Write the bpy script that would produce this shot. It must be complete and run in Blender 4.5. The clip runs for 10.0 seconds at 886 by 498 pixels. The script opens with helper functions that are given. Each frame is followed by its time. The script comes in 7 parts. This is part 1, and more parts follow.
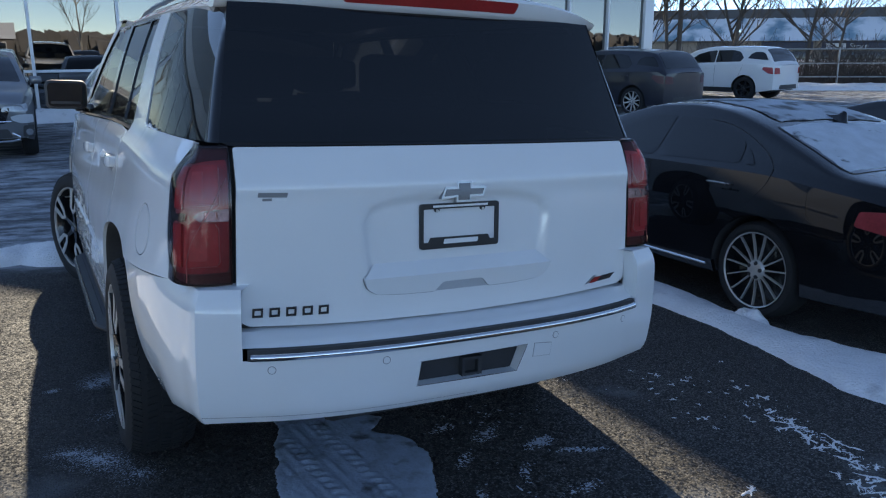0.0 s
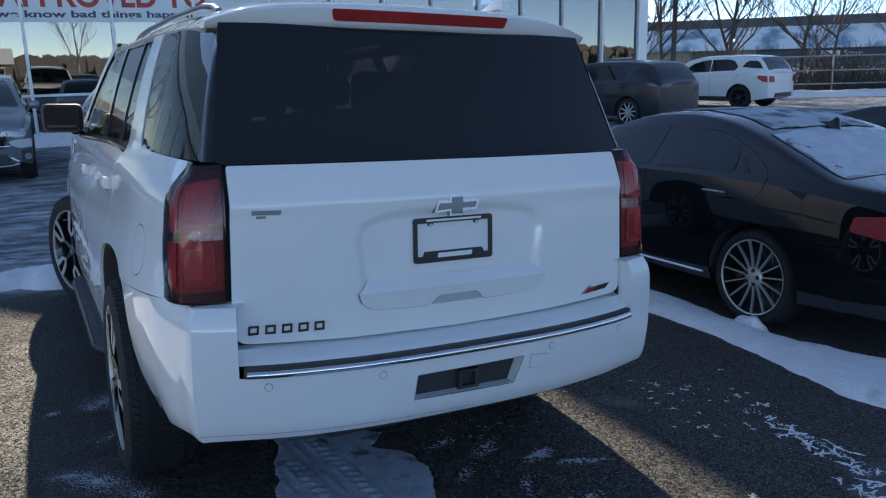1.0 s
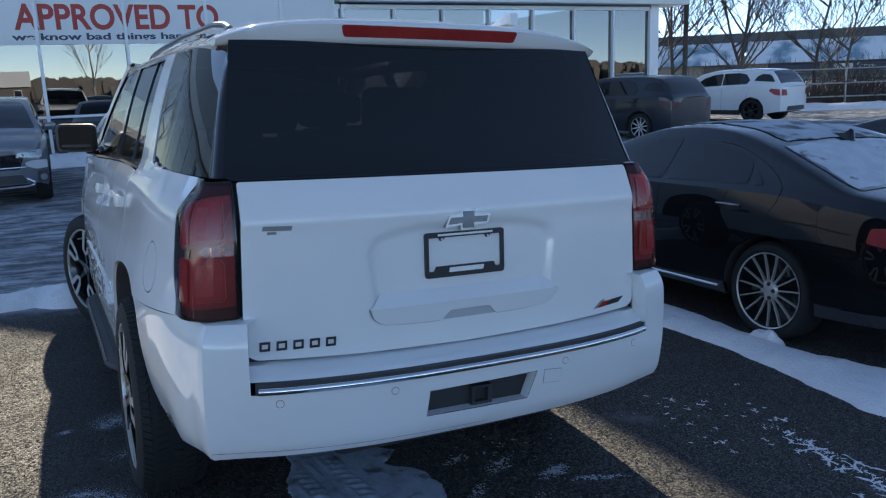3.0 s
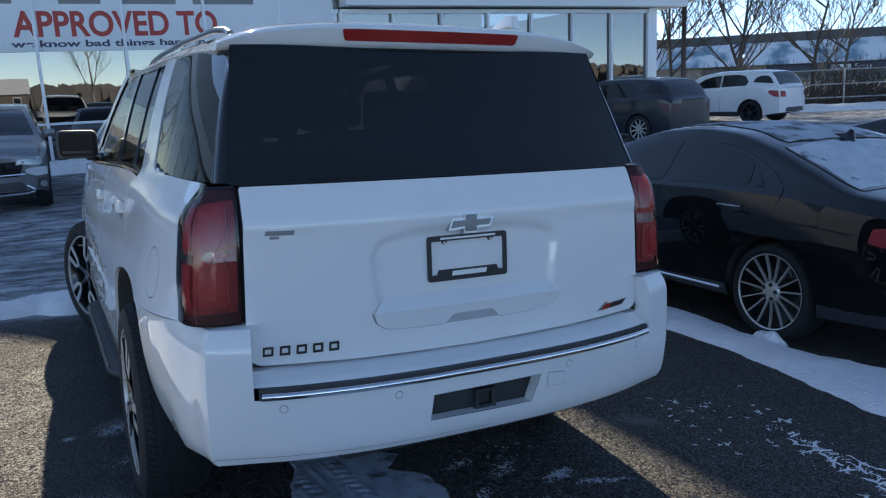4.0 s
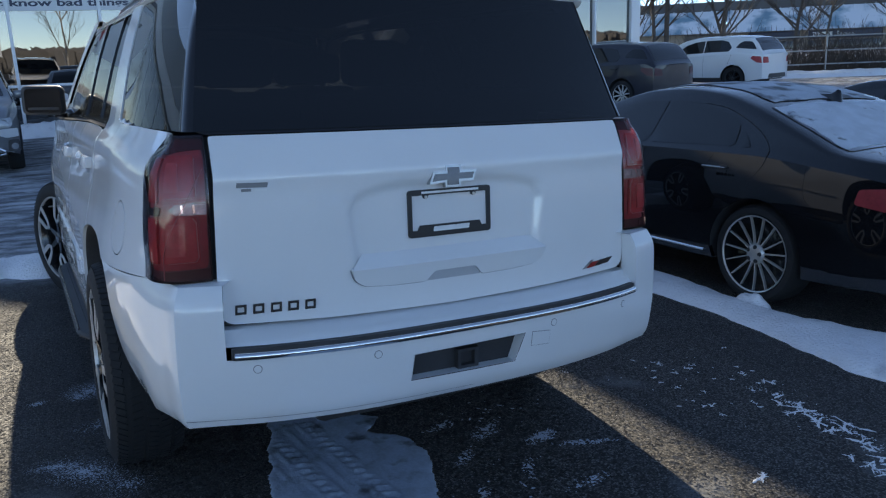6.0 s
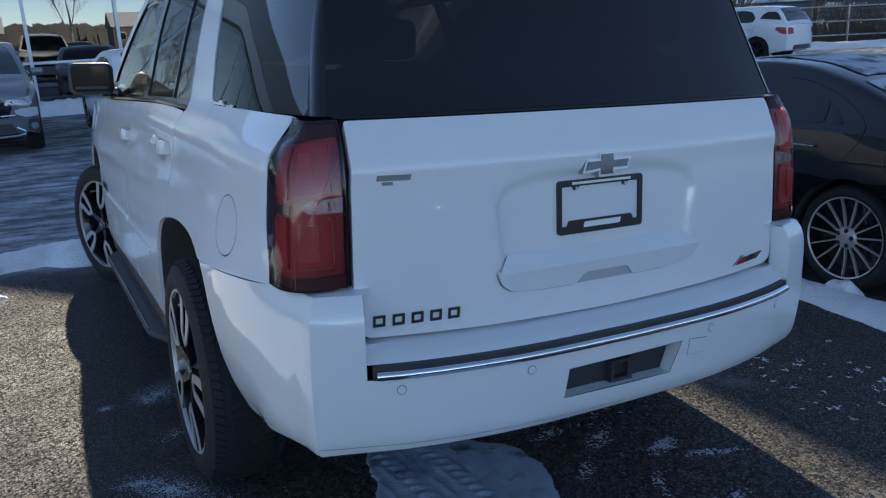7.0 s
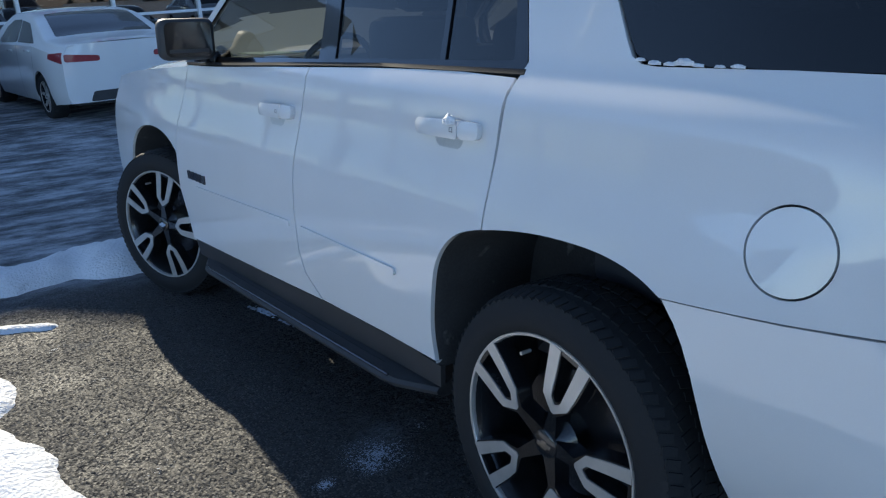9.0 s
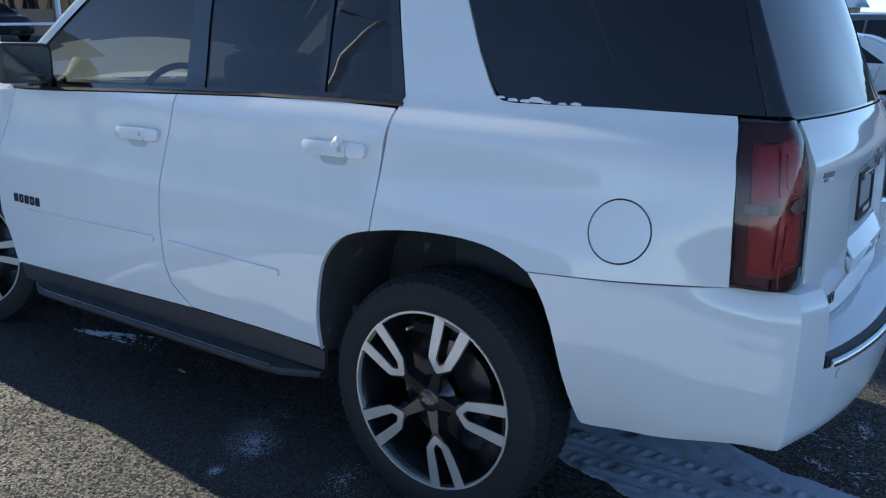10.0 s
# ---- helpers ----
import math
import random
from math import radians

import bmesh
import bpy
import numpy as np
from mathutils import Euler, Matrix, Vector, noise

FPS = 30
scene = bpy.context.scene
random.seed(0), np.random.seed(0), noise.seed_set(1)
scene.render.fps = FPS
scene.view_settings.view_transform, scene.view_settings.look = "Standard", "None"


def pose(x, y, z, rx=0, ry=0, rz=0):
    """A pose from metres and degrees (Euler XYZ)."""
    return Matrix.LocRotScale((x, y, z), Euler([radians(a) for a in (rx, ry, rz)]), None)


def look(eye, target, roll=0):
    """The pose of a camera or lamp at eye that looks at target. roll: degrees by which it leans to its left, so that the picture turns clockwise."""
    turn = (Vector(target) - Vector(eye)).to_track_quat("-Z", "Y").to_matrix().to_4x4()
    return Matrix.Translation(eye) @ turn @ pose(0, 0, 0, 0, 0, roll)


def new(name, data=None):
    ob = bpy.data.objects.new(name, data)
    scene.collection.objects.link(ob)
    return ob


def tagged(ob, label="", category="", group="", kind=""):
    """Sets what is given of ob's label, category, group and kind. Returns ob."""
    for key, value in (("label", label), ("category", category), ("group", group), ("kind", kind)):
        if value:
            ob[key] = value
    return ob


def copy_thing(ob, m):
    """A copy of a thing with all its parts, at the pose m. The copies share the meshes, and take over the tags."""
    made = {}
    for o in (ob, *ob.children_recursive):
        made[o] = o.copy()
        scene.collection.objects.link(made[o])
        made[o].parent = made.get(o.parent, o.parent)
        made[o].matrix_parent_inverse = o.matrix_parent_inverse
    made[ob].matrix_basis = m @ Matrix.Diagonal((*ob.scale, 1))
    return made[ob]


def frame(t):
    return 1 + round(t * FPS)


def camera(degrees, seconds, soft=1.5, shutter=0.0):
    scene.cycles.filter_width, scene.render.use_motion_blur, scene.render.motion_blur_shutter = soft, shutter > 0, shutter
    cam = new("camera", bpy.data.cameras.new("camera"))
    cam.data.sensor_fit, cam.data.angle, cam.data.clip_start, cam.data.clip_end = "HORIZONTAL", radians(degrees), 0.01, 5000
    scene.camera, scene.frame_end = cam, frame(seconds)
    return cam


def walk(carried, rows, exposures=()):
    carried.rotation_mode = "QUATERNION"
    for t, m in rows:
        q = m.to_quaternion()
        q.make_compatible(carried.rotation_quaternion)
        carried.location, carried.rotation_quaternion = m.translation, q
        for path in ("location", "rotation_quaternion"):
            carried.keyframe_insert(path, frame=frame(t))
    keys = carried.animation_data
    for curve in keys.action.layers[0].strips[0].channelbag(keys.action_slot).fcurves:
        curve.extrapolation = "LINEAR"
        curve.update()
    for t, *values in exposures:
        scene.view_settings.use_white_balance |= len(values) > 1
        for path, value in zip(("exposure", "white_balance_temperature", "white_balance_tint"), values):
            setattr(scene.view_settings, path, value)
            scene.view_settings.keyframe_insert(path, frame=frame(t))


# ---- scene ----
cam = camera(58.4, 10.0, soft=1.2)
PATH = [
    (0, (-1.292, -2.082, 1.57), (-0.372, -0.359, 1.138), 1.7),
    (0.5, (-1.286, -2.103, 1.57), (-0.369, -0.374, 1.16), 0.9),
    (1, (-1.279, -2.104, 1.569), (-0.358, -0.374, 1.174), 0.4),
    (1.5, (-1.279, -2.096, 1.568), (-0.361, -0.361, 1.186), 0.3),
    (2, (-1.276, -2.1, 1.569), (-0.365, -0.36, 1.197), 0.2),
    (2.5, (-1.267, -2.099, 1.564), (-0.367, -0.35, 1.201), 0.0),
    (4, (-1.275, -2.087, 1.557), (-0.378, -0.333, 1.213), -0.7),
    (4.5, (-1.258, -2.079, 1.555), (-0.36, -0.327, 1.203), -0.9),
    (5, (-1.229, -2.067, 1.548), (-0.323, -0.324, 1.173), -0.9),
    (5.2, (-1.227, -2.067, 1.551), (-0.314, -0.331, 1.162), -0.9),
    (6.3, (-1.238, -1.902, 1.486), (-0.307, -0.188, 1.043), -0.2),
    (6.5, (-1.309, -1.793, 1.486), (-0.385, -0.08, 1.026), -0.0),
    (6.8, (-1.402, -1.636, 1.513), (-0.481, 0.072, 1.029), -0.4),
    (7, (-1.446, -1.527, 1.501), (-0.532, 0.184, 1.016), -0.8),
    (7.3, (-1.507, -1.324, 1.481), (-0.595, 0.388, 0.993), -1.4),
    (7.5, (-1.556, -1.203, 1.482), (-0.644, 0.509, 0.997), -1.8),
    (7.8, (-1.683, -0.969, 1.460), (-0.735, 0.717, 0.954), -2.0),
    (8, (-1.806, -0.798, 1.446), (-0.83, 0.865, 0.915), -1.6),
    (8.3, (-1.96, -0.535, 1.465), (-0.978, 1.101, 0.864), -2.0),
    (8.4, (-2.011, -0.454, 1.466), (-1.037, 1.184, 0.859), -2.6),
    (8.5, (-2.03, -0.37, 1.452), (-1.052, 1.269, 0.851), -2.4),
    (8.7, (-2.116, -0.218, 1.446), (-1.116, 1.414, 0.865), -1.7),
    (9, (-2.268, -0.05, 1.472), (-1.129, 1.488, 0.893), -1.5),
    (9.2, (-2.418, 0.011, 1.461), (-1.080, 1.383, 0.889), -0.6),
    (9.4, (-2.522, 0.034, 1.479), (-1.071, 1.285, 0.906), -0.2),
    (9.5, (-2.596, 0.032, 1.502), (-1.101, 1.231, 0.928), 0.2),
    (9.7, (-2.698, -0.020, 1.502), (-1.147, 1.134, 0.991), 0.7),
    (10, (-2.894, -0.107, 1.503), (-1.302, 0.995, 1.002), 1.5),
]
EXPOSURE = [(0, 1.24, 7500, 7), (6.5, 1.24, 7450, 7), (8.5, 1.10, 7100, 5), (9.3, 1.16, 6950, 4), (10, 1.22, 6900, 4)]
walk(cam, [(t, look(eye, target, roll)) for t, eye, target, roll in PATH], EXPOSURE)

# ---- world and sun ----
SUN_AZ, SUN_EL = 9.5, 25.0
world = bpy.data.worlds.new("world")
scene.world = world
world.use_nodes = True
wn = world.node_tree
sky = wn.nodes.new("ShaderNodeTexSky")
sky.sky_type = "NISHITA"
sky.sun_disc = False
sky.sun_elevation, sky.sun_rotation = radians(SUN_EL), radians(SUN_AZ)
sky.air_density, sky.dust_density, sky.ozone_density = 0.5, 0.0, 2.6
sky.altitude = 1200
wn.links.new(sky.outputs[0], wn.nodes["Background"].inputs[0])
wn.nodes["Background"].inputs[1].default_value = 0.15
sun_way = Vector((math.sin(radians(SUN_AZ)) * math.cos(radians(SUN_EL)), math.cos(radians(SUN_AZ)) * math.cos(radians(SUN_EL)), math.sin(radians(SUN_EL))))
sun_data = bpy.data.lights.new("sun", "SUN")
sun_data.energy, sun_data.angle, sun_data.color = 2.75, radians(0.45), (1.0, 0.93, 0.83)
sun = new("sun", sun_data)
sun.matrix_world = look(sun_way * 60, (0, 0, 0))


# ---- materials ----
def material(name, colour, rough=0.5, metal=0.0, vary=0.12, scale=6.0, fine=90.0, bump=0.05, coat=0.0, spec=0.5, second=None, mask=(0.5, 0.62), mask_scale=2.0, rough2=None, dist=0.004, random_piece=0.0):
    """A principled material: colour varied at two scales, fine relief, and, where wanted, a second colour in worn or dirty patches."""
    m = bpy.data.materials.new(name)
    m.use_nodes = True
    nt = m.node_tree
    b = nt.nodes["Principled BSDF"]
    b.inputs["Metallic"].default_value = metal
    b.inputs["Specular IOR Level"].default_value = spec
    b.inputs["Coat Weight"].default_value = coat
    b.inputs["Coat Roughness"].default_value = 0.04
    tc = nt.nodes.new("ShaderNodeTexCoord")

    def noise_tex(sc, detail=4.0):
        n = nt.nodes.new("ShaderNodeTexNoise")
        n.inputs["Scale"].default_value, n.inputs["Detail"].default_value = sc, detail
        nt.links.new(tc.outputs["Object"], n.inputs["Vector"])
        return n

    def ramp(src, lo, hi, c0, c1):
        r = nt.nodes.new("ShaderNodeValToRGB")
        r.color_ramp.elements[0].position, r.color_ramp.elements[1].position = lo, hi
        r.color_ramp.elements[0].color, r.color_ramp.elements[1].color = (*c0, 1), (*c1, 1)
        nt.links.new(src, r.inputs[0])
        return r

    big, small = noise_tex(scale), noise_tex(fine, 6.0)
    mixed = nt.nodes.new("ShaderNodeMath")
    mixed.operation = "MULTIPLY_ADD"
    nt.links.new(big.outputs["Fac"], mixed.inputs[0])
    mixed.inputs[1].default_value = 0.6
    half = nt.nodes.new("ShaderNodeMath")
    half.operation = "MULTIPLY"
    nt.links.new(small.outputs["Fac"], half.inputs[0])
    half.inputs[1].default_value = 0.4
    nt.links.new(half.outputs[0], mixed.inputs[2])
    dark = [c * (1 - vary) for c in colour]
    lite = [min(1.0, c * (1 + vary)) for c in colour]
    base = ramp(mixed.outputs[0], 0.3, 0.7, dark, lite)
    out = base.outputs[0]
    rr = nt.nodes.new("ShaderNodeMapRange")
    nt.links.new(big.outputs["Fac"], rr.inputs[0])
    rr.inputs[3].default_value, rr.inputs[4].default_value = max(0.0, rough * 0.85), min(1.0, rough * 1.15)
    rough_out = rr.outputs[0]
    if second is not None:
        mk = noise_tex(mask_scale, 8.0)
        fac = ramp(mk.outputs["Fac"], mask[0], mask[1], (0, 0, 0), (1, 1, 1))
        mx = nt.nodes.new("ShaderNodeMix")
        mx.data_type = "RGBA"
        nt.links.new(fac.outputs[0], mx.inputs[0])
        nt.links.new(out, mx.inputs[6])
        mx.inputs[7].default_value = (*second, 1)
        out = mx.outputs[2]
        if rough2 is not None:
            mr = nt.nodes.new("ShaderNodeMix")
            nt.links.new(fac.outputs[0], mr.inputs[0])
            nt.links.new(rough_out, mr.inputs[2])
            mr.inputs[3].default_value = rough2
            rough_out = mr.outputs[0]
    if random_piece:
        oi = nt.nodes.new("ShaderNodeObjectInfo")
        hs = nt.nodes.new("ShaderNodeHueSaturation")
        mr2 = nt.nodes.new("ShaderNodeMapRange")
        nt.links.new(oi.outputs["Random"], mr2.inputs[0])
        mr2.inputs[3].default_value, mr2.inputs[4].default_value = 1 - random_piece, 1 + random_piece
        nt.links.new(mr2.outputs[0], hs.inputs["Value"])
        nt.links.new(out, hs.inputs["Color"])
        out = hs.outputs[0]
    nt.links.new(out, b.inputs["Base Color"])
    nt.links.new(rough_out, b.inputs["Roughness"])
    if bump:
        bp = nt.nodes.new("ShaderNodeBump")
        bp.inputs["Strength"].default_value, bp.inputs["Distance"].default_value = bump, dist
        nt.links.new(small.outputs["Fac"], bp.inputs["Height"])
        nt.links.new(bp.outputs[0], b.inputs["Normal"])
    return m


def glass_material(name, tint, ior=1.5, rough=0.0):
    """A thin tinted pane: what lies behind shows through the tint, and the surface mirrors by Fresnel."""
    m = bpy.data.materials.new(name)
    m.use_nodes = True
    nt = m.node_tree
    nt.nodes.remove(nt.nodes["Principled BSDF"])
    tr, gl = nt.nodes.new("ShaderNodeBsdfTransparent"), nt.nodes.new("ShaderNodeBsdfGlossy")
    tr.inputs[0].default_value = (*tint, 1)
    gl.inputs["Roughness"].default_value = rough
    fr, mx = nt.nodes.new("ShaderNodeFresnel"), nt.nodes.new("ShaderNodeMixShader")
    fr.inputs[0].default_value = ior
    nt.links.new(fr.outputs[0], mx.inputs[0])
    nt.links.new(tr.outputs[0], mx.inputs[1])
    nt.links.new(gl.outputs[0], mx.inputs[2])
    nt.links.new(mx.outputs[0], nt.nodes["Material Output"].inputs[0])
    return m


M = {}
M["white_paint"] = material("white_paint", (0.75, 0.755, 0.76), 0.6, vary=0.03, scale=2.5, fine=420, bump=0.0, coat=1.0, spec=0.0)


def clear_coat(m, ior, low, high, wave):
    """Gives a paint its clear coat: slightly wavy, and dulled by a film of salt in patches."""
    nt = m.node_tree
    b = nt.nodes["Principled BSDF"]
    b.inputs["Coat IOR"].default_value = ior
    tc = nt.nodes.new("ShaderNodeTexCoord")
    film, peel = nt.nodes.new("ShaderNodeTexNoise"), nt.nodes.new("ShaderNodeTexNoise")
    film.inputs["Scale"].default_value, film.inputs["Detail"].default_value = 3.2, 7.0
    peel.inputs["Scale"].default_value, peel.inputs["Detail"].default_value = 5.0, 1.0
    rr = nt.nodes.new("ShaderNodeMapRange")
    rr.inputs[1].default_value, rr.inputs[2].default_value = 0.42, 0.72
    rr.inputs[3].default_value, rr.inputs[4].default_value = low, high
    bp = nt.nodes.new("ShaderNodeBump")
    bp.inputs["Strength"].default_value, bp.inputs["Distance"].default_value = wave, 0.01
    for n in (film, peel):
        nt.links.new(tc.outputs["Object"], n.inputs["Vector"])
    nt.links.new(film.outputs["Fac"], rr.inputs[0])
    nt.links.new(rr.outputs[0], b.inputs["Coat Roughness"])
    nt.links.new(peel.outputs["Fac"], bp.inputs["Height"])
    nt.links.new(bp.outputs[0], b.inputs["Coat Normal"])


clear_coat(M["white_paint"], 1.66, 0.010, 0.08, 0.08)
M["black_paint"] = material("black_paint", (0.005, 0.006, 0.008), 0.4, vary=0.3, scale=3, bump=0.0, coat=0.9, spec=0.05, second=(0.016, 0.018, 0.020), mask=(0.60, 0.9), mask_scale=6.0)
clear_coat(M["black_paint"], 1.6, 0.004, 0.03, 0.06)
M["navy_paint"] = material("navy_paint", (0.010, 0.012, 0.022), 0.3, vary=0.3, scale=3, bump=0.0, coat=0.6, second=(0.03, 0.031, 0.036), mask=(0.55, 0.8), mask_scale=4.0)
M["grey_paint"] = material("grey_paint", (0.14, 0.15, 0.165), 0.3, metal=0.4, vary=0.2, scale=3, bump=0.0, coat=0.8)
M["silver_paint"] = material("silver_paint", (0.55, 0.57, 0.60), 0.3, metal=0.3, vary=0.1, scale=3, bump=0.0, coat=0.8)
M["black_plastic"] = material("black_plastic", (0.038, 0.039, 0.042), 0.55, vary=0.3, scale=9, fine=400, bump=0.15, dist=0.001)
M["gloss_black"] = material("gloss_black", (0.008, 0.008, 0.010), 0.12, vary=0.2, bump=0.0, coat=0.5)
M["liner"] = material("liner", (0.030, 0.031, 0.033), 0.9, vary=0.4, scale=8, fine=120, bump=0.4, second=(0.10, 0.10, 0.10), mask=(0.66, 0.75), mask_scale=14)
M["rubber"] = material("rubber", (0.012, 0.013, 0.015), 0.8, vary=0.3, scale=7, fine=160, bump=0.25, dist=0.002, second=(0.045, 0.046, 0.048), mask=(0.66, 0.82), mask_scale=9)
M["wheel_black"] = material("wheel_black", (0.010, 0.011, 0.013), 0.22, vary=0.3, bump=0.0, coat=0.6, second=(0.04, 0.04, 0.042), mask=(0.55, 0.8), mask_scale=8)
M["machined"] = material("machined", (0.60, 0.59, 0.57), 0.36, metal=0.6, vary=0.1, scale=20, fine=400, bump=0.05, dist=0.0006)
M["chrome"] = material("chrome", (0.78, 0.79, 0.80), 0.08, metal=1.0, vary=0.04, bump=0.0)
M["dark_chrome"] = material("dark_chrome", (0.10, 0.10, 0.11), 0.2, metal=0.8, vary=0.1, bump=0.0)
M["red_lens"] = material("red_lens", (0.38, 0.045, 0.052), 0.25, vary=0.25, scale=9, fine=60, bump=0.0, coat=0.3, spec=0.35)
M["deep_red_lens"] = material("deep_red_lens", (0.28, 0.030, 0.040), 0.3, vary=0.3, scale=9, fine=60, bump=0.0, coat=0.35, spec=0.35)
M["inner_red"] = material("inner_red", (0.40, 0.045, 0.052), 0.3, vary=0.25, scale=30, fine=200, bump=0.1)
M["red_plastic"] = material("red_plastic", (0.30, 0.02, 0.02), 0.2, vary=0.2, bump=0.0, coat=0.6)
M["clear_lens"] = material("clear_lens", (0.36, 0.33, 0.33), 0.15, metal=0.5, vary=0.4, scale=60, fine=200, bump=0.3)
M["headlamp"] = material("headlamp", (0.32, 0.34, 0.36), 0.12, metal=0.3, vary=0.3, scale=20, bump=0.1, coat=1.0)
M["frame_black"] = material("frame_black", (0.02, 0.02, 0.022), 0.4, vary=0.2, bump=0.05)
M["pale_letter"] = material("pale_letter", (0.75, 0.75, 0.75), 0.5, vary=0.05, bump=0.0)
M["grey_letter"] = material("grey_letter", (0.22, 0.22, 0.23), 0.5, vary=0.05, bump=0.0)
M["seat"] = material("seat", (0.04, 0.04, 0.045), 0.8, vary=0.2, scale=20, fine=200, bump=0.3)
M["paper"] = material("paper", (0.62, 0.72, 0.60), 0.7, vary=0.05)
M["snow"] = material("snow", (0.86, 0.87, 0.89), 0.65, vary=0.06, scale=9, fine=60, bump=0.7, dist=0.02, second=(0.64, 0.65, 0.67), mask=(0.62, 0.75), mask_scale=5.0)
# thin snow over asphalt, with the blue of open shade mixed into its colour
M["shaded_thin_snow"] = material("shaded_thin_snow", (0.46, 0.53, 0.63), 0.55, vary=0.25, scale=11, fine=70, bump=0.5, dist=0.006, second=(0.11, 0.115, 0.125), mask=(0.55, 0.68), mask_scale=7.5)
M["window_frost"] = material("window_frost", (0.50, 0.54, 0.59), 0.6, vary=0.2, scale=9, fine=120, bump=0.4, dist=0.004, second=(0.08, 0.09, 0.10), mask=(0.63, 0.70), mask_scale=7.0)
M["roof_frost"] = material("roof_frost", (0.36, 0.40, 0.45), 0.55, vary=0.3, scale=6, fine=120, bump=0.4, dist=0.004, second=(0.03, 0.033, 0.038), mask=(0.50, 0.62), mask_scale=5.0)
M["frost"] = material("frost", (0.49, 0.53, 0.59), 0.7, vary=0.12, scale=14, fine=120, bump=0.4, dist=0.004)
M["twig"] = material("twig", (0.075, 0.062, 0.055), 0.9, vary=0.3, scale=2, fine=40, bump=0.3, dist=0.01)
M["bark"] = material("bark", (0.085, 0.075, 0.068), 0.9, vary=0.3, scale=3, fine=30, bump=0.6, dist=0.02)
# distance haze is put into this colour, paler than the near bark
M["far_wood"] = material("far_wood", (0.17, 0.16, 0.155), 0.9, vary=0.3, scale=0.05, fine=2, bump=0.0)
M["pale_bark"] = material("pale_bark", (0.45, 0.42, 0.38), 0.9, vary=0.3, scale=3, fine=30, bump=0.4, dist=0.02)
M["white_metal"] = material("white_metal", (0.74, 0.76, 0.78), 0.4, vary=0.05, scale=1, fine=40, bump=0.05)
M["cladding"] = material("cladding", (0.42, 0.45, 0.48), 0.5, vary=0.06, scale=0.8, fine=20, bump=0.1)
M["interior"] = material("interior", (0.22, 0.22, 0.22), 0.8, vary=0.15, scale=1, fine=20, bump=0.1)
M["banner"] = material("banner", (0.70, 0.72, 0.74), 0.6, vary=0.04, scale=1, fine=60, bump=0.1)
M["banner_red"] = material("banner_red", (0.42, 0.05, 0.04), 0.6, vary=0.06, bump=0.0)
M["banner_ink"] = material("banner_ink", (0.05, 0.06, 0.10), 0.6, vary=0.06, bump=0.0)
M["brick"] = material("brick", (0.145, 0.128, 0.12), 0.85, vary=0.3, scale=1.2, fine=14, bump=0.3, dist=0.02)
M["tan_wall"] = material("tan_wall", (0.33, 0.27, 0.22), 0.85, vary=0.15, scale=0.6, fine=12, bump=0.2)
M["roof_metal"] = material("roof_metal", (0.16, 0.27, 0.34), 0.45, vary=0.1, scale=0.5, fine=8, bump=0.1, second=(0.66, 0.69, 0.73), mask=(0.36, 0.50), mask_scale=0.35, rough2=0.8)
M["dark_band"] = material("dark_band", (0.075, 0.075, 0.08), 0.7, vary=0.15, scale=0.5, fine=10, bump=0.1)
M["galvanised"] = material("galvanised", (0.36, 0.38, 0.39), 0.5, metal=0.6, vary=0.15, scale=4, fine=60, bump=0.05)
M["glass_dark"] = glass_material("glass_dark", (0.045, 0.05, 0.055), 1.75)
M["glass_side"] = glass_material("glass_side", (0.42, 0.46, 0.46), 1.65)
M["glass_tint"] = glass_material("glass_tint", (0.10, 0.11, 0.12), 1.7)
M["pocket_grey"] = material("pocket_grey", (0.030, 0.031, 0.034), 0.7, vary=0.2, scale=9, fine=200, bump=0.1)
M["lens_cover"] = glass_material("lens_cover", (0.94, 0.76, 0.77), 1.5)
M["satin_chrome"] = material("satin_chrome", (0.42, 0.43, 0.45), 0.28, metal=1.0, vary=0.06, bump=0.0)
M["grip_shade"] = material("grip_shade", (0.40, 0.41, 0.43), 0.5, vary=0.06, bump=0.0)
M["smoked_lens"] = material("smoked_lens", (0.055, 0.014, 0.018), 0.25, vary=0.3, bump=0.0)
M["lens_line"] = material("lens_line", (0.40, 0.12, 0.12), 0.3, vary=0.1, bump=0.0)
M["dark_lamp"] = material("dark_lamp", (0.075, 0.016, 0.024), 0.35, vary=0.3, bump=0.0)
M["glass_shop"] = glass_material("glass_shop", (0.15, 0.18, 0.19), 2.8)


# ---- mesh helpers ----
from mathutils.geometry import delaunay_2d_cdt


def pchip(points):
    """A smooth curve without overshoot through points (u, v)."""
    u, v = np.array([p[0] for p in points], float), np.array([p[1] for p in points], float)
    h, d = np.diff(u), np.diff(v) / np.diff(u)
    s = np.zeros(len(u))
    s[0], s[-1] = d[0], d[-1]
    for i in range(1, len(u) - 1):
        if d[i - 1] * d[i] > 0:
            w1, w2 = 2 * h[i] + h[i - 1], h[i] + 2 * h[i - 1]
            s[i] = (w1 + w2) / (w1 / d[i - 1] + w2 / d[i])

    def f(x):
        x = min(max(x, u[0]), u[-1])
        i = min(max(int(np.searchsorted(u, x)) - 1, 0), len(h) - 1)
        t = (x - u[i]) / h[i]
        return float((2 * t**3 - 3 * t**2 + 1) * v[i] + (t**3 - 2 * t**2 + t) * h[i] * s[i] + (-2 * t**3 + 3 * t**2) * v[i + 1] + (t**3 - t**2) * h[i] * s[i + 1])

    return f


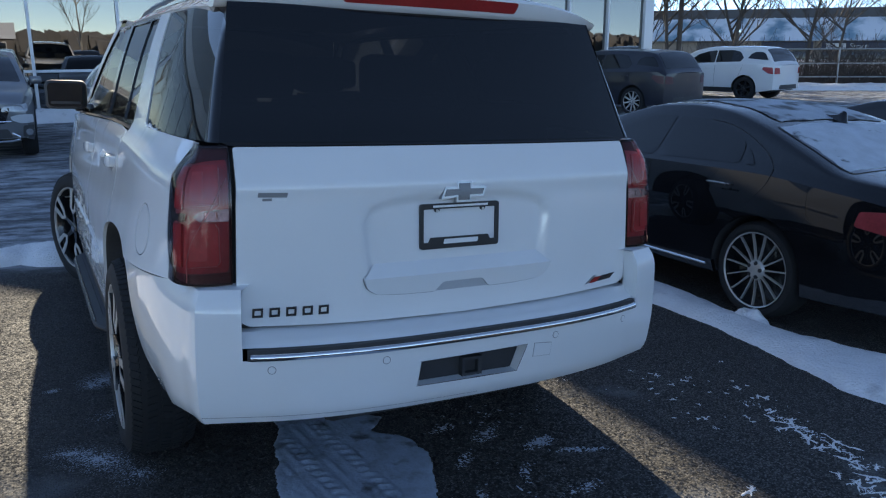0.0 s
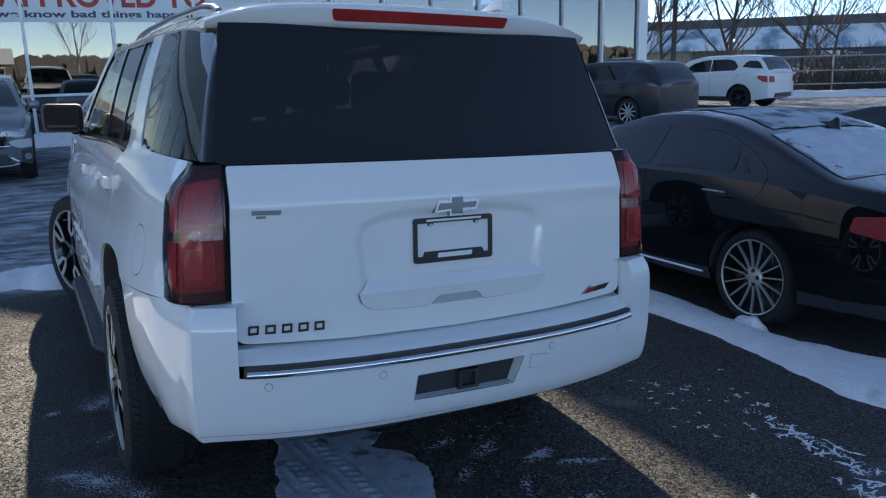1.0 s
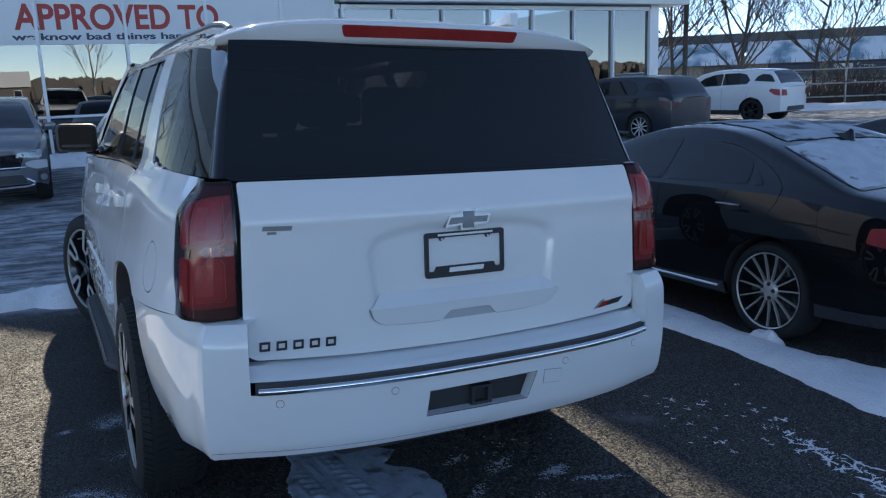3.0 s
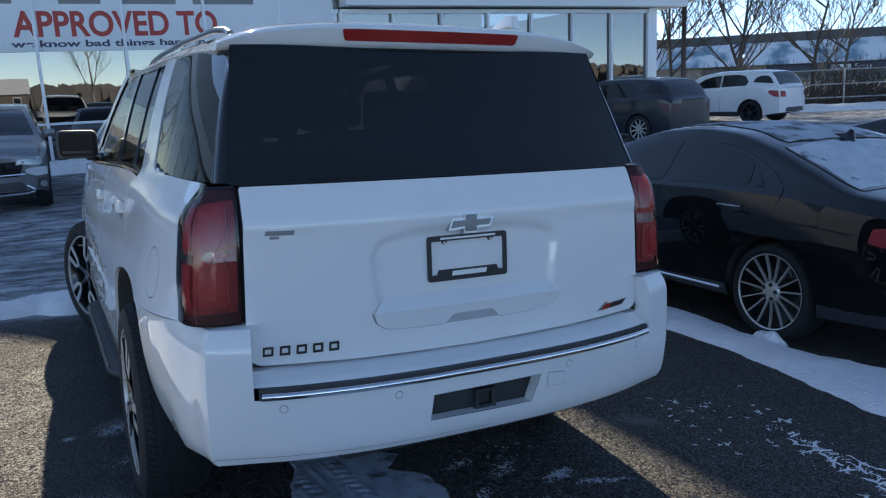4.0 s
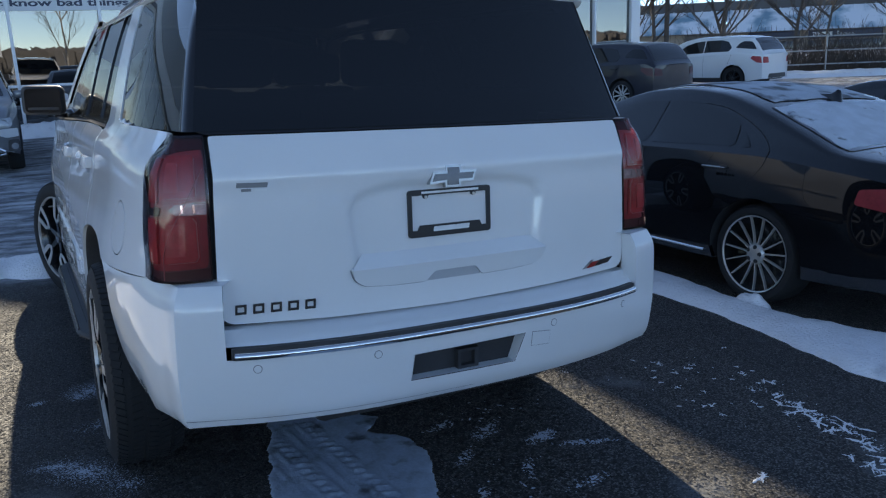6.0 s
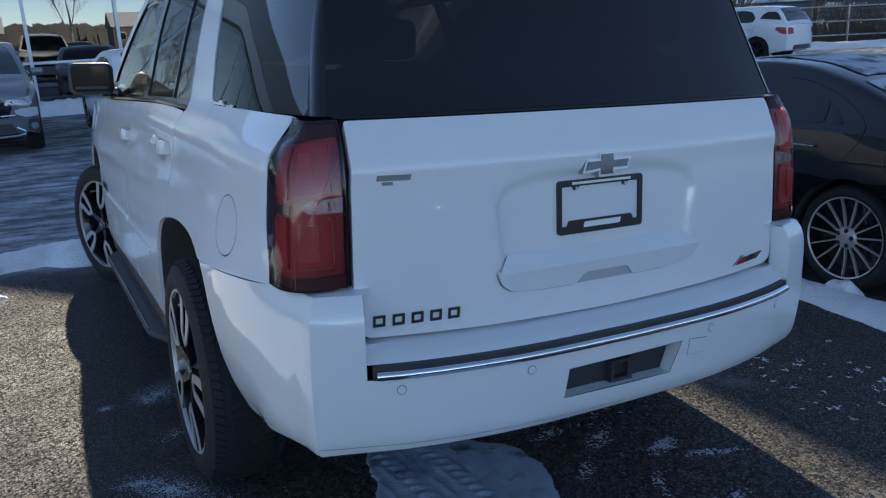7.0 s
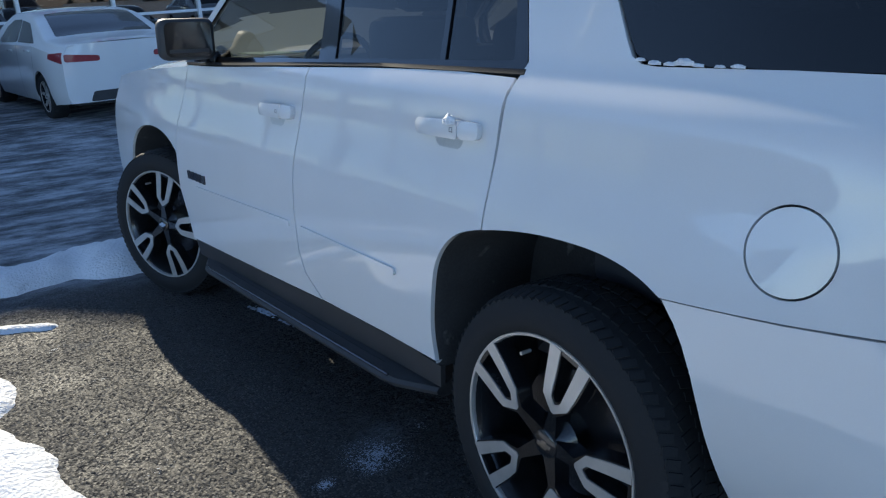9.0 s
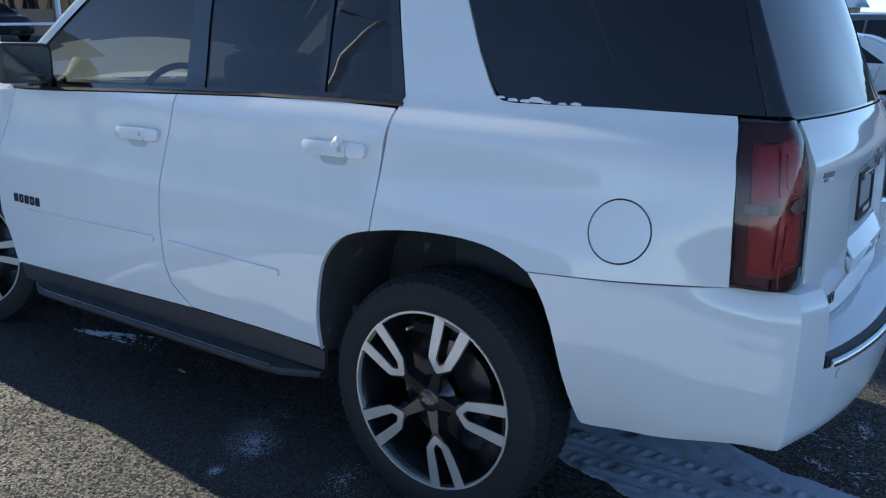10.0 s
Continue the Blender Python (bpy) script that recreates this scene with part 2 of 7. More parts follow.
def empty(name, label, category, group="", kind="", place=None):
    ob = new(name)
    ob.empty_display_size = 0.2
    tagged(ob, label, category, group, kind)
    if place is not None:
        ob.matrix_world = place
    return ob


def part(name, bm, mat, parent=None, label="", angle=35.0, normals=True):
    """Links a bmesh as one mesh object, under its thing if one is given."""
    if normals:
        bmesh.ops.recalc_face_normals(bm, faces=bm.faces)
    me = bpy.data.meshes.new(name)
    bm.to_mesh(me)
    bm.free()
    me.materials.append(mat)
    for p in me.polygons:
        p.use_smooth = True
    me.set_sharp_from_angle(angle=radians(angle))
    ob = new(name, me)
    if parent is not None:
        ob.parent = parent
    if label:
        tagged(ob, label)
    return ob


def resample(poly, step):
    out = []
    for i, a in enumerate(poly):
        b = poly[(i + 1) % len(poly)]
        n = max(1, int(math.ceil(math.hypot(b[0] - a[0], b[1] - a[1]) / step)))
        out += [(a[0] + (b[0] - a[0]) * k / n, a[1] + (b[1] - a[1]) * k / n) for k in range(n)]
    return out


def area2(poly):
    return sum(poly[i - 1][0] * poly[i][1] - poly[i][0] * poly[i - 1][1] for i in range(len(poly)))


def inset(poly, g):
    if area2(poly) < 0:
        poly = poly[::-1]
    out, n = [], len(poly)
    for i, p in enumerate(poly):
        a, b = poly[i - 1], poly[(i + 1) % n]
        e1, e2 = Vector((p[0] - a[0], p[1] - a[1])), Vector((b[0] - p[0], b[1] - p[1]))
        if e1.length < 1e-7 or e2.length < 1e-7:
            continue
        e1.normalize(), e2.normalize()
        m = Vector((-e1.y - e2.y, e1.x + e2.x))
        m = m / max(0.3, m.length_squared / 2)
        out.append((p[0] + m.x * g, p[1] + m.y * g))
    return out


def rounded(poly, r, n=4):
    """Rounds the corners of a polygon."""
    out = []
    for i, p in enumerate(poly):
        p, a, b = Vector(p), Vector(poly[i - 1]), Vector(poly[(i + 1) % len(poly)])
        ra, rb = min(r, (a - p).length * 0.45), min(r, (b - p).length * 0.45)
        p0, p1 = p + (a - p).normalized() * ra, p + (b - p).normalized() * rb
        for k in range(n + 1):
            t = k / n
            q = p0 * (1 - t) ** 2 + p * 2 * t * (1 - t) + p1 * t * t
            out.append((q.x, q.y))
    return out


def inside(poly, x, y):
    c = False
    for i in range(len(poly)):
        (x0, y0), (x1, y1) = poly[i - 1], poly[i]
        if (y0 > y) != (y1 > y) and x < (x1 - x0) * (y - y0) / (y1 - y0) + x0:
            c = not c
    return c


def inside_many(poly, pts):
    c = np.zeros(len(pts), bool)
    x, y = pts[:, 0], pts[:, 1]
    for i in range(len(poly)):
        (x0, y0), (x1, y1) = poly[i - 1], poly[i]
        if y0 != y1:
            c ^= ((y0 > y) != (y1 > y)) & (x < (x1 - x0) * (y - y0) / (y1 - y0) + x0)
    return c


def circle2(cx, cy, r, n=32):
    return [(cx + r * math.cos(2 * math.pi * k / n), cy + r * math.sin(2 * math.pi * k / n)) for k in range(n)]


def triangulated(poly, holes=(), step=0.05, extra=()):
    """Fills a polygon with an even net of triangles: points, faces and the rings of boundary indices."""
    rings = [resample(poly, step)] + [resample(h, step) for h in holes]
    pts, edges, loops = [], [], []
    for r in rings:
        k = len(pts)
        pts += r
        edges += [(k + i, k + (i + 1) % len(r)) for i in range(len(r))]
    xs, ys = [p[0] for p in rings[0]], [p[1] for p in rings[0]]
    bound = np.array(pts)
    rows_y = np.arange(min(ys) + step / 2, max(ys), step * 0.87)
    cand = np.array([(x + (step / 2 if j % 2 else 0.0), y) for j, y in enumerate(rows_y) for x in np.arange(min(xs) + step / 2, max(xs), step)]).reshape(-1, 2)
    keep = inside_many(rings[0], cand)
    for h in rings[1:]:
        keep &= ~inside_many(h, cand)
    pts += list(extra)
    if extra and len(cand):
        near = np.array(extra)
        keep &= np.array([np.min(np.abs(near[:, 0] - x) + np.abs(near[:, 1] - y)) > step * 0.6 for x, y in cand])
    for x, y in cand[keep]:
        if np.min(np.abs(bound[:, 0] - x) + np.abs(bound[:, 1] - y)) > step * 0.55:
            pts.append((float(x), float(y)))
    v, _, f, *_ = delaunay_2d_cdt([Vector(p) for p in pts], edges, [], 1, 1e-6)
    if holes:
        cut = rings[1:]
        f = [t for t in f if not any(inside(h, sum(v[i].x for i in t) / len(t), sum(v[i].y for i in t) / len(t)) for h in cut)]
    return v, f


def panel(name, poly, fn, mat, parent, out=1, step=0.05, depth=0.018, gap=0.0, holes=(), lift=0.0, label="", angle=40.0, grow=None, extra=()):
    """A sheet cut to a polygon of the surface fn(u, v), with its edge turned in by depth. out: the side to which the surface looks."""
    if gap:
        poly = inset(poly, gap)
        holes = [inset(h, -gap) for h in holes]
    v2, faces = triangulated(poly, holes, step, extra)
    e = 0.002
    bm = bmesh.new()
    vs, ns = [], []
    for p in v2:
        a, du, dv = Vector(fn(p.x, p.y)), Vector(fn(p.x + e, p.y)), Vector(fn(p.x, p.y + e))
        n = (du - a).cross(dv - a)
        n = n.normalized() * out if n.length > 1e-12 else Vector((0, 0, 1))
        ns.append(n)
        vs.append(bm.verts.new(a + n * (lift + (grow(p.x, p.y) if grow else 0.0))))
    for f in faces:
        try:
            bm.faces.new([vs[i] for i in f] if out > 0 else [vs[i] for i in reversed(f)])
        except ValueError:
            pass
    bm.verts.index_update()
    if depth:
        low = {}
        for ed in [ed for ed in bm.edges if len(ed.link_faces) == 1]:
            l = ed.link_faces[0].loops
            a, b = ed.verts
            for lp in l:
                if lp.edge == ed:
                    a, b = lp.vert, lp.link_loop_next.vert
            for q in (a, b):
                if q not in low:
                    low[q] = bm.verts.new(q.co - ns[q.index] * depth)
            bm.faces.new((b, a, low[a], low[b]))
    return part(name, bm, mat, parent, label, angle, normals=False)


def box(bm, size, at=(0, 0, 0), bevel=0.0, m=None, seg=2):
    g = bmesh.ops.create_cube(bm, size=1.0)["verts"]
    bmesh.ops.scale(bm, vec=size, verts=g)
    if bevel:
        es = list({e for v in g for e in v.link_edges})
        g = list({v for f in bmesh.ops.bevel(bm, geom=es, offset=bevel, segments=seg, affect="EDGES", profile=0.5)["faces"] for v in f.verts} | {v for v in g if v.is_valid})
    if m is not None:
        bmesh.ops.transform(bm, matrix=m, verts=g)
    bmesh.ops.translate(bm, vec=at, verts=g)
    return g


def boxes(name, items, mat, parent=None, label="", bevel=0.004):
    bm = bmesh.new()
    for size, at in items:
        box(bm, size, at, min(bevel, min(size) * 0.45))
    return part(name, bm, mat, parent, label)


def lathe(name, profile, mat, parent, n=48, label="", axis="x", closed=False, at=(0, 0, 0)):
    """Turns a profile of (along the axis, radius) round the axis."""
    bm = bmesh.new()
    rings = []
    for a, r in profile:
        ring = []
        for k in range(n):
            t = 2 * math.pi * k / n
            c, s = r * math.cos(t), r * math.sin(t)
            ring.append(bm.verts.new(Vector((a, c, s) if axis == "x" else (c, s, a)) + Vector(at)))
        rings.append(ring)
    pairs = list(zip(rings, rings[1:])) + ([(rings[-1], rings[0])] if closed else [])
    for r0, r1 in pairs:
        for k in range(n):
            bm.faces.new((r0[k], r0[(k + 1) % n], r1[(k + 1) % n], r1[k]))
    return part(name, bm, mat, parent, label)


def loft(name, rows, mat, parent, label="", close=False, caps=False, angle=40.0, around=False):
    """A skin over rows of points of equal count."""
    bm = bmesh.new()
    vr = [[bm.verts.new(p) for p in r] for r in rows]
    for r0, r1 in zip(vr, vr[1:] + ([vr[0]] if around else [])):
        n = len(r0)
        for k in range(n if close else n - 1):
            bm.faces.new((r0[k], r0[(k + 1) % n], r1[(k + 1) % n], r1[k]))
    if caps:
        bm.faces.new(vr[0]), bm.faces.new(vr[-1])
    return part(name, bm, mat, parent, label, angle)


def tube(name, points, r, mat, parent=None, label="", n=10, taper=None):
    bm = bmesh.new()
    pts = [Vector(p) for p in points]
    rings = []
    for i, p in enumerate(pts):
        d = (pts[min(i + 1, len(pts) - 1)] - pts[max(i - 1, 0)]).normalized()
        a = d.orthogonal().normalized() if i == 0 else (rings_a - d * rings_a.dot(d)).normalized()
        rings_a = a
        b = d.cross(a)
        rr = r if taper is None else taper[i]
        rings.append([bm.verts.new(p + (a * math.cos(2 * math.pi * k / n) + b * math.sin(2 * math.pi * k / n)) * rr) for k in range(n)])
    for r0, r1 in zip(rings, rings[1:]):
        for k in range(n):
            bm.faces.new((r0[k], r0[(k + 1) % n], r1[(k + 1) % n], r1[k]))
    bm.faces.new(rings[0]), bm.faces.new(rings[-1])
    return part(name, bm, mat, parent, label)


def writing(name, body, size, place, mat, parent, thick=0.004, label="", width=None, align="LEFT", bold=0.0):
    cu = bpy.data.curves.new(name, "FONT")
    cu.body, cu.size, cu.extrude, cu.align_x = body, size, thick, align
    cu.offset = bold
    tmp = bpy.data.objects.new(name, cu)
    scene.collection.objects.link(tmp)
    dg = bpy.context.evaluated_depsgraph_get()
    me = bpy.data.meshes.new_from_object(tmp.evaluated_get(dg))
    bpy.data.objects.remove(tmp)
    if width:
        xs = [v.co.x for v in me.vertices]
        k = width / (max(xs) - min(xs))
        for v in me.vertices:
            v.co.x *= k
    me.materials.clear()
    me.materials.append(mat)
    ob = new(name, me)
    if parent is not None:
        ob.parent = parent
    ob.matrix_basis = place
    if label:
        tagged(ob, label)
    return ob

# ---- ground ----
SLOPE = Vector((0.044, 0.015))  # the yard beyond the stalls lies level; the stalls themselves fall away from it
UP = Vector((-SLOPE.x, -SLOPE.y, 1)).normalized()
LEVEL = Vector((0, 0, 1)).rotation_difference(UP).to_matrix().to_4x4()


def ground_z(x, y):
    d = math.hypot(max(0.0, abs(x - 1.5) - 4.5), max(0.0, y - 6.0, -6.0 - y))
    w = min(1.0, d / 7.0)
    w = w * w * (3 - 2 * w)
    return w * (SLOPE.x * x + SLOPE.y * y)


def far_pose(x, y, turn=0.0, dz=0.0):
    """A thing that stands on the level yard, turned about its upright."""
    return Matrix.Translation((x, y, ground_z(x, y) + dz)) @ LEVEL @ Matrix.Rotation(radians(turn), 4, "Z")


def asphalt_material():
    m = bpy.data.materials.new("asphalt")
    m.use_nodes = True
    nt = m.node_tree
    b = nt.nodes["Principled BSDF"]
    geo = nt.nodes.new("ShaderNodeNewGeometry")

    def node(kind, **kw):
        n = nt.nodes.new(kind)
        for k, v in kw.items():
            n.inputs[k.replace("_", " ")].default_value = v
        return n

    def link(a, c):
        nt.links.new(a, c)

    def ramp(src, lo, hi, c0, c1):
        r = nt.nodes.new("ShaderNodeValToRGB")
        r.color_ramp.elements[0].position, r.color_ramp.elements[1].position = lo, hi
        r.color_ramp.elements[0].color, r.color_ramp.elements[1].color = (*c0, 1), (*c1, 1)
        link(src, r.inputs[0])
        return r.outputs[0]

    def mix(fac, a, c):
        n = nt.nodes.new("ShaderNodeMix")
        n.data_type = "RGBA"
        link(fac, n.inputs[0])
        link(a, n.inputs[6]) if not isinstance(a, tuple) else setattr(n.inputs[6], "default_value", (*a, 1))
        link(c, n.inputs[7]) if not isinstance(c, tuple) else setattr(n.inputs[7], "default_value", (*c, 1))
        return n.outputs[2]

    def math_node(op, a, c):
        n = nt.nodes.new("ShaderNodeMath")
        n.operation = op
        for i, v in enumerate((a, c)):
            if isinstance(v, (int, float)):
                n.inputs[i].default_value = v
            else:
                link(v, n.inputs[i])
        return n.outputs[0]

    stones, grain, patch, chips = node("ShaderNodeTexVoronoi", Scale=112.0), node("ShaderNodeTexNoise", Scale=150.0, Detail=6.0, Roughness=0.65), node("ShaderNodeTexNoise", Scale=1.7, Detail=8.0), node("ShaderNodeTexVoronoi", Scale=46.0)
    for n in (stones, grain, patch, chips):
        link(geo.outputs["Position"], n.inputs["Vector"])
    pick = nt.nodes.new("ShaderNodeSeparateXYZ")
    link(stones.outputs["Color"], pick.inputs[0])
    pick2 = nt.nodes.new("ShaderNodeSeparateXYZ")
    link(chips.outputs["Color"], pick2.inputs[0])
    stone = ramp(pick.outputs[0], 0.20, 1.0, (0.026, 0.025, 0.024), (0.225, 0.21, 0.19))
    big = math_node("MULTIPLY", ramp(pick2.outputs[0], 0.80, 0.84, (0, 0, 0), (1, 1, 1)), ramp(chips.outputs["Distance"], 0.30, 0.42, (1, 1, 1), (0, 0, 0)))
    stone = mix(big, stone, (0.17, 0.157, 0.14))
    base = mix(ramp(stones.outputs["Distance"], 0.34, 0.62, (0, 0, 0), (1, 1, 1)), stone, (0.030, 0.029, 0.029))
    base = mix(ramp(patch.outputs["Fac"], 0.45, 0.75, (0, 0, 0), (0.30, 0.30, 0.30)), base, (0.10, 0.096, 0.092))
    # packed snow in the lane ahead of the stalls and over the yard beyond, in streaks along the lane
    sep = nt.nodes.new("ShaderNodeSeparateXYZ")
    link(geo.outputs["Position"], sep.inputs[0])
    stretch = nt.nodes.new("ShaderNodeMapping")
    stretch.inputs["Scale"].default_value = (0.55, 1.2, 1.0)
    stretch.inputs["Rotation"].default_value = (0, 0, radians(-8))
    link(geo.outputs["Position"], stretch.inputs["Vector"])
    streak = node("ShaderNodeTexNoise", Scale=3.0, Detail=10.0, Roughness=0.72)
    link(stretch.outputs[0], streak.inputs["Vector"])
    ahead = nt.nodes.new("ShaderNodeMapRange")
    ahead.inputs[1].default_value, ahead.inputs[2].default_value = 4.4, 5.0
    ahead.inputs[3].default_value, ahead.inputs[4].default_value = 0.0, 1.0
    link(sep.outputs["Y"], ahead.inputs[0])
    side = nt.nodes.new("ShaderNodeMapRange")
    side.inputs[1].default_value, side.inputs[2].default_value = 9.0, 11.0
    link(sep.outputs["X"], side.inputs[0])
    where = math_node("MAXIMUM", ahead.outputs[0], side.outputs[0])
    snow_fac = math_node("MULTIPLY", ramp(streak.outputs["Fac"], 0.33, 0.58, (0, 0, 0), (1, 1, 1)), where)
    colour = mix(snow_fac, base, ramp(streak.outputs["Fac"], 0.42, 0.70, (0.26, 0.28, 0.31), (0.68, 0.71, 0.75)))
    # thin rime caught in the texture of the surface
    rime = math_node("MULTIPLY", ramp(patch.outputs["Fac"], 0.60, 0.70, (0, 0, 0), (1, 1, 1)), ramp(stones.outputs["Distance"], 0.2, 0.5, (0, 0, 0), (0.22, 0.22, 0.22)))
    colour = mix(rime, colour, (0.45, 0.48, 0.52))
    link(colour, b.inputs["Base Color"])
    link(ramp(patch.outputs["Fac"], 0.35, 0.65, (0.62, 0.62, 0.62), (0.88, 0.88, 0.88)), b.inputs["Roughness"])
    b.inputs["Specular IOR Level"].default_value = 0.35
    # each stone in the surface lies at a tilt of its own
    tilt = nt.nodes.new("ShaderNodeVectorMath")
    tilt.operation = "MULTIPLY_ADD"
    link(stones.outputs["Color"], tilt.inputs[0])
    tilt.inputs[1].default_value, tilt.inputs[2].default_value = (1.6, 1.6, 0.0), (-0.8, -0.8, 0.0)
    lean = nt.nodes.new("ShaderNodeVectorMath")
    link(tilt.outputs[0], lean.inputs[0])
    link(geo.outputs["Normal"], lean.inputs[1])
    unit = nt.nodes.new("ShaderNodeVectorMath")
    unit.operation = "NORMALIZE"
    link(lean.outputs[0], unit.inputs[0])
    bp = node("ShaderNodeBump", Strength=0.8, Distance=0.005)
    link(unit.outputs[0], bp.inputs["Normal"])
    h = math_node("SUBTRACT", math_node("ADD", math_node("MULTIPLY", grain.outputs["Fac"], 1.3), math_node("MULTIPLY", pick.outputs[1], 0.35)), math_node("MULTIPLY", stones.outputs["Distance"], 0.35))
    link(h, bp.inputs["Height"])
    link(bp.outputs[0], b.inputs["Normal"])
    return m


M["asphalt"] = asphalt_material()


def ground():
    xs = [-4000, -1200, -400, -150, -70, -40, -25, -16] + [x * 1.0 for x in range(-10, 21)] + [24, 30, 40, 60, 100, 200, 500, 1500, 4000]
    ys = [-4000, -1200, -400, -150, -70, -40, -25, -16] + [y * 1.0 for y in range(-10, 25)] + [30, 40, 60, 100, 200, 500, 1500, 4000]
    bm = bmesh.new()
    g = [[bm.verts.new((x, y, ground_z(x, y))) for y in ys] for x in xs]
    for i in range(len(xs) - 1):
        for j in range(len(ys) - 1):
            bm.faces.new((g[i][j], g[i + 1][j], g[i + 1][j + 1], g[i][j + 1]))
    ob = part("ground", bm, M["asphalt"], normals=False)
    tagged(ob, "worn grey asphalt yard with packed snow and ice", "asphalt", kind="structure")


ground()

# ---- the white sport utility vehicle ----
HALF = pchip([(0.28, 0.980), (0.45, 0.998), (0.62, 1.004), (0.75, 1.005), (0.88, 1.0), (0.95, 0.991), (1.04, 0.970), (1.12, 0.952), (1.20, 0.943), (1.25, 0.935), (1.285, 0.915), (1.32, 0.885), (1.40, 0.858), (1.55, 0.812), (1.70, 0.758), (1.80, 0.715)])

TAIL = pchip([(0.90, 0.068), (0.96, 0.066), (1.05, 0.046), (1.12, 0.036), (1.20, 0.037), (1.26, 0.042), (1.34, 0.062), (1.80, 0.064)])


def suv_side(y, z):
    w = HALF(z)
    if y < 0.95:
        w -= TAIL(z) * ((0.95 - y) / 0.57) ** 2
    if y > 3.9:
        w -= 0.06 * ((y - 3.9) / 1.2) ** 2
    return w


def side_l(y, z):
    return (-suv_side(y, z), y, z)


def side_r(y, z):
    return (suv_side(y, z), y, z)


REAR = pchip([(0.70, 0.185), (0.78, 0.193), (0.85, 0.196), (1.0, 0.202), (1.15, 0.210), (1.25, 0.224), (1.30, 0.242), (1.335, 0.262), (1.35, 0.272), (1.5, 0.345), (1.65, 0.415), (1.80, 0.485)])


def rear_y(x, z):
    return REAR(z) + 0.046 * (abs(x) / 0.75) ** 2.6


def smooth01(t):
    t = min(1.0, max(0.0, t))
    return t * t * (3 - 2 * t)


def gate_surface(x, z):
    """The tailgate, with its plate recess and the crease above it."""
    y = rear_y(x, z)
    half = 0.335 + (z - 0.95) * 0.12
    du, dz, r = half - abs(x), 1.178 - 0.05 * (x / 0.36) ** 4 - z, 0.05
    d = min(du, dz) if max(du, dz) > r or min(du, dz) < 0 else r - math.hypot(max(0.0, r - du), max(0.0, r - dz))
    y += 0.020 * smooth01(min(d, z - 0.90) / 0.034 + 0.4)
    y -= 0.010 * math.exp(-((z - 1.222) / 0.034) ** 2)
    return (x, y, z)


PLAN = [(0.0, 0.075), (0.20, 0.078), (0.36, 0.087), (0.52, 0.108), (0.66, 0.137), (0.76, 0.168), (0.83, 0.190), (0.872, 0.205), (0.8865, 0.211), (0.8925, 0.224), (0.900, 0.25), (0.910, 0.30), (0.924, 0.35), (0.946, 0.44), (0.965, 0.55), (0.986, 0.72), (1.000, 0.98)]
PLAN_S = [0.0]
for (ax, ay), (bx, by) in zip(PLAN, PLAN[1:]):
    PLAN_S.append(PLAN_S[-1] + math.hypot(bx - ax, by - ay))
PLAN_X, PLAN_Y = pchip(list(zip(PLAN_S, [p[0] for p in PLAN]))), pchip(list(zip(PLAN_S, [p[1] for p in PLAN])))
TUCK = pchip([(0.44, 0.10), (0.48, 0.060), (0.505, 0.030), (0.54, 0.013), (0.60, 0.005), (0.67, 0.0), (0.74, 0.0), (0.80, 0.001), (0.865, 0.005), (0.90, 0.016), (0.93, 0.036)])

SIDE_TUCK = pchip([(0.40, 0.080), (0.435, 0.070), (0.525, 0.040), (0.61, 0.019), (0.68, 0.008), (0.74, 0.002), (0.80, 0.0), (0.95, 0.0)])


def s_of(x=None, y=None):
    best = min(np.linspace(0, PLAN_S[-1], 800), key=lambda s: abs(PLAN_X(s) - x) if x is not None else abs(PLAN_Y(s) - y) + (9 if s < 0.9 else 0))
    return float(best)


def bumper_surface(s, z):
    a = abs(s)
    x, y = PLAN_X(a), PLAN_Y(a)
    b, c = min(PLAN_S[-1], a + 0.11), max(0.0, a - 0.11)
    dx, dy = PLAN_X(b) - PLAN_X(c), PLAN_Y(b) - PLAN_Y(c)
    n = math.hypot(dx, dy) or 1.0
    k = TUCK(z)
    if a > 0.95:
        k = k * (1 - 0.92 * smooth01((a - 0.95) / 0.30)) + SIDE_TUCK(z) * smooth01((y - 0.26) / 0.42)
    x, y = x - dy / n * k, y + dx / n * k
    return (math.copysign(x, s) if s else 0.0, y, z)


ARCH = [(1.71, 0.45), (1.73, 0.57), (1.71, 0.72), (1.693, 0.781), (1.66, 0.832), (1.621, 0.868), (1.57, 0.895), (1.45, 0.925), (1.30, 0.945), (1.15, 0.948), (1.05, 0.938), (0.97, 0.915), (0.92, 0.888)]
def chaikin(pts, n=2):
    """Cuts the corners of an open line n times; its ends stay."""
    for _ in range(n):
        out = [pts[0]]
        for a, b in zip(pts, pts[1:]):
            out += [(a[0] * 0.75 + b[0] * 0.25, a[1] * 0.75 + b[1] * 0.25), (a[0] * 0.25 + b[0] * 0.75, a[1] * 0.25 + b[1] * 0.75)]
        pts = out + [pts[-1]]
    return pts


ARCH = chaikin(ARCH)
ARCH_SPLIT = float(np.interp(-1.497, [-p[0] for p in ARCH if p[1] > 0.7], [p[1] for p in ARCH if p[1] > 0.7]))
ARCH_DOOR, ARCH_TAIL = [p for p in ARCH if p[0] > 1.503], [p for p in ARCH if p[0] < 1.491]
ARCH_F = chaikin([(3.72, 0.42), (3.71, 0.55), (3.755, 0.72), (3.85, 0.84), (4.00, 0.905), (4.19, 0.925), (4.39, 0.91), (4.56, 0.85), (4.68, 0.74), (4.74, 0.60), (4.76, 0.45)])


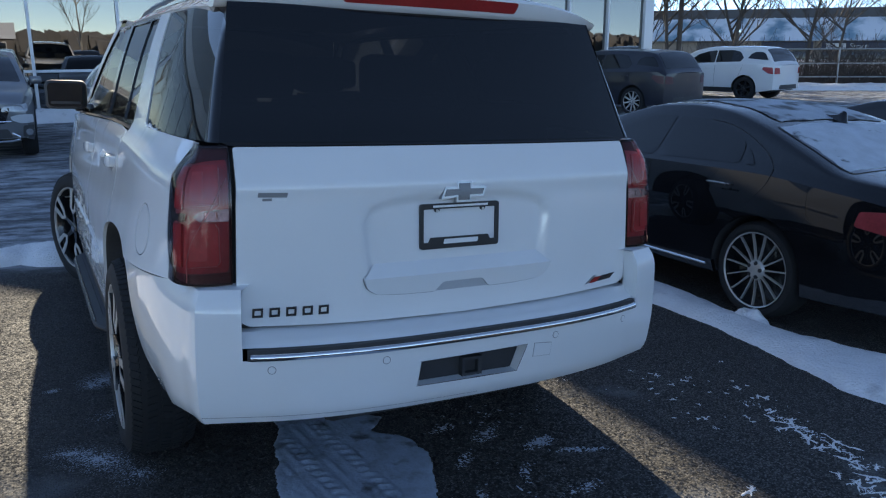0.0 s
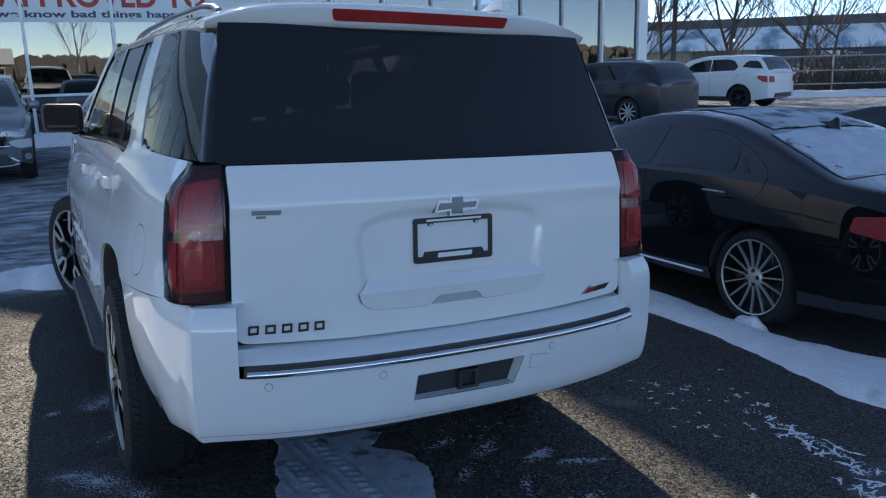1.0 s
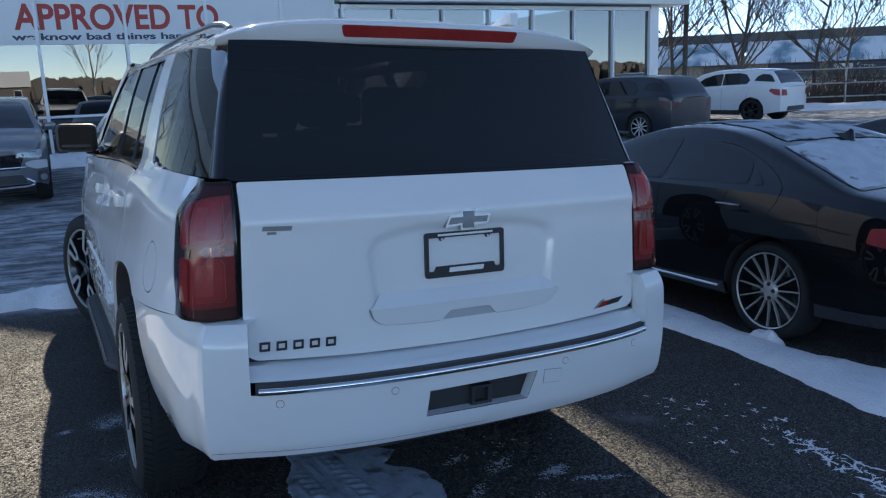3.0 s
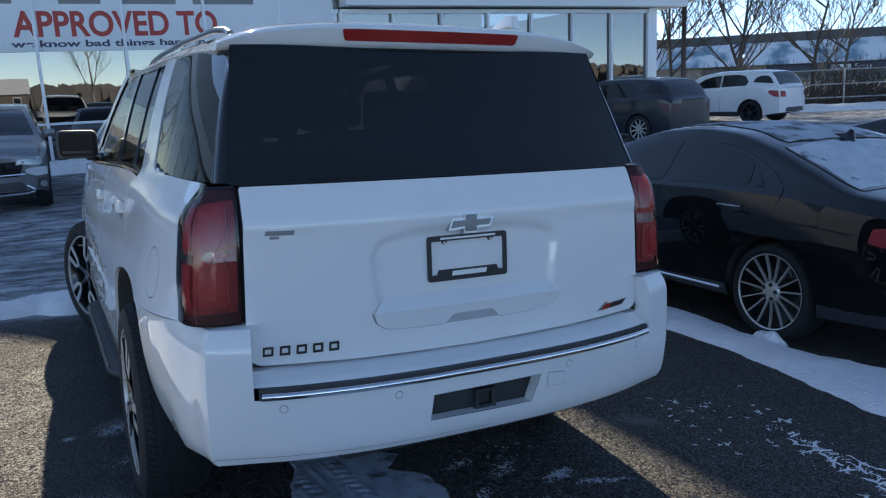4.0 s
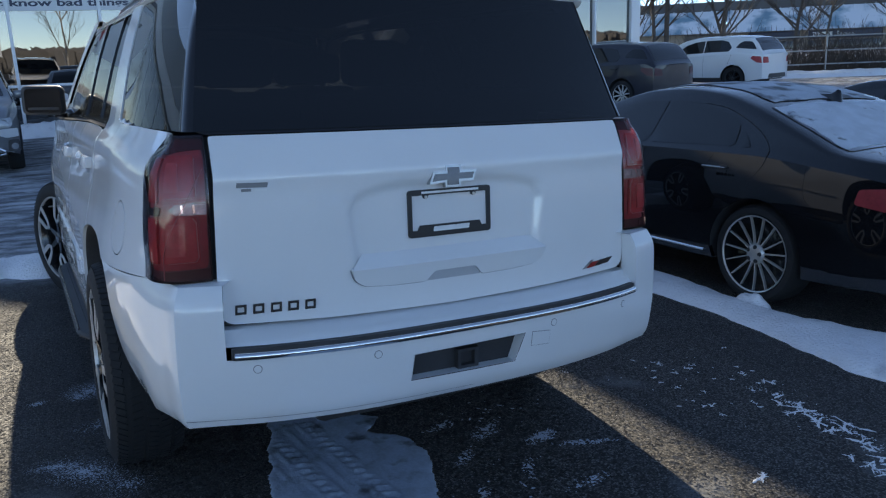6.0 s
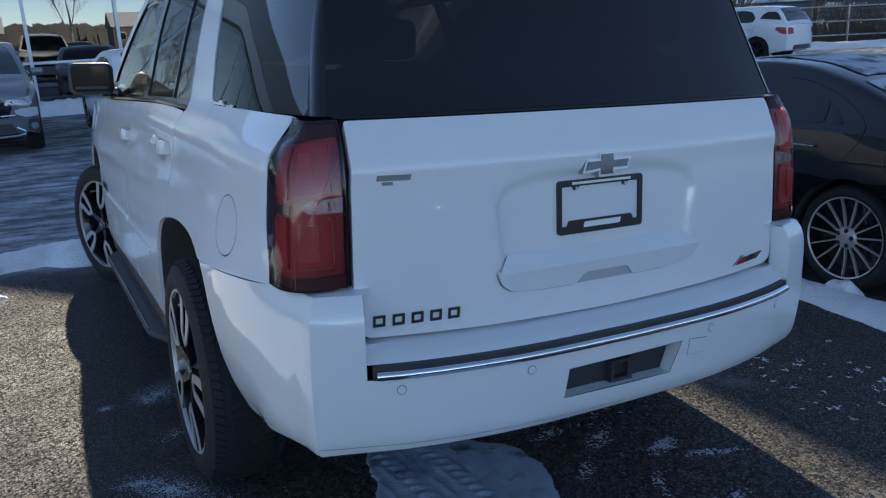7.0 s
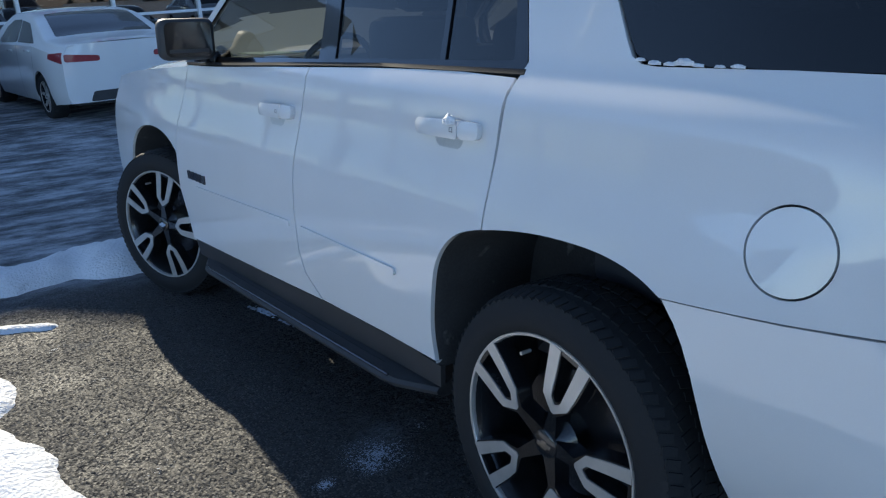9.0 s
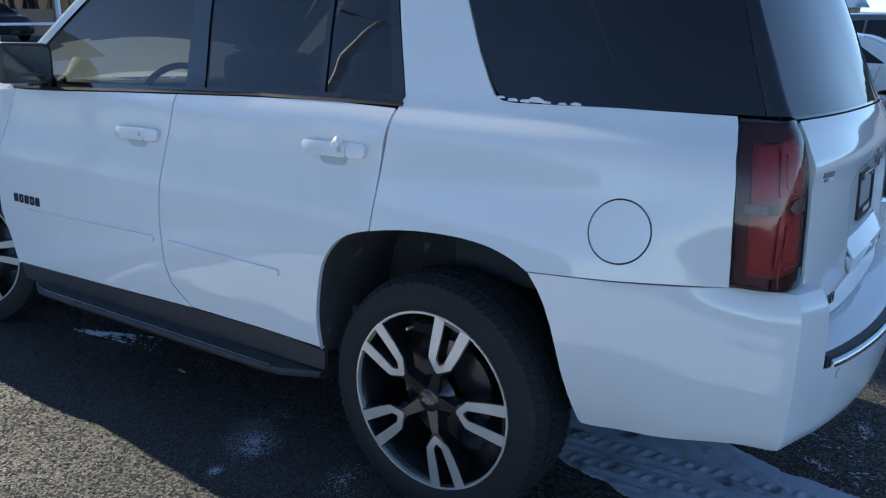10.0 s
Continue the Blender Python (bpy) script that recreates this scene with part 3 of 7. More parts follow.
def suv():
    root = empty("sport_utility_vehicle", "large white sport utility vehicle parked on asphalt, dusted with road salt", "car")
    W, B = M["white_paint"], M["black_plastic"]

    # body sides
    for fn, o in ((side_l, -1), (side_r, 1)):
        fuel = circle2(0.671, 1.036, 0.0845, 40) if o < 0 else None
        quarter = [(0.92, 0.888), (0.66, 0.905), (0.382, 0.93), (0.390, 1.06), (0.400, 1.20), (0.414, 1.28), (0.437, 1.348), (0.75, 1.3505), (1.05, 1.346), (1.095, 1.350), (1.125, 1.365), (1.150, 1.40), (1.204, 1.486), (1.283, 1.635), (1.36, 1.785), (1.60, 1.785), (1.55, 1.637), (1.479, 1.427), (1.450, 1.34), (1.462, 1.308), (1.474, 1.20), (1.484, 1.12), (1.491, 1.02), (1.497, ARCH_SPLIT)] + ARCH_TAIL[:-1]
        q = panel("quarter_panel", quarter, fn, W, root, out=o, step=0.035, gap=0.0022, holes=[fuel] if fuel else ())
        if fuel:
            panel("fuel_door", circle2(0.671, 1.036, 0.083, 40), fn, W, q, out=o, step=0.03, gap=0.001)
            panel("fuel_recess", circle2(0.671, 1.036, 0.092, 24), fn, M["liner"], q, out=o, step=0.05, lift=-0.012, depth=0.0)
        back = [(1.497, ARCH_SPLIT), (1.491, 1.02), (1.487, 1.12), (1.481, 1.20), (1.466, 1.305), (1.75, 1.312), (2.15, 1.303), (2.545, 1.290), (2.545, 1.22), (2.57, 1.10), (2.58, 0.95), (2.58, 0.77), (2.568, 0.62), (2.53, 0.54), (2.41, 0.46), (2.0, 0.465), (1.712, 0.462)] + ARCH_DOOR[1:]
        front = [(2.41, 0.46), (2.53, 0.54), (2.568, 0.62), (2.58, 0.77), (2.58, 0.95), (2.57, 1.10), (2.545, 1.22), (2.545, 1.290), (2.9, 1.278), (3.3, 1.262), (3.72, 1.25), (3.77, 1.13), (3.82, 0.98), (3.84, 0.86), (3.835, 0.66), (3.77, 0.52), (3.735, 0.41), (3.0, 0.435)]
        for nm, poly, hy, hz in (("rear_door", back, 1.678, 1.162), ("front_door", front, 2.742, 1.123)):
            d = panel(nm, poly, fn, W, root, out=o, step=0.04, gap=0.0036)
            # pull handle: a flat-faced capsule over a shallow cup, with a lock cap behind it
            tilt = 0.02

            def face(y, z, o=o, hy=hy, hz=hz):
                t = (y - hy) / 0.137
                return (o * (suv_side(y, z) + 0.030 - 0.012 * abs(t) ** 5), y, z)

            zc = lambda y: hz + tilt * (hy - y)
            bar = rounded([(hy - 0.066, zc(hy - 0.066) - 0.0255), (hy + 0.137, zc(hy + 0.137) - 0.0225), (hy + 0.137, zc(hy + 0.137) + 0.0225), (hy - 0.066, zc(hy - 0.066) + 0.0255)], 0.018, 6)
            cap = rounded([(hy - 0.137, zc(hy - 0.137) - 0.022), (hy - 0.069, zc(hy - 0.069) - 0.0255), (hy - 0.069, zc(hy - 0.069) + 0.0255), (hy - 0.137, zc(hy - 0.137) + 0.022)], 0.016, 6)
            dh = panel("door_handle", bar, face, W, d, out=o, step=0.02, depth=0.018, label="white pull handle", grow=lambda y, z: 0.008 * (1 - ((z - zc(y)) / 0.026) ** 2), angle=50)
            panel("handle_cap", cap, face, W, dh, out=o, step=0.02, depth=0.032, grow=lambda y, z: 0.008 * (1 - ((z - zc(y)) / 0.026) ** 2), angle=50)
            panel("handle_mount", rounded([(hy + 0.095, hz - 0.016), (hy + 0.125, hz - 0.016), (hy + 0.125, hz + 0.012), (hy + 0.095, hz + 0.012)], 0.006), lambda y, z, o=o: (o * (suv_side(y, z) + 0.020), y, z), W, dh, out=o, step=0.03, depth=0.022)
            panel("lock_mark", [(hy - 0.050, hz - 0.006), (hy - 0.036, hz - 0.006), (hy - 0.036, hz + 0.007), (hy - 0.050, hz + 0.007)], face, M["grey_letter"], dh, out=o, step=0.03, lift=0.0085, depth=0.001, holes=[[(hy - 0.048, hz - 0.004), (hy - 0.038, hz - 0.004), (hy - 0.038, hz + 0.005), (hy - 0.048, hz + 0.005)]])
            cup = rounded([(hy - 0.045, hz - 0.056), (hy + 0.060, hz - 0.056), (hy + 0.085, hz - 0.008), (hy - 0.062, hz - 0.008)], 0.022)
            panel("handle_cup", cup, fn, M["silver_paint"], d, out=o, step=0.03, lift=0.0015, depth=0.002)
            if nm == "rear_door":
                panel("side_moulding", rounded([(1.905, 0.688), (1.905, 0.712), (2.53, 0.722), (2.55, 0.70)], 0.01), fn, W, d, out=o, step=0.05, lift=0.009, depth=0.010)
            else:
                panel("side_moulding", rounded([(2.62, 0.70), (2.62, 0.724), (3.60, 0.700), (3.60, 0.685)], 0.01), fn, W, d, out=o, step=0.05, lift=0.009, depth=0.010)
                for k in range(5):  # the model's mark on the door: five small plain blocks
                    c = 3.68 - k * 0.047 if o < 0 else 3.49 + k * 0.047
                    panel("badge_block", rounded([(c - 0.016, 0.725), (c + 0.016, 0.725), (c + 0.016, 0.765), (c - 0.016, 0.765)], 0.004), fn, M["dark_chrome"], d, out=o, step=0.03, lift=0.005, depth=0.007, holes=[[(c - 0.007, 0.738), (c + 0.007, 0.738), (c + 0.007, 0.752), (c - 0.007, 0.752)]] if k in (1, 3) else ())
        fender = [(3.74, 0.41), (3.77, 0.52), (3.835, 0.66), (3.84, 0.86), (3.82, 0.98), (3.77, 1.13), (3.72, 1.25), (4.1, 1.225), (4.6, 1.19), (5.0, 1.14), (5.10, 1.0), (5.10, 0.62), (5.02, 0.45), (4.76, 0.45)] + ARCH_F[::-1][1:]
        panel("front_fender", fender, fn, W, root, out=o, step=0.05, gap=0.0036)
        # rocker cladding and running board
        panel("rocker_trim", [(1.70, 0.45), (1.71, 0.375), (3.72, 0.33), (3.74, 0.41), (3.0, 0.43), (2.4, 0.455), (1.9, 0.462)], fn, B, root, out=o, step=0.06, lift=-0.006)
        rows = []
        for y in np.linspace(1.74, 3.64, 28):
            e = min(1.0, (y - 1.74) / 0.16, (3.64 - y) / 0.16)
            wd, zt = 0.050 + 0.075 * e, 0.360 - 0.014 * (y - 1.74)
            rows.append([(o * x, y, z) for x, z in ((0.86, zt - 0.040), (0.93 + wd - 0.03, zt - 0.036), (0.93 + wd - 0.004, zt - 0.026), (0.93 + wd, zt - 0.014), (0.93 + wd - 0.010, zt - 0.002), (0.93 + wd - 0.030, zt), (0.90, zt + 0.030), (0.86, zt + 0.034))])
        rb = loft("running_board", rows, B, root, "black running board with a brushed edge", close=True, caps=True)
        edge = [(o * (0.93 + 0.050 + 0.075 * min(1.0, (y - 1.74) / 0.16, (3.64 - y) / 0.16) - 0.012), y, 0.360 - 0.014 * (y - 1.74)) for y in np.linspace(1.92, 3.50, 20)]
        tube("edge_strip", edge, 0.005, M["dark_chrome"], rb, n=6)
        for k in range(4):  # grip ribs along the tread
            rib = [(o * (0.935 + 0.022 * k), y, 0.360 - 0.014 * (y - 1.74) + 0.026 - 0.0075 * k) for y in np.linspace(2.0, 3.42, 12)]
            tube("grip_rib", rib, 0.003, M["rubber"], rb, n=5)
        # wheel houses
        for ring, cy in ((ARCH, 1.24), (ARCH_F, 4.186)):
            pts = [(y, z) for y, z in ring]
            if cy < 2:
                pts += [(0.862, 0.80), (0.838, 0.74), (0.822, 0.675), (0.808, 0.61), (0.787, 0.53), (0.765, 0.455), (0.752, 0.44)]
            tuck = lambda y, z: SIDE_TUCK(z) + 0.004 if cy < 2 and y < 0.91 and z < 0.86 else 0.0
            rows = [[(o * (suv_side(y, z) - 0.012 - tuck(y, z)), y, z) for y, z in pts], [(o * (suv_side(y, z) - 0.03 - tuck(y, z)), y + (cy - y) * 0.02, z - 0.004) for y, z in pts], [(o * 0.62, y + (cy - y) * 0.02, z - 0.004) for y, z in pts]]
            loft("wheel_house", rows, M["liner"], root, "black felt-lined wheel house")
            bm = bmesh.new()
            bm.faces.new([bm.verts.new((o * 0.62, y, z)) for y, z in pts])
            part("wheel_house_wall", bm, M["liner"], root)
        # greenhouse
        trim = [(1.448, 1.322), (1.482, 1.427), (1.555, 1.637), (1.605, 1.785), (3.18, 1.785), (3.42, 1.63), (3.72, 1.42), (3.78, 1.30), (3.78, 1.262), (3.3, 1.274), (2.55, 1.301), (2.1, 1.314)]
        g_rear = [(1.510, 1.345), (1.530, 1.43), (1.592, 1.638), (1.628, 1.765), (1.85, 1.765), (1.797, 1.338)]
        g_mid = [(1.825, 1.338), (1.878, 1.765), (2.50, 1.765), (2.418, 1.322)]
        g_front = [(2.535, 1.318), (2.60, 1.765), (3.16, 1.765), (3.35, 1.645), (3.66, 1.435), (3.70, 1.295)]
        wf = panel("window_trim", trim, fn, M["gloss_black"], root, out=o, step=0.05, gap=0.002, lift=-0.004, holes=[g_rear, g_mid, g_front])
        panel("window_pane", g_rear, fn, M["glass_tint"], wf, out=o, step=0.09, lift=-0.010, depth=0.0)
        panel("window_pane", g_mid, fn, M["glass_tint"], wf, out=o, step=0.09, lift=-0.010, depth=0.0)
        panel("window_pane", g_front, fn, M["glass_side"], wf, out=o, step=0.09, lift=-0.010, depth=0.0)
        panel("quarter_window", [(0.372, 1.350), (0.43, 1.50), (0.475, 1.63), (0.53, 1.782), (1.355, 1.782), (1.279, 1.635), (1.200, 1.486), (1.147, 1.405), (1.122, 1.372), (1.093, 1.354), (1.05, 1.349)], fn, M["glass_dark"], root, out=o, step=0.06, gap=0.0005, lift=-0.004, label="dark tinted rear quarter glass")
        panel("belt_strip", [(1.446, 1.309), (1.446, 1.322), (2.1, 1.314), (2.55, 1.301), (3.3, 1.274), (3.74, 1.262), (3.74, 1.252), (3.3, 1.264), (2.55, 1.291), (2.1, 1.304)], fn, M["rubber"], wf, out=o, step=0.05, lift=0.003, depth=0.01)
        # the dark pillar that wraps from the side to the rear glass
        rows = []
        for k in range(13):
            z = 1.350 + k / 12 * 0.432
            y0 = float(np.interp(z, [1.35, 1.50, 1.63, 1.782], [0.372, 0.43, 0.475, 0.53]))
            xg = 0.775 - (z - 1.35) * 0.19
            a, b = Vector((suv_side(y0, z) - 0.004, y0, z)), Vector((xg, rear_y(xg, z) - 0.003, z))
            corner = Vector((max(a.x, b.x) - 0.004, min(a.y, b.y) + 0.006, z))
            row = []
            for t in np.linspace(0, 1, 9):
                p = a * (1 - t) ** 2 + corner * 2 * t * (1 - t) + b * t * t
                row.append((o * p.x, p.y, p.z))
            rows.append(row)
        loft("rear_pillar", rows, M["gloss_black"], root, "gloss black rear pillar")
        # tail lamp, wrapping round the corner
        def lamp(t, z, o=o):
            k = (z - 0.925) / 0.42
            a, b = Vector((0.758 - 0.012 * k, rear_y(0.758, z) - 0.002, z)), Vector((suv_side(0.383 + 0.020 * k + 0.032 * max(0.0, k) ** 4, z), 0.383 + 0.020 * k + 0.032 * max(0.0, k) ** 4, z))
            c = Vector((b.x + 0.004, a.y + 0.016, z))
            c2 = Vector((a.x + 0.12, a.y - 0.004, z))
            u = 1 - t
            p = a * u**3 + c2 * 3 * u * u * t + c * 3 * u * t * t + b * t**3
            return (o * p.x, p.y + 0.004, p.z)

        lo = -o
        edge = rounded([(0.012, 0.930), (0.99, 0.936), (0.985, 1.342), (0.012, 1.342)], 0.008)
        tl = panel("tail_lamp", edge, lamp, M["dark_lamp"], root, out=-lo, step=0.05, lift=-0.020, depth=0.01, label="dark red tail lamp with a clear reversing lens")
        cover = panel("lens_cover", edge, lamp, M["lens_cover"], tl, out=-lo, step=0.03, depth=0.0)
        cover.visible_shadow = False
        panel("lens_rim", edge, lamp, M["gloss_black"], tl, out=-lo, step=0.05, lift=-0.001, depth=0.03, holes=[inset(edge, 0.006)])
        panel("lens_field", rounded([(0.03, 0.968), (0.90, 0.965), (0.88, 1.300), (0.03, 1.312)], 0.03), lamp, M["deep_red_lens"], tl, out=-lo, step=0.04, lift=-0.015, depth=0.006)
        for za, zb, u0 in ((1.165, 1.292, 0.30), (0.985, 1.118, 0.25)):
            rl = panel("red_lens", rounded([(0.10, za), (0.60, za), (0.57, zb), (0.12, zb)], 0.02), lamp, M["red_lens"], tl, out=-lo, step=0.04, lift=-0.009, depth=0.008)
            panel("inner_lens", rounded([(u0, za + 0.022), (0.50, za + 0.022), (0.47, zb - 0.02), (u0, zb - 0.02)], 0.01), lamp, M["inner_red"], rl, out=-lo, step=0.04, lift=-0.005, depth=0.006)
            line = [(0.12, zb - 0.012), (0.12, za + 0.006), (0.46, za + 0.004)] if za > 1.1 else [(0.16, zb - 0.004), (0.13, zb - 0.016), (0.12, za + 0.016), (0.15, za + 0.004), (0.46, za + 0.002)]
            tube("bright_line", [Vector(lamp(u, z)) + Vector((0, 0.004, 0)) for u, z in line], 0.0016, M["lens_line"], rl, n=5)
        panel("reversing_lens", rounded([(0.035, 1.122), (0.34, 1.124), (0.44, 1.138), (0.34, 1.154), (0.035, 1.160)], 0.006), lamp, M["clear_lens"], tl, out=-lo, step=0.03, lift=-0.006, depth=0.010)
        for k in range(5):  # facets of the reversing reflector
            u = 0.07 + 0.06 * k
            panel("reflector_facet", [(u, 1.129), (u + 0.022, 1.129), (u + 0.030, 1.152), (u + 0.008, 1.152)], lamp, M["chrome" if k % 2 else "clear_lens"], tl, out=-lo, step=0.04, lift=-0.0045, depth=0.002)
        panel("smoked_side", rounded([(0.90, 0.945), (0.985, 0.945), (0.98, 1.335), (0.88, 1.335)], 0.01), lamp, M["smoked_lens"], tl, out=-lo, step=0.05, lift=-0.012, depth=0.004)
        panel("smoked_top", rounded([(0.02, 1.308), (0.80, 1.296), (0.80, 1.338), (0.02, 1.338)], 0.008), lamp, M["smoked_lens"], tl, out=-lo, step=0.05, lift=-0.011, depth=0.004)
        panel("smoked_foot", rounded([(0.02, 0.936), (0.60, 0.938), (0.60, 0.962), (0.02, 0.966)], 0.008), lamp, M["smoked_lens"], tl, out=-lo, step=0.05, lift=-0.011, depth=0.004)
        for ua, ub, za, zb in ((0.66, 0.87, 0.985, 1.115), (0.64, 0.85, 1.158, 1.285)):
            panel("side_lens", rounded([(ua, za), (ub, za), (ub - 0.02, zb), (ua - 0.02, zb)], 0.008), lamp, M["red_lens"], tl, out=-lo, step=0.04, lift=-0.007, depth=0.010)
        panel("lamp_socket", rounded([(0.72, 1.122), (0.94, 1.122), (0.94, 1.142), (0.72, 1.142)], 0.004), lamp, M["dark_chrome"], tl, out=-lo, step=0.04, lift=-0.010, depth=0.006)
        panel("smoked_socket", rounded([(0.60, 1.122), (0.72, 1.120), (0.70, 1.148), (0.58, 1.146)], 0.006), lamp, M["smoked_lens"], tl, out=-lo, step=0.04, lift=-0.006, depth=0.006)
        # the pale ridge in the lamp that runs up along the corner
        ridge = [Vector(lamp(float(np.interp(z, [0.94, 1.00, 1.06, 1.10, 1.16, 1.25], [0.53, 0.54, 0.46, 0.36, 0.22, 0.06])), z)) for z in np.linspace(0.94, 1.25, 18)]
        tube("lens_ridge", [v + Vector((-o * 0.003, 0.005, 0)) for v in ridge], 0.0014, M["lens_line"], tl, n=6)
        # door mirror
        bm = bmesh.new()
        box(bm, (0.235, 0.12, 0.175), bevel=0.035, seg=3)
        mir = part("door_mirror", bm, M["black_plastic"], root, "black door mirror housing")
        mir.matrix_basis = Matrix.Translation((o * 1.025, 3.465, 1.375)) @ Matrix.Rotation(radians(o * 8), 4, "Z")
        panel("mirror_glass", rounded([(-0.098, -0.072), (0.098, -0.072), (0.098, 0.072), (-0.098, 0.072)], 0.03), lambda u, v: (u, -0.062 - v * 0.05, v), M["gloss_black"], mir, out=1, step=0.06, depth=0.004)
        boxes("mirror_arm", [((0.16, 0.07, 0.05), (o * 0.90, 3.50, 1.295))], M["gloss_black"], mir, bevel=0.015).matrix_parent_inverse = mir.matrix_basis.inverted()

    # rear bumper
    s1, s2, s3 = s_of(x=0.756), s_of(y=0.372), s_of(y=0.92)
    half = [(s1, 0.715), (s1 + 0.002, 0.927), (s2, 0.930), (s_of(y=0.66), 0.9048), (s3, 0.8882), (s_of(y=0.886), 0.842), (s_of(y=0.862), 0.80), (s_of(y=0.838), 0.74), (s_of(y=0.822), 0.675), (s_of(y=0.808), 0.61), (s_of(y=0.787), 0.53), (s_of(y=0.765), 0.455), (s_of(y=0.752), 0.438), (s_of(y=0.72), 0.439), (s_of(y=0.55), 0.463), (s_of(y=0.33), 0.499), (s_of(x=0.86), 0.502), (0.7, 0.499), (0.5, 0.496), (0.25, 0.494), (0.0, 0.4935)]
    poly = half + [(-s, z) for s, z in half[-2::-1]]
    pocket = [(-0.214, 0.577), (0.168, 0.572), (0.203, 0.664), (-0.204, 0.660)]
    sc = s_of(x=0.8895)
    crease = [(o * (sc + d), z) for o in (-1, 1) for d in (-0.022, -0.008, 0.008, 0.022) for z in np.arange(0.505, 0.92, 0.018)]
    bumper = panel("rear_bumper", poly, bumper_surface, W, root, out=1, step=0.028, gap=0.002, depth=0.0, holes=[pocket], label="white rear bumper", angle=24, extra=crease)
    for o in (-1, 1):  # the inner ends, turned in towards the tailgate
        rows = []
        for z in np.linspace(0.700, 0.922, 12):
            p = bumper_surface(s1 + 0.003, float(z))
            rows.append([(o * p[0], p[1], z), (o * (p[0] - 0.004), p[1] + 0.012, z), (o * (p[0] - 0.006), p[1] + 0.075, z)])
        loft("bumper_return", rows, W, bumper)
        rows = []
        for q in np.linspace(s1 + 0.002, s2, 16):
            p = bumper_surface(float(q), 0.9245)
            rows.append([(o * p[0], p[1], 0.9245), (o * (p[0] * 0.985), p[1] + 0.012, 0.9275), (o * p[0] * 0.93, p[1] + 0.06, 0.928)])
        for q in np.linspace(s2 + 0.02, s3, 16):
            z = float(np.interp(q, [s2, s_of(y=0.66), s3], [0.9285, 0.9025, 0.886]))
            p = bumper_surface(float(q), z)
            rows.append([(o * p[0], p[1], z), (o * (p[0] - 0.004), p[1], z), (o * (p[0] - 0.05), p[1] + 0.01, z - 0.006)])
        loft("bumper_shelf", rows, W, bumper)
    for s in (-0.682, -0.325, 0.325, 0.682):
        panel("parking_sensor", circle2(s, 0.682, 0.0108, 20), bumper_surface, W, bumper, out=1, step=0.02, lift=0.0025, depth=0.004)
        panel("sensor_ring", circle2(s, 0.682, 0.0132, 24), bumper_surface, M["grey_letter"], bumper, out=1, step=0.02, lift=0.0012, depth=0.0, holes=[circle2(s, 0.682, 0.0110, 24)])
    cover = [(0.232, 0.616), (0.305, 0.611), (0.308, 0.656), (0.235, 0.663)]
    panel("tow_cover", cover, bumper_surface, W, bumper, out=1, step=0.04, lift=0.0025, depth=0.004)
    panel("cover_gap", inset(cover, -0.002), bumper_surface, M["grey_letter"], bumper, out=1, step=0.04, lift=0.0008, depth=0.0)
    # flat grey strip that paints the shade line of a low crease
    panel("bumper_fold", [(-0.90, 0.528), (-0.5, 0.519), (0.02, 0.514), (0.02, 0.5155), (-0.5, 0.5208), (-0.90, 0.5300)], bumper_surface, M["grey_letter"], bumper, out=1, step=0.03, lift=0.0006, depth=0.0)
    rows = []
    for x in np.linspace(-0.755, 0.755, 41):  # the step pad over the bumper
        yb = PLAN_Y(s_of(x=abs(x)))
        yr = rear_y(x, 0.77)
        dz = -0.022 * (1 - (abs(x) / 0.755) ** 2)
        rows.append([(x, yb + 0.02, 0.746), (x, yb + 0.035, 0.757), (x, yb + 0.06, 0.765 + dz * 0.3), (x, yr - 0.004, 0.783 + dz * 0.6), (x, yr + 0.05, 0.785 + dz * 0.6)])
    loft("step_pad", rows, W, bumper)
    s_in = s1 - 0.012
    band = [(-s_in, 0.712), (s_in, 0.712), (s_in, 0.747), (-s_in, 0.747)]
    panel("strip_backing", band, bumper_surface, B, bumper, out=1, step=0.04, lift=0.002, depth=0.02)
    rows = []
    for q in np.linspace(-s_in + 0.010, s_in - 0.006, 90):
        row = []
        for a in np.linspace(-1.45, 1.45, 15):
            z = 0.7235 + 0.0125 * math.sin(a)
            p, px = Vector(bumper_surface(float(q), z)), Vector(bumper_surface(float(q) + 0.004, z)) - Vector(bumper_surface(float(q) - 0.004, z))
            n = px.cross(Vector((0, 0, 1))).normalized()
            row.append(p + n * (0.004 + 0.012 * math.cos(a)))
        rows.append(row)
    loft("chrome_strip", rows, M["chrome"], bumper, "chrome bumper strip", caps=True, angle=60)
    # hitch pocket
    rows = [[Vector(bumper_surface(s, z)) + Vector((0, dy, 0)) for s, z in pocket] for dy in (0.0, 0.05)]
    hp = loft("hitch_pocket", rows, W, bumper, close=True)
    boxes("pocket_back", [((0.44, 0.01, 0.12), (-0.005, 0.132, 0.62))], M["pocket_grey"], hp)
    bm = bmesh.new()
    ring = [(-0.038, -0.034), (0.038, -0.034), (0.038, 0.034), (-0.038, 0.034)]
    inner = [(x * 0.68, z * 0.68) for x, z in ring]
    vr = [[bm.verts.new((x, y, z + 0.606)) for x, z in r] for r, y in ((inner, 0.127), (inner, 0.106), (ring, 0.102), (ring, 0.106), (ring, 0.13))]
    for r0, r1 in zip(vr, vr[1:]):
        for k in range(4):
            bm.faces.new((r0[k], r0[(k + 1) % 4], r1[(k + 1) % 4], r1[k]))
    part("hitch_receiver", bm, M["pocket_grey"], hp, "black square tow hitch receiver")

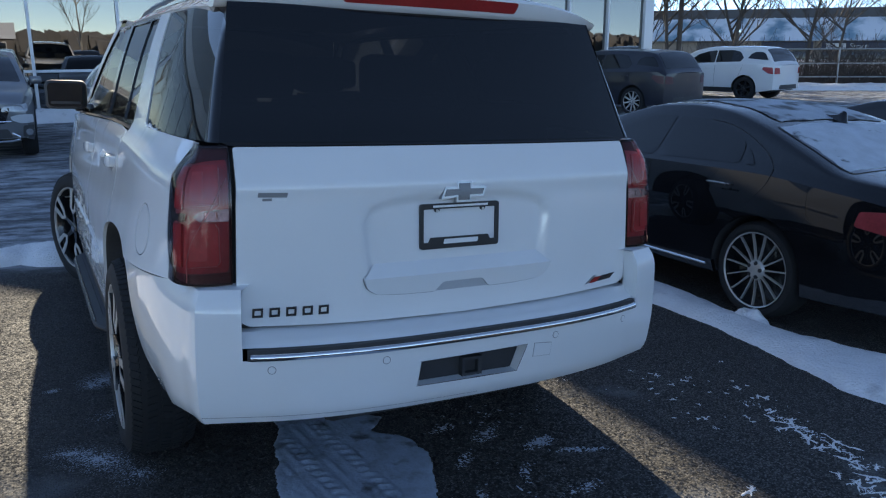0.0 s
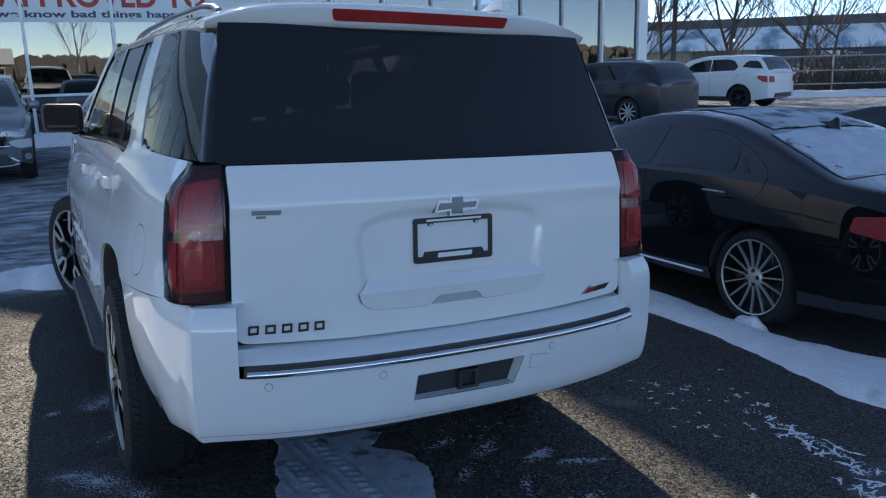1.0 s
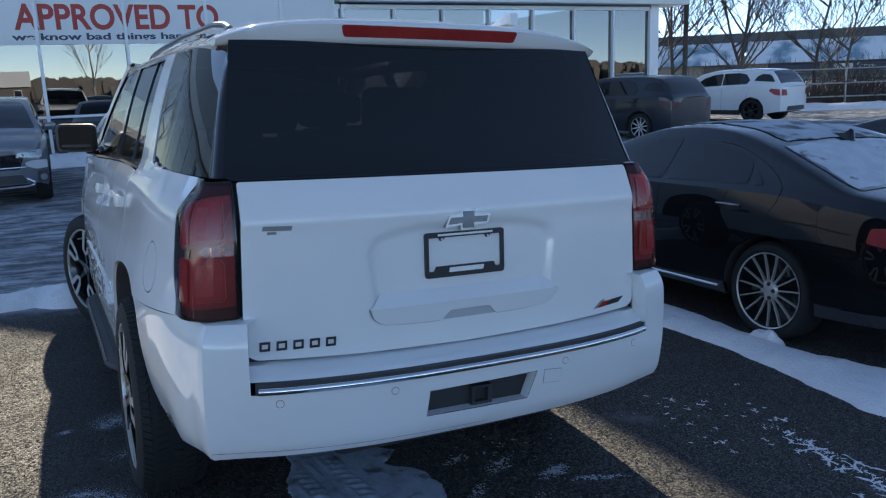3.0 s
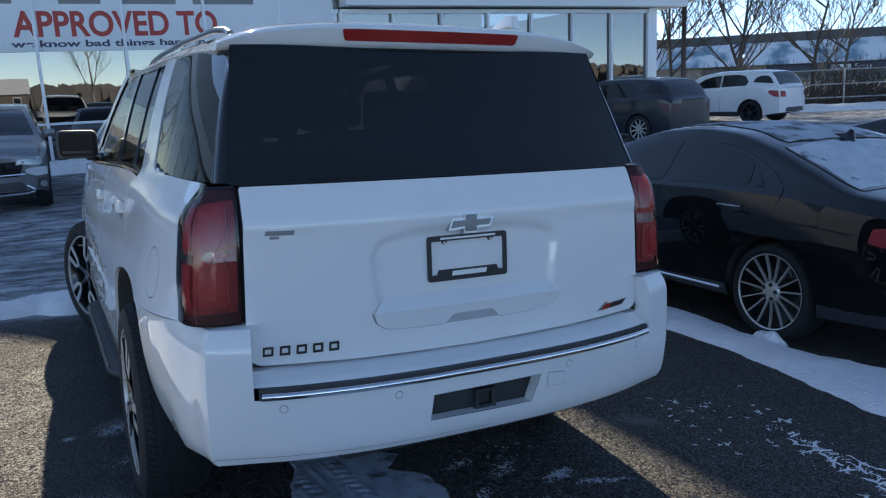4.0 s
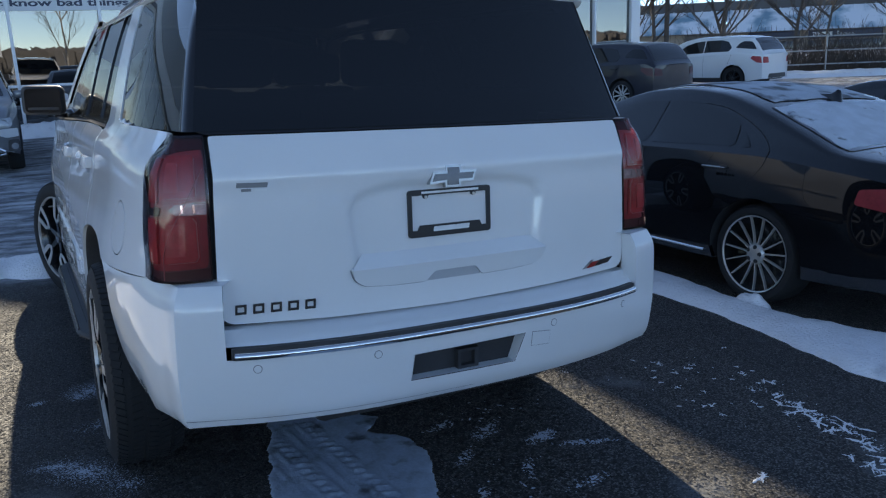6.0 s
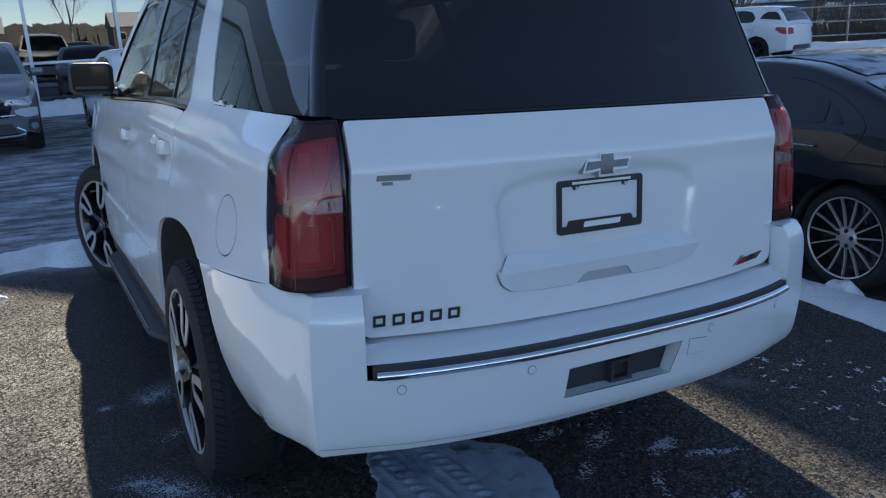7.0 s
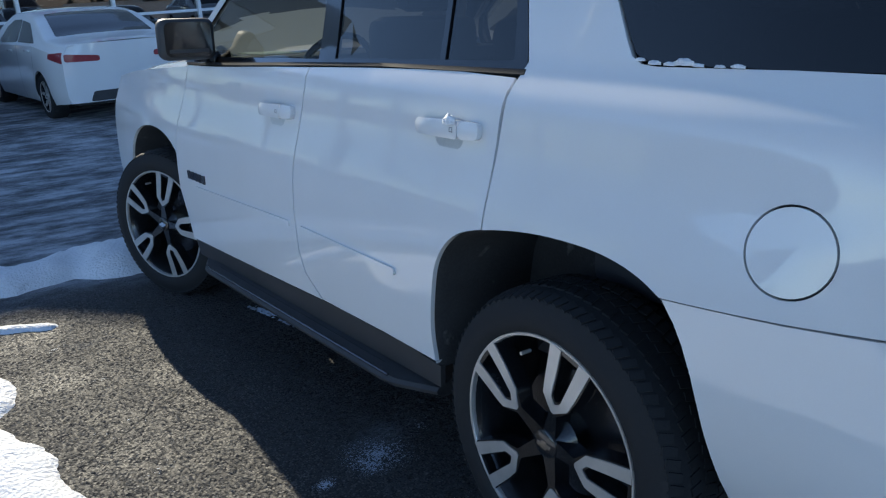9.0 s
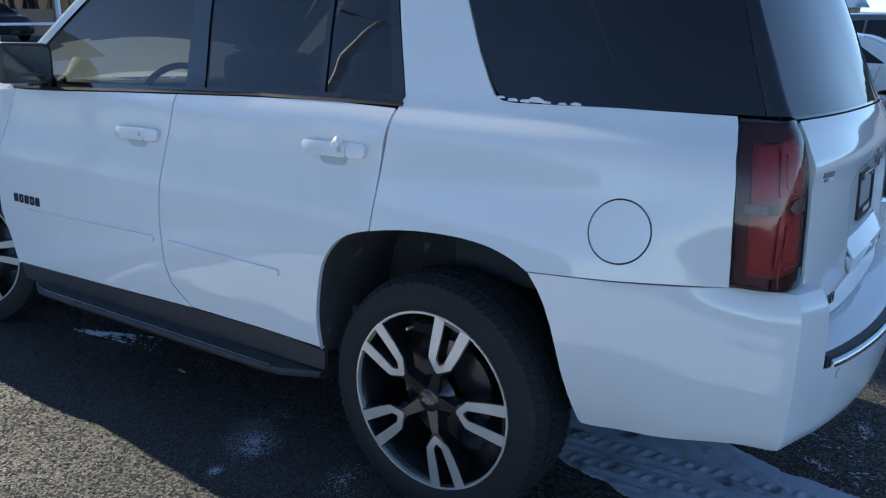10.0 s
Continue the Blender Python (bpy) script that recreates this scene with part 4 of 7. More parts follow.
    # tailgate
    gate_poly = rounded([(-0.750, 0.812), (-0.72, 0.793), (-0.4, 0.779), (0.0, 0.772), (0.4, 0.779), (0.72, 0.793), (0.750, 0.812), (0.755, 0.93), (0.742, 1.341), (-0.742, 1.341), (-0.755, 0.93)], 0.014)
    gate = panel("tailgate", gate_poly, gate_surface, W, root, out=1, step=0.0135, gap=0.003, depth=0.03, label="white tailgate", angle=60)
    panel("gate_gap", [(-0.77, 0.775), (0.77, 0.775), (0.77, 1.345), (-0.77, 1.345)], lambda x, z: (x, rear_y(x, z) + 0.034, z), M["liner"], root, out=1, step=0.08, depth=0.0)

    def bar_surface(x, z):
        return (x, rear_y(x, z) - 0.006 - 0.016 * (z - 0.862) / 0.06, z)

    def ledge_surface(x, z):
        k = (z - 0.922) / 0.036
        return (x, rear_y(x, 0.922) * (1 - k) + rear_y(x, z) * k - 0.022 * (1 - k) + 0.012 * k, z)

    bar = rounded([(-0.315, 0.866), (-0.22, 0.859), (-0.105, 0.857), (-0.075, 0.890), (0.075, 0.890), (0.105, 0.857), (0.22, 0.859), (0.315, 0.866), (0.348, 0.888), (0.360, 0.922), (-0.360, 0.922), (-0.348, 0.888)], 0.010, 3)
    panel("bar_gap", inset(bar, -0.0022), lambda x, z: (x, rear_y(x, z) - 0.0015, z), M["grey_letter"], gate, out=1, step=0.03, depth=0.0)
    hb = panel("handle_bar", bar, bar_surface, W, gate, out=1, step=0.025, depth=0.022)
    panel("bar_ledge", [(-0.360, 0.9225), (0.360, 0.9225), (0.315, 0.962), (-0.315, 0.962)], ledge_surface, W, hb, out=1, step=0.025, depth=0.006)
    # grip notch: the shadow of the recess is painted as grey
    panel("handle_grip", [(-0.10, 0.858), (0.10, 0.858), (0.075, 0.893), (-0.075, 0.893)], lambda x, z: (x, rear_y(x, z) + 0.001, z), M["grip_shade"], gate, out=1, step=0.04, depth=0.0, lift=0.003)
    # licence plate frame, empty
    outer, inner = rounded([(-0.152, 0.996), (0.152, 0.996), (0.152, 1.148), (-0.152, 1.148)], 0.012), [(-0.138, 1.018), (-0.118, 1.018), (-0.110, 1.034), (0.110, 1.034), (0.118, 1.018), (0.138, 1.018), (0.138, 1.130), (-0.138, 1.130)]
    flat = lambda x, z: (x, 0.224 + (z - 1.07) * 0.045, z)
    pf = panel("plate_frame", outer, flat, M["frame_black"], gate, out=1, step=0.04, depth=0.014, lift=0.006, holes=[inner], label="empty black licence plate frame with white print")
    panel("print_bar", rounded([(-0.066, 1.012), (0.066, 1.012), (0.070, 1.028), (-0.062, 1.028)], 0.003), flat, M["pale_letter"], pf, out=1, step=0.04, depth=0.0, lift=0.0085)
    panel("print_bar", [(-0.105, 1.1355), (0.105, 1.1355), (0.105, 1.1425), (-0.105, 1.1425)], flat, M["pale_letter"], pf, out=1, step=0.04, depth=0.0, lift=0.0085)
    for x in (-0.088, 0.088):
        panel("plate_tab", circle2(x, 1.128, 0.010, 12), flat, M["frame_black"], pf, out=1, step=0.02, depth=0.006, lift=0.004)
        panel("plate_bolt", circle2(x, 1.124, 0.005, 10), flat, M["machined"], pf, out=1, step=0.02, depth=0.004, lift=0.008)
    # maker's emblem as a plain bar and block
    cross = [(-0.085, 1.166), (-0.028, 1.170), (-0.028, 1.153), (0.028, 1.153), (0.028, 1.170), (0.075, 1.170), (0.090, 1.204), (0.032, 1.204), (0.032, 1.222), (-0.024, 1.222), (-0.024, 1.204), (-0.068, 1.204)]
    em = panel("emblem", cross, lambda x, z: (x, rear_y(x, z) - 0.006, z), M["satin_chrome"], gate, out=1, step=0.03, depth=0.02, lift=0.006, label="dark emblem with a chrome rim")
    panel("emblem_field", inset(cross, 0.007), lambda x, z: (x, rear_y(x, z) - 0.006, z), M["dark_chrome"], em, out=1, step=0.03, depth=0.002, lift=0.0085)
    for k in range(5):  # five plain blocks where the model's mark stands
        c = -0.693 + k * 0.051
        zc = 0.838 - k * 0.0012
        blk = [(c - 0.017, zc - 0.0145), (c + 0.015, zc - 0.0145), (c + 0.017, zc + 0.0145), (c - 0.015, zc + 0.0145)]
        hole = [[(c - 0.010, zc - 0.0075), (c + 0.009, zc - 0.0075), (c + 0.010, zc + 0.0075), (c - 0.009, zc + 0.0075)]]
        panel("badge_block", blk, lambda x, z: (x, rear_y(x, z), z), M["dark_chrome"], gate, out=1, step=0.03, depth=0.007, lift=0.005, holes=hole)
    on_gate = lambda x, z: (x, rear_y(x, z), z)
    tb = panel("trim_badge", [(0.545, 0.812), (0.558, 0.813), (0.598, 0.841), (0.585, 0.840)], on_gate, M["satin_chrome"], gate, out=1, step=0.03, depth=0.006, lift=0.004, label="small chrome and red badge")
    for x0, w, mt in ((0.562, 0.034, "red_plastic"), (0.602, 0.032, "dark_chrome"), (0.638, 0.030, "dark_chrome")):
        z0 = 0.8135 + (x0 - 0.562) * 0.08
        panel("badge_block", [(x0, z0), (x0 + w, z0 + 0.002), (x0 + w + 0.026, z0 + 0.022), (x0 + 0.026, z0 + 0.020)], on_gate, M[mt], tb, out=1, step=0.03, depth=0.004, lift=0.005)
    for poly, mt in (([(-0.682, 1.193), (-0.595, 1.191), (-0.592, 1.205), (-0.680, 1.207)], "grey_letter"), ([(-0.668, 1.181), (-0.640, 1.181), (-0.640, 1.189), (-0.668, 1.189)], "grey_letter"), ([(-0.630, 1.182), (-0.596, 1.181), (-0.596, 1.186), (-0.630, 1.187)], "pale_letter")):
        panel("dealer_badge", poly, gate_surface, M[mt], gate, out=1, step=0.03, depth=0.003, lift=0.002)

    # rear glass, roof, spoiler
    glass = [(-0.775, 1.350), (0.775, 1.350), (0.735, 1.56), (0.695, 1.775), (-0.695, 1.775), (-0.735, 1.56)]
    rg = panel("rear_window", glass, lambda x, z: (x, rear_y(x, z), z), M["glass_dark"], root, out=1, step=0.07, depth=0.006, label="dark tinted rear window")
    panel("glass_seal", [(-0.745, 1.342), (0.745, 1.342), (0.775, 1.352), (-0.775, 1.352)], lambda x, z: (x, rear_y(x, z) + 0.003, z), M["gloss_black"], rg, out=1, step=0.03, depth=0.012)

    ROOFZ = pchip([(0.5, 1.858), (1.0, 1.882), (1.8, 1.892), (2.6, 1.884), (3.1, 1.862), (3.3, 1.835)])

    def roof_surface(x, y):
        return (x, y, ROOFZ(y) - 0.035 * (x / 0.72) ** 2 - 0.07 * (abs(x) / 0.73) ** 8)

    panel("roof", [(-0.728, 0.62), (0.728, 0.62), (0.728, 3.20), (0.5, 3.28), (-0.5, 3.28), (-0.728, 3.20)], roof_surface, W, root, out=1, step=0.09, depth=0.03)
    rows = []
    for x in np.linspace(-0.735, 0.735, 37):
        k = abs(x) / 0.735
        yr, dz = 0.43 + 0.075 * k**2.2, -0.055 * k**5
        zt = roof_surface(x * 0.98, 0.66)[2] + 0.006
        rows.append([(x, 0.72, zt), (x, 0.60, zt - 0.004), (x, yr + 0.03, 1.848 + dz - 0.012 * k * k), (x, yr + 0.008, 1.842 + dz - 0.012 * k * k), (x, yr, 1.828 + dz), (x, yr + 0.018, 1.785 + dz * 0.5), (x, yr + 0.035, 1.768 + dz * 0.3), (x, 0.62, 1.765)])
    sp = loft("roof_spoiler", rows, W, root, caps=True, angle=50)
    panel("high_brake_lamp", rounded([(-0.33, 1.789), (0.33, 1.789), (0.34, 1.826), (-0.34, 1.826)], 0.012), lambda x, z: (x, 0.43 + 0.075 * (abs(x) / 0.735) ** 2.2 + (1.828 - z) * 0.42, z), M["red_plastic"], sp, out=1, step=0.04, depth=0.01, lift=0.003, label="red high-mounted brake lamp")
    for o in (-1, 1):
        pts = [(o * 0.615, y, roof_surface(0.615, y)[2] + h) for y, h in ((0.84, 0.002), (0.92, 0.018), (1.10, 0.030), (1.8, 0.030), (2.5, 0.026), (2.85, 0.016), (2.98, 0.002))]
        tube("roof_rail", pts, 0.013, M["grey_paint"], root, n=8)
    fin_rows = []
    for x in (-0.024, -0.014, 0.014, 0.024):
        top = 0.052 if abs(x) < 0.02 else 0.006
        fin_rows.append([(0.42 + x, 0.60 + u, 1.866 + min(h, top)) for u, h in ((-0.02, 0.0), (0.0, 0.048), (0.03, 0.052), (0.10, 0.030), (0.17, 0.004))])
    loft("roof_antenna", fin_rows, W, root, "small white shark-fin antenna")
    # windscreen, pillars, bonnet and nose
    rows = [[(x, 3.26 + t * 0.76 - 0.10 * (x / 0.8) ** 2 * (0.6 + 0.4 * t), 1.845 - 0.57 * t - 0.02 * (x / 0.7) ** 2) for x in np.linspace(-0.70 - 0.12 * t, 0.70 + 0.12 * t, 15)] for t in np.linspace(0, 1, 9)]
    loft("windscreen", rows, M["glass_side"], root)
    for o in (-1, 1):
        rows = []
        for t in np.linspace(0, 1, 9):
            y, z = 3.14 + t * 0.66, 1.80 - 0.51 * t
            w = suv_side(min(y, 3.7), z)
            rows.append([(o * (w - 0.004), y + 0.0, z + 0.004), (o * (w + 0.002), y + 0.03, z + 0.018), (o * (w - 0.03), y + 0.075, z + 0.034), (o * (w - 0.07), y + 0.07, z + 0.02)])
        loft("front_pillar", rows, W, root)
    BON = pchip([(3.75, 1.272), (3.95, 1.262), (4.4, 1.245), (4.9, 1.175), (5.1, 1.09)])
    rows = [[(x * (0.935 - 0.10 * max(0, (y - 3.9) / 1.2) ** 2), y + 0.04 * (1 - x * x), BON(y) - 0.045 * abs(x) ** 6 + 0.012 * smooth01((abs(x) - 0.3) / 0.2) * (1 - abs(x))) for x in np.linspace(-1, 1, 25)] for y in np.linspace(3.74, 5.1, 20)]
    loft("bonnet", rows, W, root)
    nose = lambda x, z: (x, 5.13 - 0.10 * (abs(x) / 0.85) ** 3 + 0.04 * math.sin((z - 0.4) * 3), z)
    fr = panel("front_bumper", [(-0.88, 0.42), (0.88, 0.42), (0.88, 0.72), (-0.88, 0.72)], nose, W, root, out=-1, step=0.08)
    panel("grille", [(-0.62, 0.74), (0.62, 0.74), (0.62, 1.09), (-0.62, 1.09)], nose, M["gloss_black"], root, out=-1, step=0.08)
    for o in (-1, 1):
        panel("headlamp", [(o * 0.64, 0.80), (o * 0.88, 0.80), (o * 0.88, 1.07), (o * 0.64, 1.09)], nose, M["headlamp"], root, out=-1, step=0.08)
    # under-body and cabin
    boxes("chassis", [((1.20, 4.3, 0.16), (0, 2.7, 0.40)), ((0.9, 0.5, 0.14), (0, 0.55, 0.46))], M["liner"], root, bevel=0.03)
    boxes("axle", [((1.5, 0.10, 0.10), (0, 1.24, 0.40)), ((0.28, 0.30, 0.26), (0, 1.24, 0.40))], M["liner"], root, bevel=0.03)
    boxes("cabin_floor", [((1.66, 3.3, 0.04), (0, 2.1, 0.56)), ((1.6, 0.35, 0.45), (0, 3.62, 1.05))], M["seat"], root, bevel=0.01)
    for y, n in ((2.72, 2), (1.85, 3), (1.0, 3)):
        for k in range(n):
            x = (k - (n - 1) / 2) * (0.80 if n == 2 else 0.52)
            bm = bmesh.new()
            box(bm, (0.46, 0.46, 0.16), (x, y + 0.12, 0.82), 0.05)
            box(bm, (0.46, 0.15, 0.62), (x, y - 0.16, 1.14), 0.05)
            box(bm, (0.26, 0.10, 0.17), (x, y - 0.19, 1.55), 0.04)
            part("seat", bm, M["seat"], root)
    rim = [(-0.40 + 0.19 * math.cos(t), 3.27 - 0.08 * math.sin(t), 1.20 + 0.17 * math.sin(t)) for t in np.linspace(0, 2 * math.pi, 33)]
    tube("steering_wheel", rim, 0.016, M["gloss_black"], root, n=8)
    boxes("dash_paper", [((0.20, 0.28, 0.003), (-0.62, 3.50, 1.295))], M["paper"], root, "pale green paper on the dashboard", bevel=0.001)
    # mirror-facing lining of the cabin roof
    panel("headliner", [(-0.66, 0.75), (0.66, 0.75), (0.66, 3.0), (-0.66, 3.0)], lambda x, y: (x, y, ROOFZ(y) - 0.06), M["seat"], root, out=1, step=0.3, depth=0.0)
    return root


def suv_wheel(root, side, cy, turn):
    """A black wheel with five machined, forked spokes."""
    hub = empty("wheel", "black alloy wheel with machined spokes and a winter-worn tyre", "wheel")
    hub.parent = root
    hub.matrix_basis = pose(side * 0.992, cy, 0.392 if cy > 3 else 0.404, 0, 0, 21 if cy > 3 else 0) @ (Matrix.Rotation(math.pi, 4, "Z") if side > 0 else Matrix.Identity(4))
    del hub["category"]
    # the outer face looks along -x
    lathe("tyre", [(0.24, 0.285), (0.235, 0.33), (0.215, 0.375), (0.17, 0.40), (0.10, 0.404), (0.03, 0.400), (-0.012, 0.384), (-0.027, 0.355), (-0.031, 0.325), (-0.026, 0.304), (-0.012, 0.290)], M["rubber"], hub, 64, "black tyre dusted with salt")
    bm = bmesh.new()
    for k in range(84):  # shoulder blocks and centre lugs of the tread
        t = 2 * math.pi * k / 84
        for ax, wx, r0, turn2 in ((0.004, 0.036, 0.3885, -0.35), (0.060, 0.036, 0.399, 0.25), (0.108, 0.036, 0.4005, -0.25), (0.156, 0.036, 0.399, 0.25), (0.206, 0.040, 0.383, 0.35)):
            m = Matrix.Rotation(t + (0.037 if ax in (0.060, 0.156) else 0.0), 4, "X") @ Matrix.Translation((ax, 0, r0)) @ Matrix.Rotation(turn2 * 1.1 if ax in (0.004, 0.206) else 0.0, 4, "Y") @ Matrix.Rotation(turn2, 4, "Z")
            g = bmesh.ops.create_cube(bm, size=1.0)["verts"]
            bmesh.ops.transform(bm, matrix=m @ Matrix.Diagonal((wx, 0.021, 0.012, 1)), verts=g)
    tread_part = part("tread", bm, M["rubber"], hub, "tread blocks of a winter tyre")
    tread_part["kind"] = "stuff"
    lathe("barrel", [(-0.010, 0.288), (0.005, 0.276), (0.06, 0.262), (0.20, 0.255), (0.20, 0.05)], M["wheel_black"], hub, 48)
    lathe("rim_lip", [(-0.004, 0.286), (-0.018, 0.2868), (-0.022, 0.289), (-0.0225, 0.2955), (-0.013, 0.299), (0.0, 0.297)], M["machined"], hub, 64)
    lathe("brake_disc", [(0.09, 0.06), (0.09, 0.175), (0.11, 0.175), (0.11, 0.06)], M["dark_chrome"], hub, 40)
    lathe("hub_cap", [(-0.018, 0.0005), (-0.018, 0.030), (-0.013, 0.038), (0.0, 0.042), (0.03, 0.075)], M["wheel_black"], hub, 32)
    panel("cap_mark", [(-0.026, -0.007), (-0.010, -0.007), (-0.010, -0.012), (0.010, -0.012), (0.010, -0.007), (0.022, -0.007), (0.026, 0.006), (0.010, 0.006), (0.010, 0.012), (-0.010, 0.012), (-0.010, 0.006), (-0.022, 0.006)], lambda u, v: (-0.019, -u, v), M["chrome"], hub, out=1, step=0.03, depth=0.002)
    fork = [(0.288, -0.068), (0.287, -0.031), (0.156, -0.017), (0.141, -0.003), (0.141, 0.003), (0.156, 0.017), (0.287, 0.031), (0.288, 0.068), (0.195, 0.053), (0.150, 0.043), (0.1145, 0.005), (0.1145, -0.005), (0.150, -0.043), (0.195, -0.053)]
    spoke = [(0.03, -0.022), (0.108, -0.013), (0.149, -0.046), (0.195, -0.057), (0.288, -0.072), (0.288, 0.072), (0.195, 0.057), (0.149, 0.046), (0.108, 0.013), (0.03, 0.022)]
    slot = [(0.160, -0.014), (0.276, -0.027), (0.276, 0.027), (0.160, 0.014), (0.148, 0.0)]
    for k in range(5):
        a = radians(turn + 72 * k)
        ca, sa = math.cos(a), math.sin(a)

        def face(r, w, ca=ca, sa=sa):
            dish = -0.017 + 0.016 * max(0.0, 1 - r / 0.12) - 0.004 * math.exp(-((r - 0.15) / 0.05) ** 2)
            return (dish - 0.004, -(r * ca - w * sa), r * sa + w * ca)

        sp = panel("spoke", spoke, face, M["wheel_black"], hub, out=1, step=0.03, depth=0.05, holes=[slot])
        panel("machined_face", fork, face, M["machined"], sp, out=1, step=0.03, depth=0.003, lift=0.003, label="bright machined spoke face")
    lathe("valve", [(-0.012, 0.0005), (-0.012, 0.005), (0.02, 0.005)], M["machined"], hub, 8, at=(0, -0.238 * math.cos(radians(turn + 113)), 0.238 * math.sin(radians(turn + 113))))
    return hub


white_suv = suv()
for side, cy, turn in ((-1, 1.24, 0), (-1, 4.205, 3), (1, 1.24, 10), (1, 4.205, 40)):
    suv_wheel(white_suv, side, cy, turn)


def snow_lump(place, size, seed, label):
    """A small heap of snow caught on the bodywork."""
    bm = bmesh.new()
    bmesh.ops.create_icosphere(bm, subdivisions=3, radius=1.0)
    for v in bm.verts:
        k = 1 + 0.35 * noise.noise(v.co * 2.1 + Vector((seed, 0, 0))) + 0.18 * noise.noise(v.co * 5.0 + Vector((0, seed, 0)))
        v.co = Vector((v.co.x * size[0], v.co.y * size[1], max(-0.3, v.co.z) * size[2])) * k
    ob = part("snow_lump", bm, M["snow"], None, angle=80)
    ob.matrix_world = Matrix.Translation(place)
    return tagged(ob, label, "snow", group="snow lumps on the vehicle")


snow_lump((-0.985, 1.640, 1.184), (0.013, 0.020, 0.020), 1.0, "small lump of snow on a door handle")
for k, (y, z, s) in enumerate(((1.06, 1.350, 0.009), (1.02, 1.349, 0.008), (0.985, 1.352, 0.014), (0.95, 1.349, 0.007), (0.90, 1.349, 0.006), (0.86, 1.350, 0.008), (1.10, 1.356, 0.007))):
    snow_lump((-suv_side(y, z) - 0.002, y, z), (0.005, s * 1.9, s * 0.75), 3.0 + k, "crust of snow at the foot of the quarter window")
snow_lump((-0.80, 3.90, 1.275), (0.09, 0.15, 0.045), 12.0, "heap of snow at the root of the windscreen")
snow_lump((-0.70, 4.02, 1.275), (0.12, 0.10, 0.03), 14.0, "heap of snow at the root of the windscreen")

# ---- snow and ice on the ground ----
def edge_distance(poly):
    a = np.array(poly)
    b = np.roll(a, -1, axis=0)
    d = b - a
    ll = np.maximum((d * d).sum(1), 1e-12)

    def f(x, y):
        p = np.array((x, y))
        t = np.clip(((p - a) * d).sum(1) / ll, 0, 1)
        return float(np.sqrt((((a + d * t[:, None]) - p) ** 2).sum(1)).min())

    return f


def ragged(poly, step, amount, seed, scale=4.0):
    out = []
    for x, y in resample(poly, step):
        n = noise.noise_vector(Vector((x * scale, y * scale, seed))) + noise.noise_vector(Vector((x * scale * 3.1, y * scale * 3.1, seed + 7))) * 0.45
        out.append((x + n.x * amount, y + n.y * amount))
    return out


def snow_sheet(name, poly, height, bank, mat, label, step=0.05, rough=0.3, seed=1.0, ragg=0.05, relief=None, base=None):
    """Lying snow: rises from its ragged edge over the width of bank, with lumps."""
    poly = ragged(poly, step, ragg, seed)
    dist = edge_distance(poly)
    v2, faces = triangulated(poly, (), step)
    bm = bmesh.new()
    vs = []
    for p in v2:
        d = dist(p.x, p.y)
        h = height * (1 - math.exp(-2.2 * d / bank))
        lump = noise.noise(Vector((p.x * 5, p.y * 5, seed))) * 0.6 + noise.noise(Vector((p.x * 16, p.y * 16, seed + 3))) * 0.4
        h *= 1 + rough * lump
        if relief:
            h += relief(p.x, p.y) * min(1.0, d / 0.05)
        z = (base(p.x, p.y) if base else ground_z(p.x, p.y)) + h - (0.006 if d < 1e-4 else 0.0)
        vs.append(bm.verts.new((p.x, p.y, z)))
    for f in faces:
        bm.faces.new([vs[i] for i in f])
    ob = part(name, bm, mat, None, angle=80, normals=False)
    return tagged(ob, label, "snow", kind="stuff")


def flakes(name, spots, mat, label, seed, size=(0.004, 0.014)):
    """Scattered crumbs of snow and ice: many low lumps in one object. spots: centre, half-widths, turn, count."""
    rnd = random.Random(seed)
    bm = bmesh.new()
    for cx, cy, a, b, turn, n in spots:
        ct, st = math.cos(radians(turn)), math.sin(radians(turn))
        for _ in range(n):
            r, t = rnd.random() ** 0.7, rnd.random() * 2 * math.pi
            u, v = a * r * math.cos(t), b * r * math.sin(t)
            x, y = cx + u * ct - v * st, cy + u * st + v * ct
            s = rnd.uniform(*size) * (1.25 - 0.6 * r)
            z, k = ground_z(x, y) - 0.001, rnd.randint(5, 7)
            stretch, way = rnd.uniform(1.0, 3.0), rnd.random() * 3.14
            cw, sw = math.cos(way), math.sin(way)
            top = bm.verts.new((x, y, z + s * 0.45))
            ring = []
            for q in range(k):
                w = 2 * math.pi * q / k
                rr = s * rnd.uniform(0.6, 1.15)
                du, dv = rr * math.cos(w) * stretch, rr * math.sin(w)
                ring.append(bm.verts.new((x + du * cw - dv * sw, y + du * sw + dv * cw, z)))
            for q in range(k):
                bm.faces.new((ring[q], ring[(q + 1) % k], top))
    ob = part(name, bm, mat, None, angle=60)
    return tagged(ob, label, "snow", kind="stuff")


